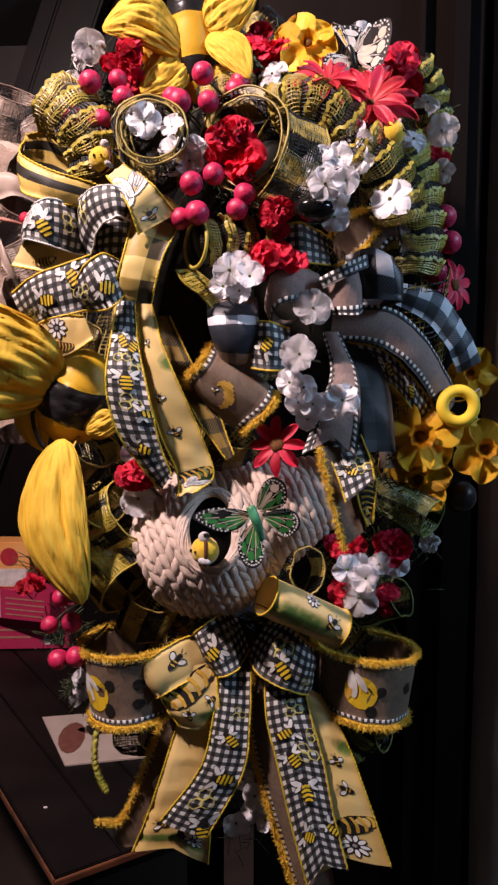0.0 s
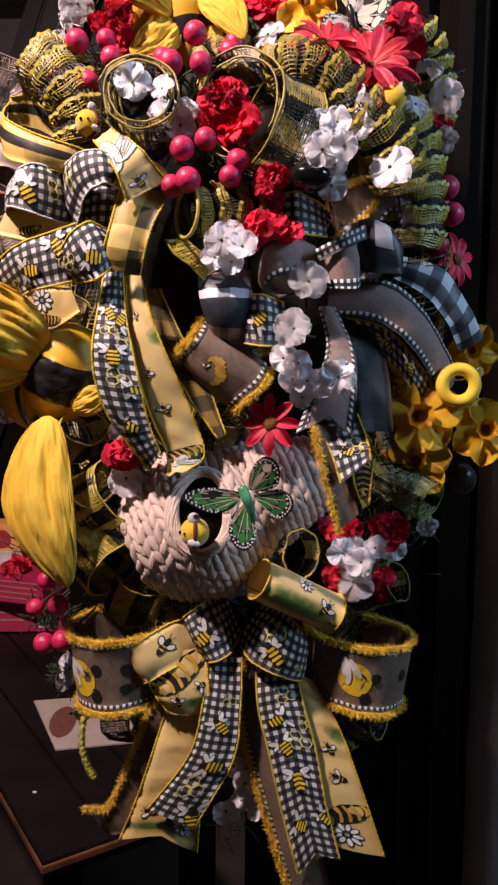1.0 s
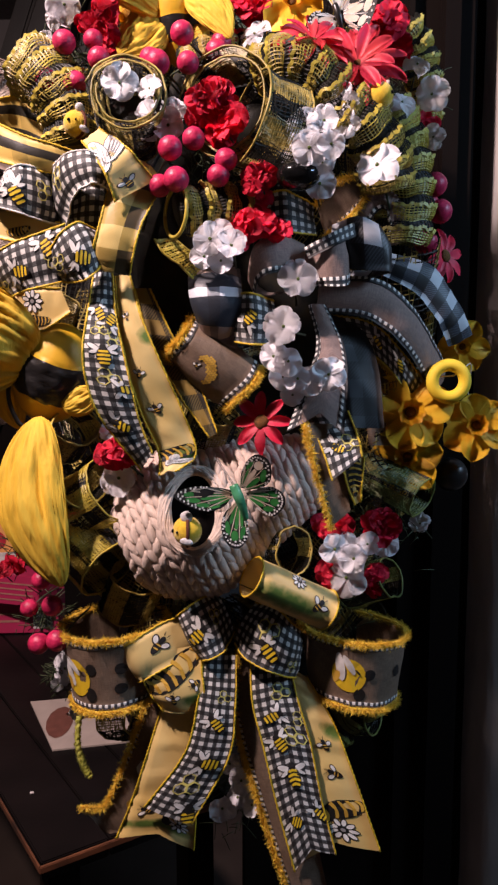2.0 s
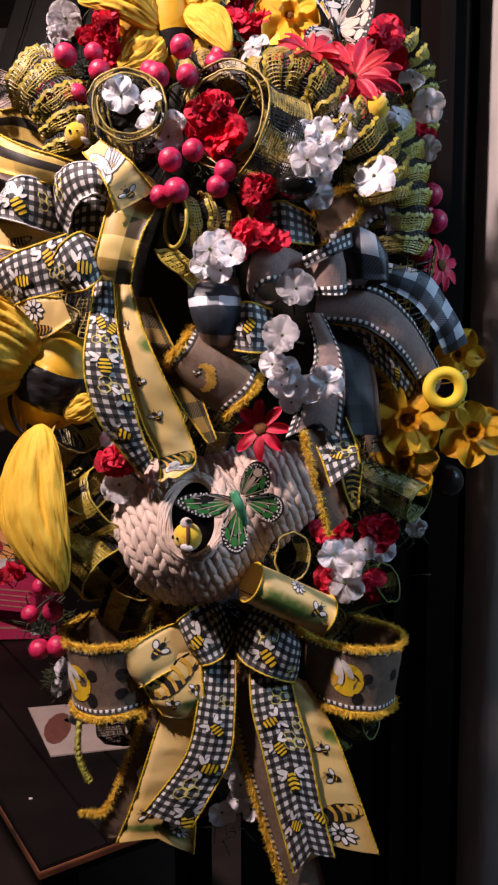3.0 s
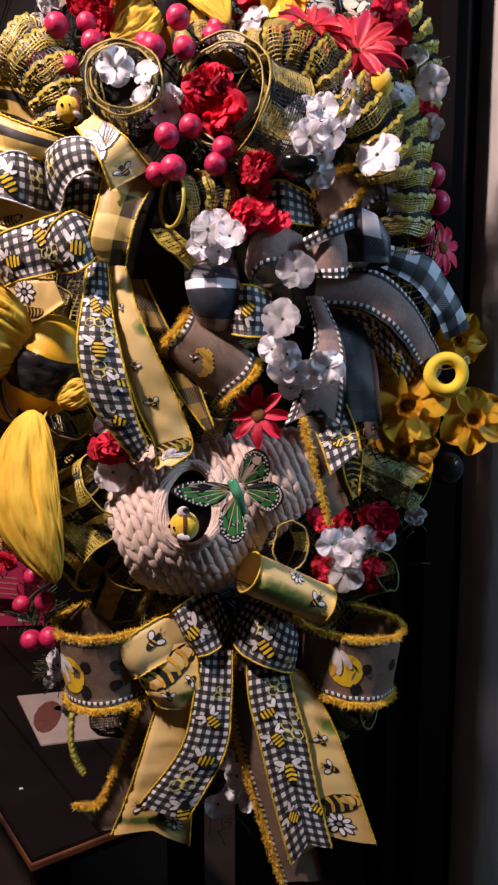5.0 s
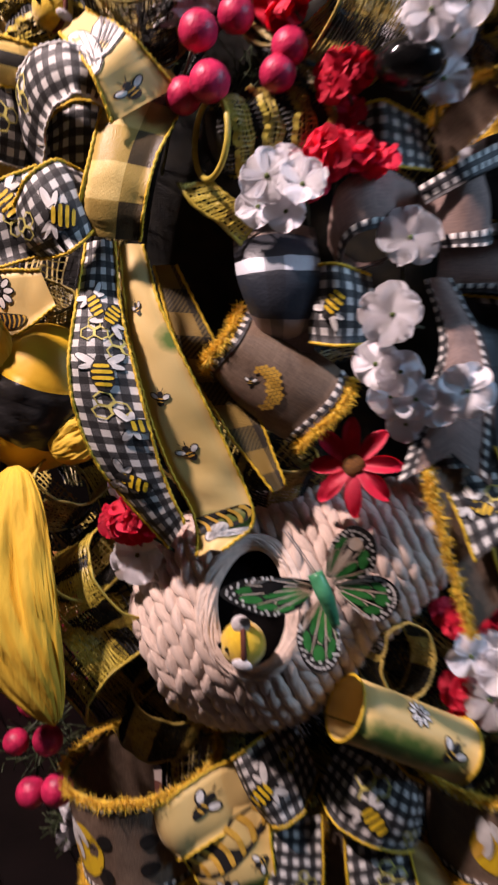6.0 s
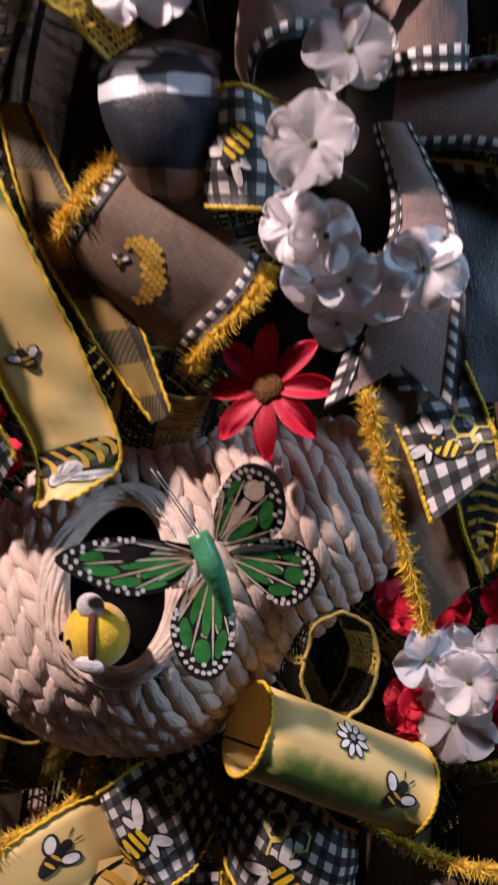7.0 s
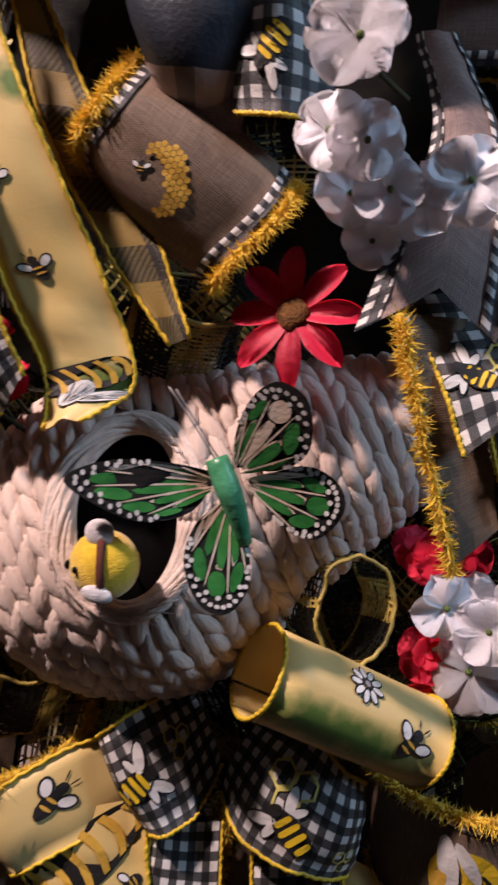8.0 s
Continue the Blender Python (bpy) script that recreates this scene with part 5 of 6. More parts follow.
ribbon(bow, "tail", [((-0.084, 0.885, 1.058), (-0.037, 0.890, 1.053)), ((-0.101, 0.880, 1.003), (-0.041, 0.885, 0.995)), ((-0.120, 0.880, 0.945), (-0.045, 0.888, 0.921)), ((-0.140, 0.880, 0.895), (-0.048, 0.890, 0.876))], "satin_wide", n=36, bow=0.004, notch=0.02,
       prints=[(SMALL, 0.25, 0.75, 0.017, 1.2, "bee_print"), (STRIPES, 0.7, 0.72, 0.045, 1.2, "stripe_print"), (DAISY, 0.75, 0.82, 0.024, 0, "daisy_print"), (blot_shape("print_pink", 0.5, 0.5, 9), 0.8, 0.3, 0.014, 0, "dot_print")], seed=49)
ribbon(bow, "tail", [((-0.034, 0.885, 1.122), (0.004, 0.890, 1.121)), ((-0.040, 0.872, 1.072), (0.003, 0.880, 1.063)), ((-0.055, 0.868, 1.011), (-0.005, 0.876, 1.001)), ((-0.104, 0.870, 0.941), (-0.048, 0.872, 0.921))], "gingham", n=36, bow=0.004,
       prints=[(BEE, 0.5, 0.45, 0.027, 0.8, "bee_print"), (BEE, 0.55, 0.7, 0.027, 1.6, "bee_print"), (HEX, 0.35, 0.85, 0.024, 0.3, "honeycomb_print"), (HEX, 0.6, 0.3, 0.018, 0.3, "honeycomb_print"), (BEE, 0.8, 0.95, 0.026, 0.4, "bee_print")], seed=50)
ribbon(bow, "tail", [((0.007, 0.900, 1.125), (0.041, 0.900, 1.125)), ((0.001, 0.900, 1.046), (0.049, 0.905, 1.038)), ((0.026, 0.895, 0.949), (0.085, 0.900, 0.948)), ((0.065, 0.890, 0.829), (0.114, 0.895, 0.828))], "burlap", edges="fringe_left", n=34, seed=51)
ribbon(bow, "tail", [((0.021, 0.890, 1.122), (0.065, 0.895, 1.121)), ((0.023, 0.878, 1.071), (0.074, 0.886, 1.077)), ((0.036, 0.872, 1.019), (0.091, 0.882, 1.019)), ((0.052, 0.868, 0.951), (0.104, 0.878, 0.954)), ((0.074, 0.868, 0.867), (0.122, 0.875, 0.886))], "gingham", n=40, bow=0.004, notch=0.015,
       prints=[(BEE, 0.4, 0.36, 0.026, -1.3, "bee_print"), (BEE, 0.35, 0.5, 0.026, 0.4, "bee_print"), (HEX, 0.55, 0.25, 0.024, 0.3, "honeycomb_print"), (HEX, 0.6, 0.5, 0.024, 0.3, "honeycomb_print"), (BEE, 0.5, 0.66, 0.029, 0.05, "bee_print"), (HEX, 0.85, 0.4, 0.018, 0.3, "honeycomb_print"), (BEE, 0.85, 0.82, 0.020, 0.8, "bee_print"), (BEE, 0.3, 0.85, 0.020, 0.8, "bee_print")], seed=52)
ribbon(bow, "tail", [((0.055, 0.905, 1.110), (0.087, 0.905, 1.089)), ((0.076, 0.895, 1.044), (0.119, 0.900, 1.035)), ((0.084, 0.888, 0.962), (0.144, 0.892, 0.972)), ((0.071, 0.885, 0.862), (0.176, 0.888, 0.882))], "satin_low", n=40, bow=0.004, notch=0.018,
       prints=[(SMALL, 0.55, 0.5, 0.018, 0.3, "bee_print"), (SMALL, 0.62, 0.66, 0.018, 1.3, "bee_print"), (STRIPES, 0.5, 0.84, 0.045, 0.3, "stripe_print"), (DAISY, 0.62, 0.93, 0.022, 0, "daisy_print")], seed=53)
ribbon(bow, "tail", [((-0.029, 0.920, 1.080), (0.000, 0.920, 1.066)), ((-0.039, 0.915, 1.009), (-0.007, 0.920, 1.007)), ((-0.056, 0.910, 0.930), (-0.017, 0.915, 0.958))], "satin", n=20, seed=54)

# ---- rope beehive ----
hive = thing("rope_beehive", (-0.028, 0.900, 1.270), "cream braided rope beehive with a dark round opening", "beehive")
HA, HB = Vector((-0.131, 0.918, 1.238)), Vector((0.119, 0.955, 1.347))
h_ax = (HB - HA).normalized()
h_len = (HB - HA).length
h_u = h_ax.cross(Vector((0, 1, 0))).normalized()
h_w = h_ax.cross(h_u).normalized()
if h_w.y > 0:
    h_w = -h_w


def hive_radius(s):
    if s < 0.36:
        return 0.091 * math.sqrt(max(0.0, 1 - (1 - (s + 0.012) / 0.372) ** 2)) ** 0.85
    return 0.091 - 0.06 * ((s - 0.36) / 0.64) ** 0.95


def hive_place(s, a, lift=0.0):
    r = hive_radius(s) + lift
    return HA + h_ax * h_len * s + r * (math.cos(a) * h_w + math.sin(a) * h_u)


HOLE = Vector((-0.041, 0.835, 1.299))


def in_hole(p, grow=1.0):
    d = p - HOLE
    return p.y < 0.9 and (d.x / (0.03 * grow)) ** 2 + (d.z / (0.04 * grow)) ** 2 < 1


# the inner skin is added near-black, painting in the shade behind the opening
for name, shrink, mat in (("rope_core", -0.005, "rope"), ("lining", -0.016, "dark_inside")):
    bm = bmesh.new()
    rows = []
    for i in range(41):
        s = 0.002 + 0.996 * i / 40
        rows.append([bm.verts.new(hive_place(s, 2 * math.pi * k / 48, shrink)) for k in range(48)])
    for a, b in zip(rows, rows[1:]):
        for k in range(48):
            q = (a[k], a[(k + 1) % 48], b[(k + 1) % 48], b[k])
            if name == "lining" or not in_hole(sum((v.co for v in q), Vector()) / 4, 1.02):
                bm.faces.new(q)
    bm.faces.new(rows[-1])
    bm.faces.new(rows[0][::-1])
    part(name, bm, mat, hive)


def stitch_mesh(seed):
    """One plump loop of the braid: a bent, tapered strand."""
    rnd = random.Random(seed)
    bm = bmesh.new()
    rows = []
    for i in range(9):
        t = i / 8
        r = 0.0062 * (math.sin(math.pi * (0.08 + 0.86 * t)) ** 0.6) * (1.05 - 0.25 * t)
        c = Vector((0.0015 * math.sin(t * 3.1), (t - 0.5) * 0.0215, 0.0016 * math.sin(math.pi * t)))
        rows.append([bm.verts.new(c + Vector((r * math.cos(2 * math.pi * k / 10), 0, r * 0.85 * math.sin(2 * math.pi * k / 10))) * (1 + 0.09 * math.sin(k * 3 + i * 1.7 + seed))) for k in range(10)])
    for a, b in zip(rows, rows[1:]):
        for k in range(10):
            bm.faces.new((a[k], a[(k + 1) % 10], b[(k + 1) % 10], b[k]))
    bm.faces.new(rows[-1])
    bm.faces.new(rows[0][::-1])
    for f in bm.faces:
        f.smooth = True
    data = bpy.data.meshes.new("stitch")
    bm.to_mesh(data)
    bm.free()
    data.materials.append(M["rope"])
    return data


STITCH = [stitch_mesh(k) for k in range(4)]
rnd = random.Random(8)
rings = int(h_len / 0.0092)
for i in range(rings):
    s = 0.035 + 0.95 * i / (rings - 1)
    r = hive_radius(s)
    count = max(6, int(2 * math.pi * r / 0.0165))
    for k in range(count):
        a = 2 * math.pi * (k + 0.5 * (i % 2) + 0.15 * math.sin(i)) / count
        p = hive_place(s, a, -0.001)
        out = (math.cos(a) * h_w + math.sin(a) * h_u)
        slope = (hive_place(min(s + 0.03, 1), a) - hive_place(max(s - 0.03, 0), a)).normalized()
        nrm = (out - slope * out.dot(slope)).normalized()
        if nrm.y > 0.25 or in_hole(p, 1.2):
            continue
        tang = slope.cross(nrm).normalized()
        tilt = radians((11 if i % 2 else -9) + rnd.uniform(-8, 8))
        y_ax = tang * math.cos(tilt) + slope * math.sin(tilt)
        x_ax = y_ax.cross(nrm)
        m = Matrix((x_ax, y_ax, nrm)).transposed().to_4x4()
        m.translation = p - ORIGIN[hive.name]
        ob = new("stitch", STITCH[rnd.randrange(4)])
        ob.parent = hive
        ob.matrix_basis = m @ Matrix.Diagonal((rnd.uniform(0.82, 1.0), rnd.uniform(1.2, 1.5), rnd.uniform(0.9, 1.15), 1))
# rim of frayed rope round the opening: a bundle of loose strands that lies on the curve of the hive
FRONT_GRID = [hive_place(i / 60, 2 * math.pi * k / 90) for i in range(4, 56) for k in range(90)]
FRONT_GRID = [q for q in FRONT_GRID if q.y < 0.9]


def hive_front(x, z):
    near = sorted(FRONT_GRID, key=lambda q: (q.x - x) ** 2 + (q.z - z) ** 2)[:4]
    return sum(q.y for q in near) / 4


RIM = []
for k in range(60):
    t = 2 * math.pi * k / 60
    x, z = HOLE.x + 0.035 * math.cos(t), HOLE.z + 0.045 * math.sin(t)
    RIM.append((x, hive_front(x, z), z))
RIM = [sum(RIM[(k + d) % 60][1] for d in range(-4, 5)) / 9 for k in range(60)]
for j in range(40):
    bm = bmesh.new()
    around = 2 * math.pi * j / 40 + rnd.uniform(-0.15, 0.15)
    reach = rnd.uniform(0.0045, 0.0066)
    pts = []
    for k in range(61):
        t = 2 * math.pi * k / 60
        q = around + 0.8 * t + 0.25 * math.sin(3 * t + j)
        swell = 1 + 0.18 * math.sin(2 * t + 1.0) + 0.1 * noise.noise(Vector((t * 2, j * 1.7, 0)))
        wide = 0.0005 + reach * swell * math.cos(q)
        x, z = HOLE.x + (0.0315 + wide) * math.cos(t), HOLE.z + (0.0425 + wide) * math.sin(t)
        pts.append((x, RIM[k % 60] - 0.001 + 0.8 * reach * math.sin(q), z))
    tube(bm, pts, 0.0015, 5)
    part("rope_strand", bm, "rope_fibre", hive)
bm = bmesh.new()
for k in range(190):
    t = rnd.uniform(0, 2 * math.pi)
    p = Vector((HOLE.x + 0.034 * math.cos(t), RIM[int(t / (2 * math.pi) * 60) % 60] - 0.006, HOLE.z + 0.043 * math.sin(t)))
    d = Vector((-math.sin(t), 0, math.cos(t))) + Vector((rnd.uniform(-0.4, 0.4), rnd.uniform(-0.4, 0.1), rnd.uniform(-0.4, 0.4)))
    tube(bm, [p, p + d * 0.006, p + d * 0.012 + Vector((0, 0.002, 0))], 0.00022, 3)
part("frayed_fluff", bm, "rope_fibre", hive)


# ---- small felt bees ----
def ball(bm, centre, radii, seg=20, rings_=12, turn=None):
    r = bmesh.ops.create_uvsphere(bm, u_segments=seg, v_segments=rings_, radius=1)
    m = Matrix.Translation(centre) @ (turn or Matrix()) @ Matrix.Diagonal((*radii, 1))
    bmesh.ops.transform(bm, matrix=m, verts=r["verts"])
    return r["verts"]


def felt_bee(place, r, turn, label):
    b = thing("felt_bee", place, label, "toy bee", "felt bees")
    mm = Matrix.Translation(place) @ Matrix.Rotation(radians(turn), 4, "Z")

    def put(name, mat, centre, radii, rot=None):
        bm = bmesh.new()
        ball(bm, centre, radii, turn=rot)
        bmesh.ops.transform(bm, matrix=mm, verts=bm.verts)
        part(name, bm, mat, b)
    put("body", "felt", (0, 0, 0), (r, r * 0.95, r))
    bm = bmesh.new()
    tube(bm, [(r * 0.25 * math.cos(t) * 0.6, r * 1.0 * -math.cos(t) * 0.97, r * 1.02 * math.sin(t)) for t in (math.pi * k / 20 - math.pi / 2 for k in range(21))], r * 0.13, 6)
    bmesh.ops.transform(bm, matrix=mm, verts=bm.verts)
    part("stripe", bm, "felt_brown", b)
    put("wing", "felt_white", (r * 0.0, -r * 0.5, r * 1.05), (r * 0.42, r * 0.16, r * 0.4))
    put("wing", "felt_white", (r * 0.05, -r * 0.95, -r * 0.55), (r * 0.45, r * 0.12, r * 0.25), Matrix.Rotation(0.2, 4, "Y"))
    put("eye", "black_gloss", (-r * 0.93, -r * 0.35, r * 0.05), (r * 0.12, r * 0.12, r * 0.14))
    put("eye", "black_gloss", (-r * 0.6, -r * 0.8, r * 0.05), (r * 0.08, r * 0.08, r * 0.1))
    bm = bmesh.new()
    tube(bm, [Vector(place) + Vector((0, r * 0.5, 0)), Vector(place) + Vector((0.003, r + 0.03, -0.003))], 0.001, 5)
    part("wire", bm, "black", b)


felt_bee((-0.045, 0.828, 1.283), 0.0158, 0, "yellow felt bee with white wings in the hive opening")
felt_bee((-0.164, 0.860, 1.714), 0.014, 50, "yellow felt bee with white wings among mesh loops")
felt_bee((0.157, 0.868, 1.741), 0.014, 120, "yellow felt bee beside white flowers")
felt_bee((-0.187, 0.900, 1.259), 0.012, 60, "yellow felt bee deep in the mesh")


# ---- butterflies ----
def butterfly(name, label, wings, body, mats, antennae=(), thick=0.0046):
    t = thing(name, body[0], label, "butterfly", "butterflies")
    for number, (outline, root, patches) in enumerate(wings):
        field = "print_yellow" if name == "cream_butterfly" and number == 1 else mats[1]
        fill = 1.2 if name == "cream_butterfly" else 1.0
        root = Vector(root)
        pts = [Vector(p) for p in spline([*outline, outline[0]], 30)][:-1]
        mid = sum(pts, Vector()) / len(pts)
        nrm = Vector((0, 0, 0))
        for a, b in zip(pts, pts[1:] + pts[:1]):
            nrm += (a - mid).cross(b - mid)
        nrm.normalize()
        if nrm.y > 0:
            nrm = -nrm
        bm = bmesh.new()
        for off in (0.0, -0.0006):
            c = bm.verts.new(mid + nrm * off)
            vs = [bm.verts.new(p + nrm * off) for p in pts]
            for k in range(len(vs)):
                bm.faces.new((c, vs[k], vs[(k + 1) % len(vs)]))
        wing = part("wing", bm, mats[0], t, smooth=False)
        bm = bmesh.new()
        side = nrm.cross((mid - root).normalized())

        def leaf(a, b, w, idx, lift):
            d = b - a
            s = nrm.cross(d).normalized() * w
            ps = [a + d * (0.5 - 0.5 * math.cos(math.pi * q)) + s * sg * math.sin(math.pi * q) ** 0.8 + nrm * lift for sg in (1, -1) for q in ([k / 7 for k in range(8)] if sg > 0 else [1 - k / 7 for k in range(1, 7)])]
            c = bm.verts.new((a + b) / 2 + nrm * lift)
            vs = [bm.verts.new(p) for p in ps]
            for k in range(len(vs)):
                f = bm.faces.new((c, vs[k], vs[(k + 1) % len(vs)]))
                f.material_index = idx

        def cell(ray_a, ray_b, f0, f1, wide, idx, lift, skew=0.5):
            """A drop-shaped field between two veins, from f0 to f1 of their length."""
            rows_ = []
            for q in range(9):
                f = f0 + (f1 - f0) * q / 8
                h = wide * (0.12 + 0.88 * math.sin(math.pi * (0.04 + 0.92 * (q / 8) ** 0.8)) ** 0.6)
                rows_.append([bm.verts.new(root + ray_a.lerp(ray_b, skew + sg * h) * f + nrm * lift) for sg in (-1, 1)])
            for c, d in zip(rows_, rows_[1:]):
                bm.faces.new((c[0], c[1], d[1], d[0])).material_index = idx
        n = len(pts)
        reach = max((p - root).length for p in pts)
        far_flags = [(p - root).length > 0.36 * reach for p in pts]
        first = next(k for k in range(n) if far_flags[k] and not far_flags[k - 1])
        arc = [pts[(first + k) % n] - root for k in range(n) if far_flags[(first + k) % n]]
        for k in range(patches):
            ends = [(len(arc) - 1) * q / patches for q in (k, k + 1)]
            rays = [arc[int(e)].lerp(arc[min(int(e) + 1, len(arc) - 1)], e - int(e)) for e in ends]
            upper = max(range(patches), key=lambda q: arc[int((len(arc) - 1) * (q + 0.5) / patches)].z)
            cell(*rays, 0.12, 0.66, min(0.48, 0.45 * fill), 1, 0.0006)
            cell(*rays, 0.2, 0.645, (0.33 if k == upper else 0.38) * fill, 1 if k == upper else 0, 0.0009, 0.53 if fill == 1.0 else 0.5)
            leaf(root + rays[0] * 0.12, root + rays[0] * 0.84, 0.00045, 1, 0.0011)
            cell(*rays, 0.68, 0.89, 0.42, 1 if k in (upper, 0) else 0, 0.0007)
        for k in range(n):
            d = pts[k] - root
            far = max((p - root).length for p in pts)
            if d.length > 0.5 * far:
                q = root + d * 0.93
                e = side * 0.0012
                leaf(q - e, q + e, 0.001, 2, 0.0008)
                if k % 2:
                    q = root + d * 0.86
                    leaf(q - e, q + e, 0.0011, 2, 0.0008)
        part("wing_markings", bm, [field, mats[2], "print_white"], wing, smooth=False)
    bm = bmesh.new()
    tube(bm, spline(body, 12), thick, 10, taper=lambda s: 0.75 + 0.35 * math.sin(math.pi * (0.15 + 0.8 * s)) - 0.25 * s)
    part("body", bm, mats[3], t)
    for line in antennae:
        bm = bmesh.new()
        tube(bm, spline(line, 8), 0.0004, 4)
        part("antenna", bm, "print_grey", t)


butterfly("green_butterfly", "green and black feather butterfly on the hive", [
    ([(0.006, 0.826, 1.327), (-0.014, 0.818, 1.332), (-0.039, 0.812, 1.333), (-0.057, 0.808, 1.325), (-0.043, 0.810, 1.314), (-0.025, 0.814, 1.307), (-0.005, 0.820, 1.311)], (0.008, 0.826, 1.323), 6),
    ([(0.013, 0.826, 1.330), (0.013, 0.820, 1.345), (0.020, 0.814, 1.361), (0.031, 0.810, 1.368), (0.043, 0.810, 1.360), (0.044, 0.816, 1.340), (0.031, 0.822, 1.330)], (0.012, 0.826, 1.327), 5),
    ([(0.018, 0.828, 1.324), (0.042, 0.824, 1.332), (0.057, 0.822, 1.325), (0.059, 0.823, 1.312), (0.047, 0.826, 1.300), (0.031, 0.828, 1.308)], (0.015, 0.828, 1.324), 5),
    ([(0.006, 0.826, 1.314), (-0.004, 0.822, 1.304), (-0.008, 0.820, 1.288), (-0.001, 0.820, 1.270), (0.011, 0.821, 1.266), (0.020, 0.824, 1.278), (0.018, 0.826, 1.300)], (0.011, 0.828, 1.319), 5)],
    [(0.005, 0.822, 1.334), (0.010, 0.820, 1.323), (0.014, 0.822, 1.312), (0.018, 0.826, 1.297)], ("print_black", "wing_green", "wing_cream", "wing_body"),
    ([(0.005, 0.822, 1.333), (-0.005, 0.820, 1.349), (-0.015, 0.818, 1.364)], [(0.006, 0.822, 1.334), (-0.004, 0.820, 1.350), (-0.012, 0.818, 1.363)]), 0.0056)
butterfly("cream_butterfly", "cream and orange butterfly with black veins", [
    ([(0.115, 0.900, 1.839), (0.129, 0.890, 1.862), (0.153, 0.885, 1.870), (0.154, 0.885, 1.844), (0.142, 0.890, 1.816), (0.124, 0.900, 1.824)], (0.115, 0.900, 1.836), 6),
    ([(0.110, 0.900, 1.841), (0.098, 0.900, 1.861), (0.092, 0.900, 1.870), (0.124, 0.905, 1.869), (0.121, 0.905, 1.850)], (0.113, 0.900, 1.837), 4),
    ([(0.110, 0.900, 1.836), (0.086, 0.890, 1.835), (0.079, 0.885, 1.812), (0.099, 0.890, 1.802), (0.113, 0.900, 1.821)], (0.113, 0.900, 1.833), 5)],
    [(0.110, 0.898, 1.846), (0.114, 0.896, 1.834), (0.118, 0.900, 1.821)], ("print_black", "wing_cream", "print_white", "black"), ([(0.110, 0.898, 1.846), (0.103, 0.900, 1.867), (0.092, 0.900, 1.873)],), 0.0036)

# ---- silk flowers ----
def petal_mesh(length, width, cup, curl, wave, seed, point=0.0, rows=9, cols=7):
    """A thin petal from the origin outwards along +x, cupped towards +z, with a rounded, slightly waved rim."""
    rnd = random.Random(seed)
    ph, nick = rnd.uniform(0, 6), rnd.uniform(0.0, 0.07) * (1 - point)
    bm = bmesh.new()
    g = []
    for i in range(rows):
        s = 1 - (1 - i / (rows - 1)) ** 1.5
        if s > 0.6:
            full = math.sqrt(max(0.0, 1 - ((s - 0.6) / 0.405) ** 2)) ** (1 + 0.9 * point)
        else:
            full = 0.2 + 0.8 * math.sin(0.5 * math.pi * s / 0.6) ** 1.3
        w = width * full
        row = []
        for j in range(cols):
            t = 2 * j / (cols - 1) - 1
            z = cup * length * s - curl * length * s ** 3 + 0.22 * w * t * t + wave * length * math.sin(3.2 * t + ph + 2.5 * s) * s
            z += 0.6 * wave * length * math.sin(7.1 * t + 2 * ph) * s ** 3
            x = length * s * (1 - nick * math.exp(-(t / 0.3) ** 2) * s ** 6)
            row.append(bm.verts.new((x, w * t, z - 0.05 * length * (1 - abs(t)) * s * (1 - point))))
        g.append(row)
    for a, b in zip(g, g[1:]):
        for j in range(cols - 1):
            bm.faces.new((a[j], a[j + 1], b[j + 1], b[j]))
    bmesh.ops.solidify(bm, geom=bm.faces[:], thickness=0.0004)
    return bm


def flower(name, label, category, group, petals, centre, stem=0.05):
    """petals: (count, length, width, cup, curl, wave, material, point, lift, offset) per whorl."""
    f = thing(name, (0, 0, 0), label, category, group)
    seed = sum(ord(c) for c in name)
    for count, ln, wd, cup, curl, wave, mat, point, lift, off in petals:
        for k in range(count):
            rnd = random.Random(seed * 31 + k * 7 + int(off * 100))
            bm = petal_mesh(ln * rnd.uniform(0.9, 1.08), wd * rnd.uniform(0.9, 1.1), cup * rnd.uniform(0.7, 1.3), curl, wave, seed + k * 3, point)
            bmesh.ops.transform(bm, matrix=Matrix.Translation((0, 0, lift)) @ Matrix.Rotation(2 * math.pi * (k + off + rnd.uniform(-0.08, 0.08)) / count, 4, "Z") @ Matrix.Rotation(rnd.uniform(-0.15, 0.15), 4, "X"), verts=bm.verts)
            part("petal", bm, mat, f)
    mat, r, flat = centre
    bm = bmesh.new()
    ball(bm, (0, 0, 0.001), (r, r, r * flat), 12, 8)
    for v in bm.verts:
        v.co += Vector((noise.noise(v.co * 900), noise.noise(v.co * 800 + Vector((3, 1, 2))), noise.noise(v.co * 700))) * r * 0.12
    part("flower_centre", bm, mat, f)
    bm = bmesh.new()
    tube(bm, [(0, 0, -0.001), (0.002, 0.001, -stem * 0.5), (0, 0.004, -stem)], 0.0011, 5)
    part("stem", bm, "stalk", f)
    return f


def facing(place, tilt_x, tilt_z, spin, size):
    """A pose whose +z looks at the room (towards -y), tipped up by tilt_x and sideways by tilt_z degrees."""
    m = Matrix.Rotation(radians(tilt_z), 4, "Z") @ Matrix.Rotation(radians(90 - tilt_x), 4, "X") @ Matrix.Rotation(radians(spin), 4, "Z")
    return Matrix.Translation(place) @ m @ Matrix.Diagonal((size, size, size, 1))


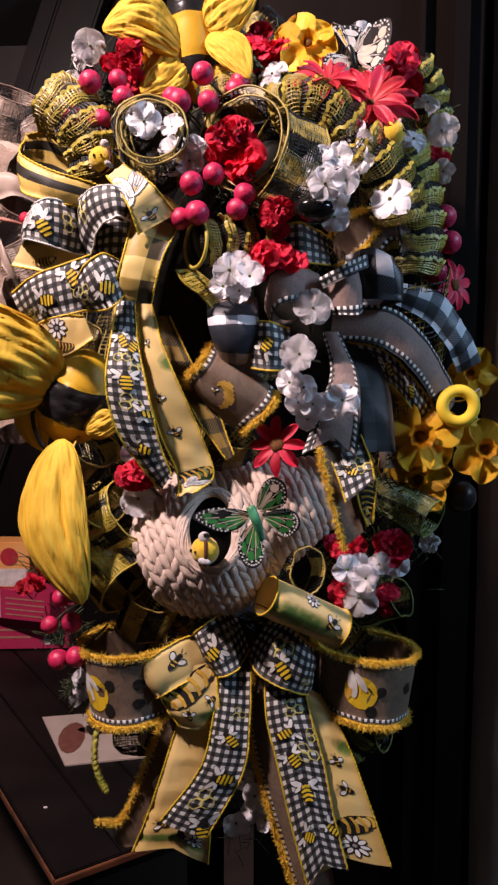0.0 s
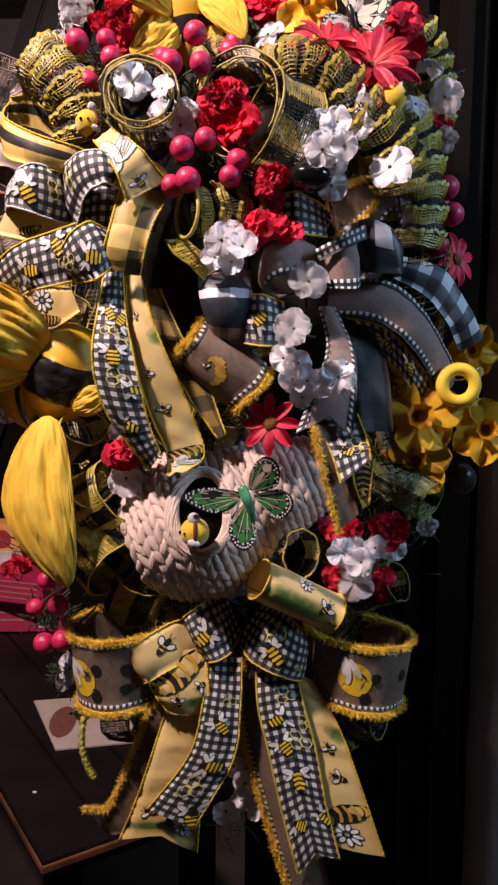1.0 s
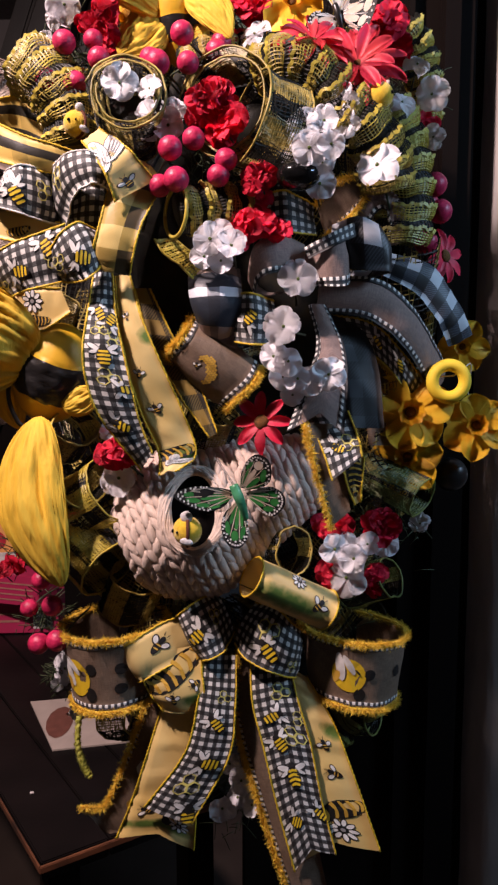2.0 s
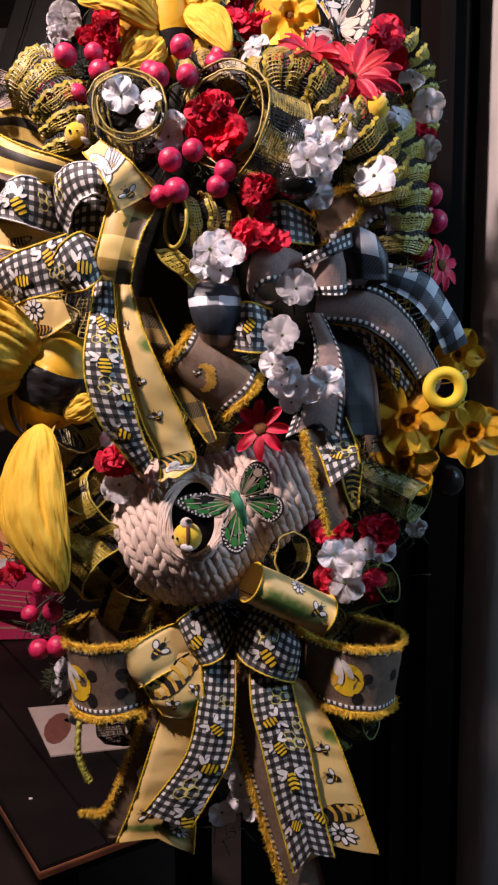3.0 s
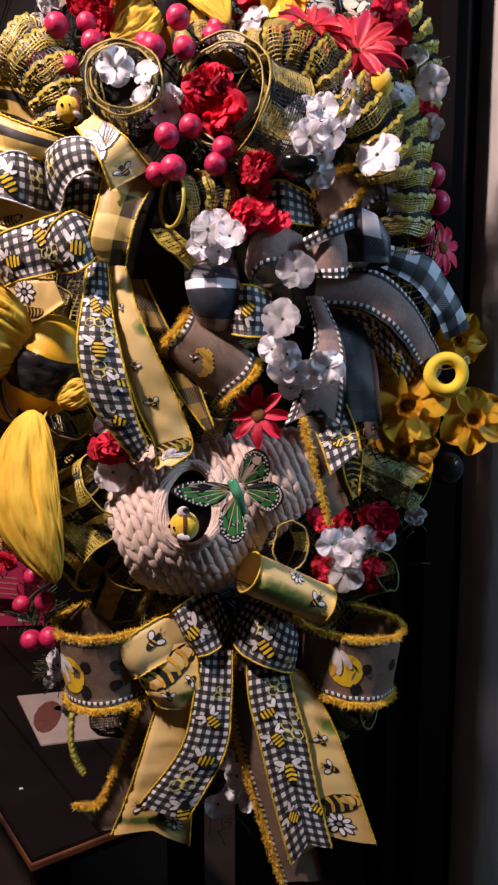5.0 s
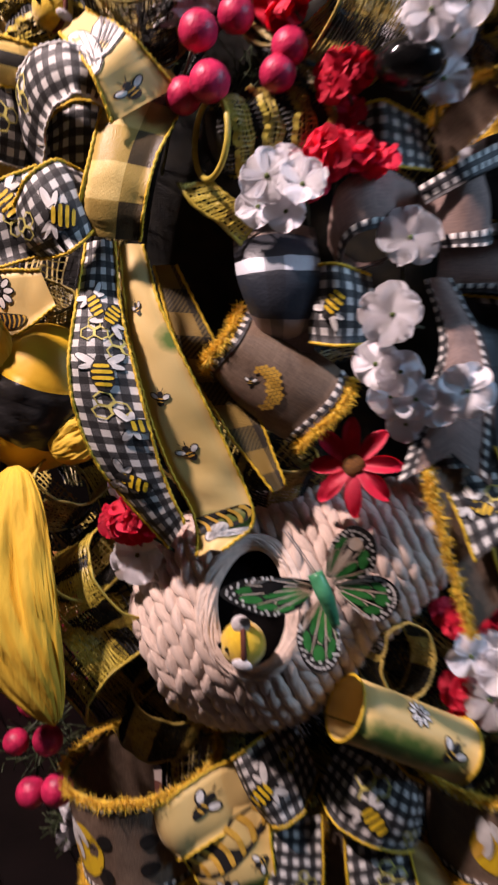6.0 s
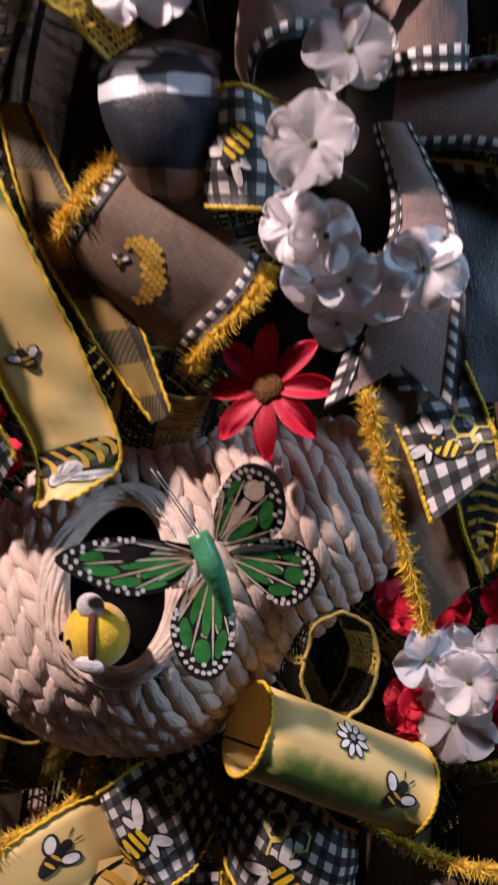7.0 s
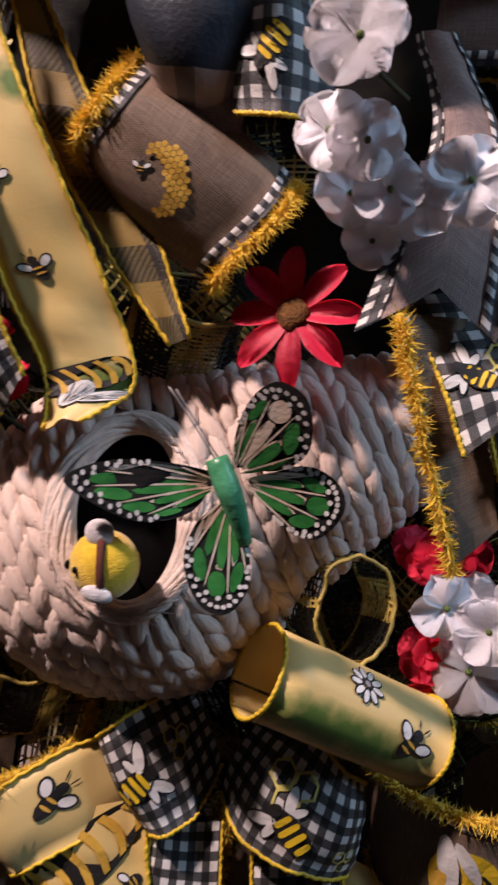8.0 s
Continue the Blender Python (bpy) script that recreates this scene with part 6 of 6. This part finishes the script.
def scatter(masters, rows, seed, spread=22, used={}):
    """Puts copies of the masters at the rows (place, size); the first use of a master is itself."""
    rnd = random.Random(seed)
    for k, (place, size) in enumerate(rows):
        ob = masters[k % len(masters)]
        m = facing(place, rnd.uniform(-spread, spread) + 10, rnd.uniform(-spread, spread) - 8, rnd.uniform(0, 360), size)
        if ob.name in used:
            copy_thing(ob, m)
        else:
            used[ob.name] = 1
            ob.matrix_basis = m


def clustered(rows, seed):
    """Three or so florets round each place of a bloom."""
    rnd_ = random.Random(seed)
    out = []
    for place, size in rows:
        out.append((place, size * 0.95))
        for _ in range(2 if size < 1.0 else 3):
            out.append(((place[0] + rnd_.uniform(-0.013, 0.013) * size, place[1] + rnd_.uniform(-0.002, 0.008), place[2] + rnd_.uniform(-0.013, 0.013) * size), size * rnd_.uniform(0.75, 0.95)))
    return out


WHITE = [flower("white_floret", "white silk hydrangea floret in the wreath", "flower", "white hydrangea florets", [(5, 0.0174, 0.0092, c, 0.3, w + 0.04, "white_petal", 0.0, 0, 0.0)], ("centre_green", 0.0014, 1.0)) for c, w in ((0.25, 0.06), (0.45, 0.09), (0.1, 0.1))]
RUFFLED = [flower("white_cluster_floret", "broad white silk hydrangea floret in a cluster", "flower", "white hydrangea florets", [(n_, 0.0156, 0.0098, c, 0.3, 0.11, "white_petal", 0.0, 0, 0.0)], ("centre_green", 0.0016, 1.0)) for n_, c in ((5, 0.2), (5, 0.45), (4, 0.34))]
RED = [flower("red_geranium", "open crimson silk geranium floret in a cluster", "flower", "red geraniums", [(n_, 0.0165, 0.0102, c, 0.28, 0.09, "red_petal", 0.0, 0, 0.0), (3, 0.009, 0.0065, 0.6, 0.2, 0.12, "red_petal", 0.0, 0.002, 0.4)], ("centre_brown", 0.0013, 1.0)) for n_, c in ((5, 0.12), (5, 0.32), (4, 0.2))]
DAISIES = [flower("red_daisy", "red silk daisy with a brown eye", "flower", "red daisies", [(8, 0.041, 0.0074, 0.16, 0.22, 0.04, "daisy_petal", 0.3, 0, 0.0)], ("centre_brown", 0.0095, 0.55))]
CORAL = [flower("coral_daisy", "large coral red silk daisy", "flower", "red daisies", [(12, 0.055, 0.0082, 0.2, 0.25, 0.03, "coral_petal", 0.3, 0, 0.0), (8, 0.042, 0.0075, 0.42, 0.2, 0.04, "coral_petal", 0.3, 0.004, 0.5)], ("centre_brown", 0.009, 0.6))]


def daffodil_flower(name, cup_mat):
    f = flower(name, "yellow silk daffodil with a trumpet", "flower", "daffodils", [(6, 0.038, 0.0175, 0.12, 0.26, 0.11, "daffodil", 0.5, 0, 0.0)], ("centre_brown", 0.005, 0.6))
    bm = bmesh.new()
    rows = []
    for i in range(6):
        s = i / 5
        rows.append([bm.verts.new(((0.006 + 0.0055 * s ** 1.5) * (1 + 0.1 * s * math.sin(k * 2.1)) * math.cos(2 * math.pi * k / 24), (0.006 + 0.0055 * s ** 1.5) * (1 + 0.1 * s * math.sin(k * 2.1)) * math.sin(2 * math.pi * k / 24), 0.011 * s)) for k in range(24)])
    for a, b in zip(rows, rows[1:]):
        for k in range(24):
            bm.faces.new((a[k], a[(k + 1) % 24], b[(k + 1) % 24], b[k]))
    bmesh.ops.solidify(bm, geom=bm.faces[:], thickness=0.0006)
    part("trumpet", bm, cup_mat, f)
    return f


DAFFODIL = [daffodil_flower("daffodil", "daffodil_dark")]

scatter(WHITE, [((-0.185, 0.900, 1.852), 1.15), ((-0.208, 0.910, 1.812), 0.9), ((-0.194, 0.905, 1.843), 0.9), ((-0.110, 0.826, 1.743), 0.95), ((-0.080, 0.830, 1.738), 0.9), ((-0.014, 0.920, 1.860), 1.1), ((0.024, 0.900, 1.818), 0.95), ((0.127, 0.930, 1.873), 0.9)], 1)
scatter(RUFFLED, [((-0.080, 0.850, 1.719), 1.15), ((-0.065, 0.852, 1.709), 1.05), ((-0.085, 0.860, 1.706), 0.9), ((-0.060, 0.860, 1.726), 0.8)], 2, 14)
scatter(RUFFLED, [((0.076, 0.835, 1.703), 0.95), ((0.097, 0.840, 1.708), 0.9), ((0.103, 0.818, 1.679), 1.0), ((0.081, 0.820, 1.676), 1.0), ((0.069, 0.850, 1.672), 0.9), ((0.095, 0.830, 1.664), 0.95), ((0.094, 0.860, 1.650), 0.95), ((0.073, 0.840, 1.690), 0.85)], 3, 20)
scatter(WHITE, [((0.115, 0.860, 1.732), 1.0), ((0.123, 0.860, 1.710), 0.95), ((0.205, 0.930, 1.795), 1.05), ((0.224, 0.940, 1.766), 1.0), ((0.229, 0.950, 1.722), 0.95), ((0.184, 0.895, 1.743), 1.1), ((0.154, 0.858, 1.668), 1.25)], 4, 28)
scatter(RUFFLED, [((-0.019, 0.825, 1.588), 0.98), ((0.003, 0.822, 1.581), 0.95), ((-0.008, 0.830, 1.567), 0.95), ((-0.027, 0.842, 1.573), 0.8), ((-0.008, 0.838, 1.596), 0.85)], 5, 16)
scatter(WHITE, [((0.072, 0.860, 1.551), 1.1), ((0.057, 0.816, 1.499), 1.3), ((0.104, 0.832, 1.450), 1.2), ((-0.128, 0.875, 1.332), 1.1), ((-0.140, 0.890, 1.383), 0.8)], 6, 12)
scatter(RUFFLED, [((0.047, 0.832, 1.469), 0.9), ((0.062, 0.826, 1.464), 0.9), ((0.072, 0.830, 1.446), 1.0), ((0.085, 0.838, 1.442), 0.88), ((0.057, 0.846, 1.447), 0.95), ((0.067, 0.850, 1.428), 0.9)], 7, 24)
scatter(RUFFLED, [((0.118, 0.900, 1.247), 1.0), ((0.140, 0.895, 1.237), 1.05), ((0.156, 0.900, 1.253), 1.0), ((0.178, 0.915, 1.251), 0.9), ((0.132, 0.910, 1.251), 0.9)], 8, 22)
scatter(WHITE, [((0.132, 0.900, 1.213), 1.2), ((0.227, 0.960, 1.265), 0.9), ((-0.197, 0.930, 1.032), 1.0), ((-0.211, 0.930, 1.084), 1.1), ((-0.222, 0.935, 1.061), 0.6)], 9, 30)
scatter(RUFFLED, [((0.009, 0.905, 0.957), 0.9), ((-0.014, 0.900, 0.924), 1.0), ((0.022, 0.905, 0.926), 0.95), ((-0.006, 0.920, 0.970), 0.8), ((0.004, 0.920, 0.926), 0.85)], 10, 20)
scatter(RED, clustered([((-0.136, 0.885, 1.843), 1.0), ((-0.153, 0.890, 1.827), 0.95), ((-0.136, 0.900, 1.818), 1.1), ((-0.132, 0.910, 1.806), 0.9)], 11), 11, 34)
scatter(RED, clustered([((-0.016, 0.835, 1.735), 1.15), ((0.005, 0.840, 1.713), 1.2), ((-0.024, 0.845, 1.717), 1.0), ((-0.010, 0.860, 1.708), 1.0)], 12), 12, 34)
scatter(RED, clustered([((0.031, 0.845, 1.655), 1.05), ((0.019, 0.845, 1.601), 1.2), ((0.037, 0.850, 1.609), 1.1), ((0.025, 0.870, 1.625), 1.0), ((0.010, 0.920, 1.871), 1.0), ((0.017, 0.910, 1.847), 1.1), ((0.001, 0.920, 1.824), 1.0)], 13), 13, 34)
scatter(RED, clustered([((0.173, 0.920, 1.838), 1.35), ((0.187, 0.940, 1.818), 1.2), ((0.160, 0.930, 1.829), 1.0), ((0.220, 0.960, 1.748), 0.9)], 14), 14, 34)
scatter(RED, clustered([((-0.129, 0.856, 1.368), 1.25), ((-0.141, 0.866, 1.361), 1.05), ((-0.118, 0.862, 1.360), 1.05), ((-0.270, 0.920, 1.219), 0.9), ((-0.265, 0.930, 1.231), 0.6), ((-0.193, 0.930, 1.272), 0.8)], 15), 15, 34)
scatter(RED, clustered([((0.125, 0.910, 1.272), 1.1), ((0.109, 0.915, 1.266), 0.9), ((0.179, 0.910, 1.273), 1.3), ((0.117, 0.910, 1.204), 1.1), ((0.161, 0.915, 1.206), 1.0)], 16), 16, 34)
DAISIES[0].matrix_basis = facing((0.033, 0.880, 1.396), 20, -16, 3, 0.9)
copy_thing(DAISIES[0], facing((0.252, 0.980, 1.591), 10, 40, 100, 0.95))
CORAL[0].matrix_basis = facing((0.134, 0.880, 1.776), 18, -8, 10, 0.95)
copy_thing(CORAL[0], facing((0.086, 0.880, 1.800), 44, 14, 70, 0.86))
scatter(DAFFODIL, [((0.064, 0.910, 1.855), 1.0), ((0.208, 0.940, 1.404), 1.35), ((0.208, 0.950, 1.349), 1.2), ((0.288, 0.950, 1.388), 1.1)], 17, 14)
scatter(DAFFODIL, [((0.183, 0.960, 1.425), 1.1), ((0.275, 0.975, 1.482), 0.85), ((-0.129, 0.930, 1.839), 1.0), ((-0.098, 0.930, 1.823), 1.0)], 18, 26)

# ---- berries ----
berry = thing("berry", (0, 0, 0), "glossy crimson artificial berry on a stalk", "berry", "berries")
bm = bmesh.new()
ball(bm, (0, 0, 0), (0.0125, 0.0125, 0.0125), 20, 14)
for v in bm.verts:
    v.co *= 1 + 0.02 * noise.noise(v.co * 160)
part("fruit", bm, "berry", berry)
bm = bmesh.new()
tube(bm, [(0, 0, -0.0115), (0.003, 0.002, -0.03), (0.002, 0.006, -0.06)], 0.0012, 5)
part("stalk", bm, "stalk", berry)


def berries(rows, seed):
    rnd = random.Random(seed)
    for place, size in rows:
        copy_thing(berry, facing(place, rnd.uniform(-30, 40), rnd.uniform(-40, 40), rnd.uniform(0, 360), size))


berry.matrix_basis = facing((-0.178, 0.870, 1.801), 10, 5, 0, 1.0)
berries([((-0.149, 0.880, 1.807), 0.85), ((-0.197, 0.870, 1.763), 1.0), ((-0.167, 0.870, 1.759), 1.0), ((-0.140, 0.865, 1.782), 0.95), ((-0.086, 0.870, 1.783), 0.9), ((-0.077, 0.860, 1.775), 1.05), ((-0.052, 0.870, 1.808), 1.0), ((-0.046, 0.870, 1.778), 0.95), ((-0.017, 0.890, 1.797), 1.0)], 1)
berries([((-0.060, 0.830, 1.680), 1.0), ((-0.037, 0.840, 1.692), 0.95), ((-0.004, 0.845, 1.672), 0.95), ((-0.012, 0.845, 1.656), 0.95), ((-0.054, 0.830, 1.649), 1.05), ((-0.073, 0.840, 1.645), 0.95)], 2)
berries([((0.235, 0.965, 1.672), 1.15), ((0.242, 0.965, 1.641), 1.15), ((0.229, 0.975, 1.653), 1.0), ((0.224, 0.980, 1.676), 1.0), ((0.227, 0.970, 1.606), 1.15), ((0.222, 0.980, 1.624), 1.0), ((-0.013, 0.900, 1.810), 0.9)], 3)
berries([((-0.226, 0.890, 1.208), 0.9), ((-0.241, 0.890, 1.174), 0.85), ((-0.212, 0.885, 1.179), 0.98), ((-0.231, 0.890, 1.131), 1.02), ((-0.207, 0.885, 1.137), 1.05)], 4)

# glossy black bead
bm = bmesh.new()
ball(bm, (0.071, 0.838, 1.654), (0.0225, 0.019, 0.0155), 28, 16)
tube(bm, [(0.072, 0.855, 1.657), (0.076, 0.900, 1.658)], 0.0015, 5)
solo("black_bead", bm, "black_gloss", (0.071, 0.838, 1.654), "glossy black oval bead among white flowers", "bead", smooth=True)
bm = bmesh.new()
ball(bm, (0.268, 0.985, 1.323), (0.021, 0.018, 0.021), 24, 14)
tube(bm, [(0.267, 0.990, 1.322), (0.260, 1.030, 1.315)], 0.0015, 5)
solo("black_bead", bm, "black", (0.268, 0.985, 1.323), "matt black round bead below the daffodils", "bead", smooth=True)
# yellow ring
ringt = thing("yellow_ring", (0.250, 0.930, 1.441), "yellow foam ring with a wire bow", "ring")
bm = bmesh.new()
c = Vector((0.250, 0.930, 1.441))
rows = []
for k in range(40):
    t = 2 * math.pi * k / 40
    row = []
    for j in range(14):
        q = 2 * math.pi * j / 14
        r = 0.0188 + 0.0075 * math.cos(q)
        row.append(bm.verts.new(c + Vector((r * math.cos(t), 0.0085 * math.sin(q), r * math.sin(t)))))
    rows.append(row)
for k in range(40):
    for j in range(14):
        bm.faces.new((rows[k][j], rows[k][(j + 1) % 14], rows[(k + 1) % 40][(j + 1) % 14], rows[(k + 1) % 40][j]))
part("foam_ring", bm, "ring", ringt)
bm = bmesh.new()
tube(bm, spline([(0.241, 0.940, 1.446), (0.260, 0.935, 1.449), (0.280, 0.950, 1.461), (0.280, 0.960, 1.429), (0.284, 0.960, 1.412), (0.272, 0.965, 1.408)], 30), 0.0008, 5)
part("wire_loop", bm, "wing_cream", ringt)


# ---- large raffia bees ----
def husk(parent, base, tip, half, puff, swell, seed, bend=(0, 0, 0)):
    """A crinkled raffia paper wing from base to tip."""
    a, b = Vector(base), Vector(tip)
    d = (b - a).normalized()
    out = Vector((0, -1, 0))
    out = (out - d * out.dot(d)).normalized()
    side = d.cross(out)
    bm = bmesh.new()
    rows = []
    for i in range(30):
        s = i / 29
        w = half * (math.sin(math.pi * min(1, s ** swell)) ** 0.62 + 0.12 * (1 - s))
        c = a.lerp(b, s) + Vector(bend) * math.sin(math.pi * s)
        row = []
        for k in range(96):
            t = 2 * math.pi * k / 96
            cr = (noise.noise(Vector((math.cos(t) * 3 + seed, math.sin(t) * 3, s * 4))) * 0.13 + noise.noise(Vector((math.cos(t) * 9 + s * 3, math.sin(t) * 9 + seed, s * 3.5))) * 0.12
                  + abs(noise.noise(Vector((math.cos(t) * 20, math.sin(t) * 20 + seed, s * 5)))) * 0.16 - 0.3 * math.exp(-((math.cos(t) + 0.25 + 0.3 * s) / 0.09) ** 2) * (math.sin(t) > 0) * math.exp(-((s - 0.42) / 0.2) ** 2))
            row.append(bm.verts.new(c + side * w * math.cos(t) * (1 + cr * 0.3) + out * (w * puff * math.sin(t) + 0.75 * w * cr)))
        rows.append(row)
    for p, q in zip(rows, rows[1:]):
        for k in range(96):
            bm.faces.new((p[k], p[(k + 1) % 96], q[(k + 1) % 96], q[k]))
    bm.faces.new(rows[0][::-1])
    bm.faces.new(rows[-1])
    part("raffia_wing", bm, "husk", parent, "crinkled yellow raffia wing")


def striped_body(parent, centre, axis, radius, half, bands):
    z = Vector(axis).normalized()
    turn = z.to_track_quat("Z", "Y").to_matrix().to_4x4()
    bm = bmesh.new()
    ball(bm, (0, 0, 0), (radius, radius, half), 72, 60)
    for v in bm.verts:
        v.co *= 1 + 0.025 * noise.noise(v.co * 45)
    for f in bm.faces:
        h = f.calc_center_median().z / half
        f.material_index = 1 if any(lo < h < hi for lo, hi in bands) else 0
    for v in bm.verts:
        if any(lo < v.co.z / half < hi for lo, hi in bands):
            v.co *= 1.03 + 0.05 * noise.noise(v.co * 70) - 0.07 * abs(noise.noise(Vector((v.co.x * 60, v.co.y * 60, v.co.z * 190))))
    bmesh.ops.transform(bm, matrix=Matrix.Translation(centre) @ turn, verts=bm.verts)
    part("body", bm, ["bee_yellow", "black_wrap"], parent, "yellow body with glossy black bands")


bee = thing("raffia_bee", (-0.207, 0.900, 1.449), "large yellow and black bee with raffia wings", "toy bee", "raffia bees")
striped_body(bee, (-0.207, 0.900, 1.449), (0.42, -0.25, 1), 0.046, 0.06, ((-0.38, 0.42),))
husk(bee, (-0.216, 0.865, 1.402), (-0.186, 0.838, 1.215), 0.036, 0.42, 0.95, 3, (-0.016, -0.012, 0))
husk(bee, (-0.224, 0.870, 1.458), (-0.365, 0.830, 1.564), 0.06, 0.24, 0.8, 5, (0.0, -0.01, -0.015))
husk(bee, (-0.189, 0.870, 1.411), (-0.147, 0.875, 1.430), 0.016, 0.5, 0.9, 7)
husk(bee, (-0.248, 0.890, 1.459), (-0.246, 0.890, 1.385), 0.02, 0.4, 0.9, 8, (-0.01, 0, 0))
bm = bmesh.new()
tube(bm, spline([(-0.242, 0.868, 1.459), (-0.249, 0.866, 1.427), (-0.241, 0.870, 1.397), (-0.228, 0.875, 1.387)], 14), 0.0028, 6)
part("black_strip", bm, "black", bee)
bee = thing("raffia_bee", (-0.073, 0.930, 1.870), "large yellow and black bee with raffia wings", "toy bee", "raffia bees")
striped_body(bee, (-0.071, 0.925, 1.871), (-0.12, -0.1, 1), 0.026, 0.075, ((0.25, 0.72), (-0.7, -0.35)))
husk(bee, (-0.081, 0.910, 1.848), (-0.169, 0.890, 1.868), 0.027, 0.4, 0.9, 11, (0, -0.01, 0.02))
husk(bee, (-0.080, 0.915, 1.839), (-0.127, 0.900, 1.799), 0.024, 0.35, 0.7, 12)
husk(bee, (-0.053, 0.910, 1.874), (0.006, 0.900, 1.911), 0.024, 0.35, 0.75, 13)
husk(bee, (-0.050, 0.910, 1.866), (-0.001, 0.890, 1.810), 0.019, 0.4, 0.85, 14, (0.005, 0, 0.005))
husk(bee, (-0.065, 0.930, 1.819), (-0.027, 0.920, 1.831), 0.014, 0.4, 0.8, 15)

# lime chenille stem below the cuff
worm = thing("chenille_stem", (-0.192, 0.920, 1.024), "lime yellow chenille stem hanging below a loop", "trim")
bm = bmesh.new()
line = spline([(-0.193, 0.920, 1.027), (-0.194, 0.915, 0.993), (-0.187, 0.915, 0.967), (-0.179, 0.915, 0.951)], 40)
tube(bm, [Vector(p) + Vector((0.0008 * math.sin(i * 2.3), 0.0008 * math.cos(i * 1.9), 0)) for i, p in enumerate(line)], 0.0052, 8, 0.4, lambda s: 0.7 + 0.04 * math.sin(s * 60) - 0.4 * max(0, s - 0.85))
rnd = random.Random(77)
for k in range(900):
    q = Vector(line[rnd.randrange(1, 38)]) + Vector((0, 0, rnd.uniform(-0.001, 0.001)))
    d = Vector((rnd.uniform(-1, 1), rnd.uniform(-1, 0.6), rnd.uniform(-0.7, 0.4))).normalized()
    w = d.cross(Vector((0.3, 0.8, 0.5))).normalized() * 0.0004
    bm.faces.new([bm.verts.new(c) for c in (q + d * 0.003 - w, q + d * 0.003 + w, q + d * rnd.uniform(0.0055, 0.0072))])
part("chenille", bm, "chenille_lime", worm)

# dark greenery behind the flowers
green = thing("pine_sprigs", (0.153, 0.950, 1.284), "dark green artificial pine sprigs in the wreath", "greenery", kind="stuff")
rnd = random.Random(21)
bm = bmesh.new()
for c, spread_, count in (((0.160, 0.950, 1.269), 0.05, 240), ((-0.234, 0.930, 1.151), 0.03, 90), ((-0.263, 0.940, 1.228), 0.022, 70), ((-0.220, 0.940, 1.066), 0.018, 60), ((-0.166, 0.930, 1.807), 0.05, 200), ((-0.001, 0.950, 0.915), 0.05, 160), ((0.201, 0.970, 1.777), 0.04, 140), ((0.113, 0.960, 1.178), 0.05, 160), ((-0.017, 0.920, 1.666), 0.05, 160), ((0.028, 0.950, 1.838), 0.04, 120)):
    for k in range(count):
        p = Vector(c) + Vector((rnd.gauss(0, spread_ * 0.5), rnd.uniform(-0.01, 0.03), rnd.gauss(0, spread_ * 0.5)))
        d = Vector((rnd.uniform(-1, 1), rnd.uniform(-0.8, 0.2), rnd.uniform(-0.8, 1))).normalized() * rnd.uniform(0.012, 0.03)
        tube(bm, [p, p + d * 0.5 + Vector((0, 0, 0.001)), p + d], 0.0006, 3)
part("needles", bm, "needles", green)
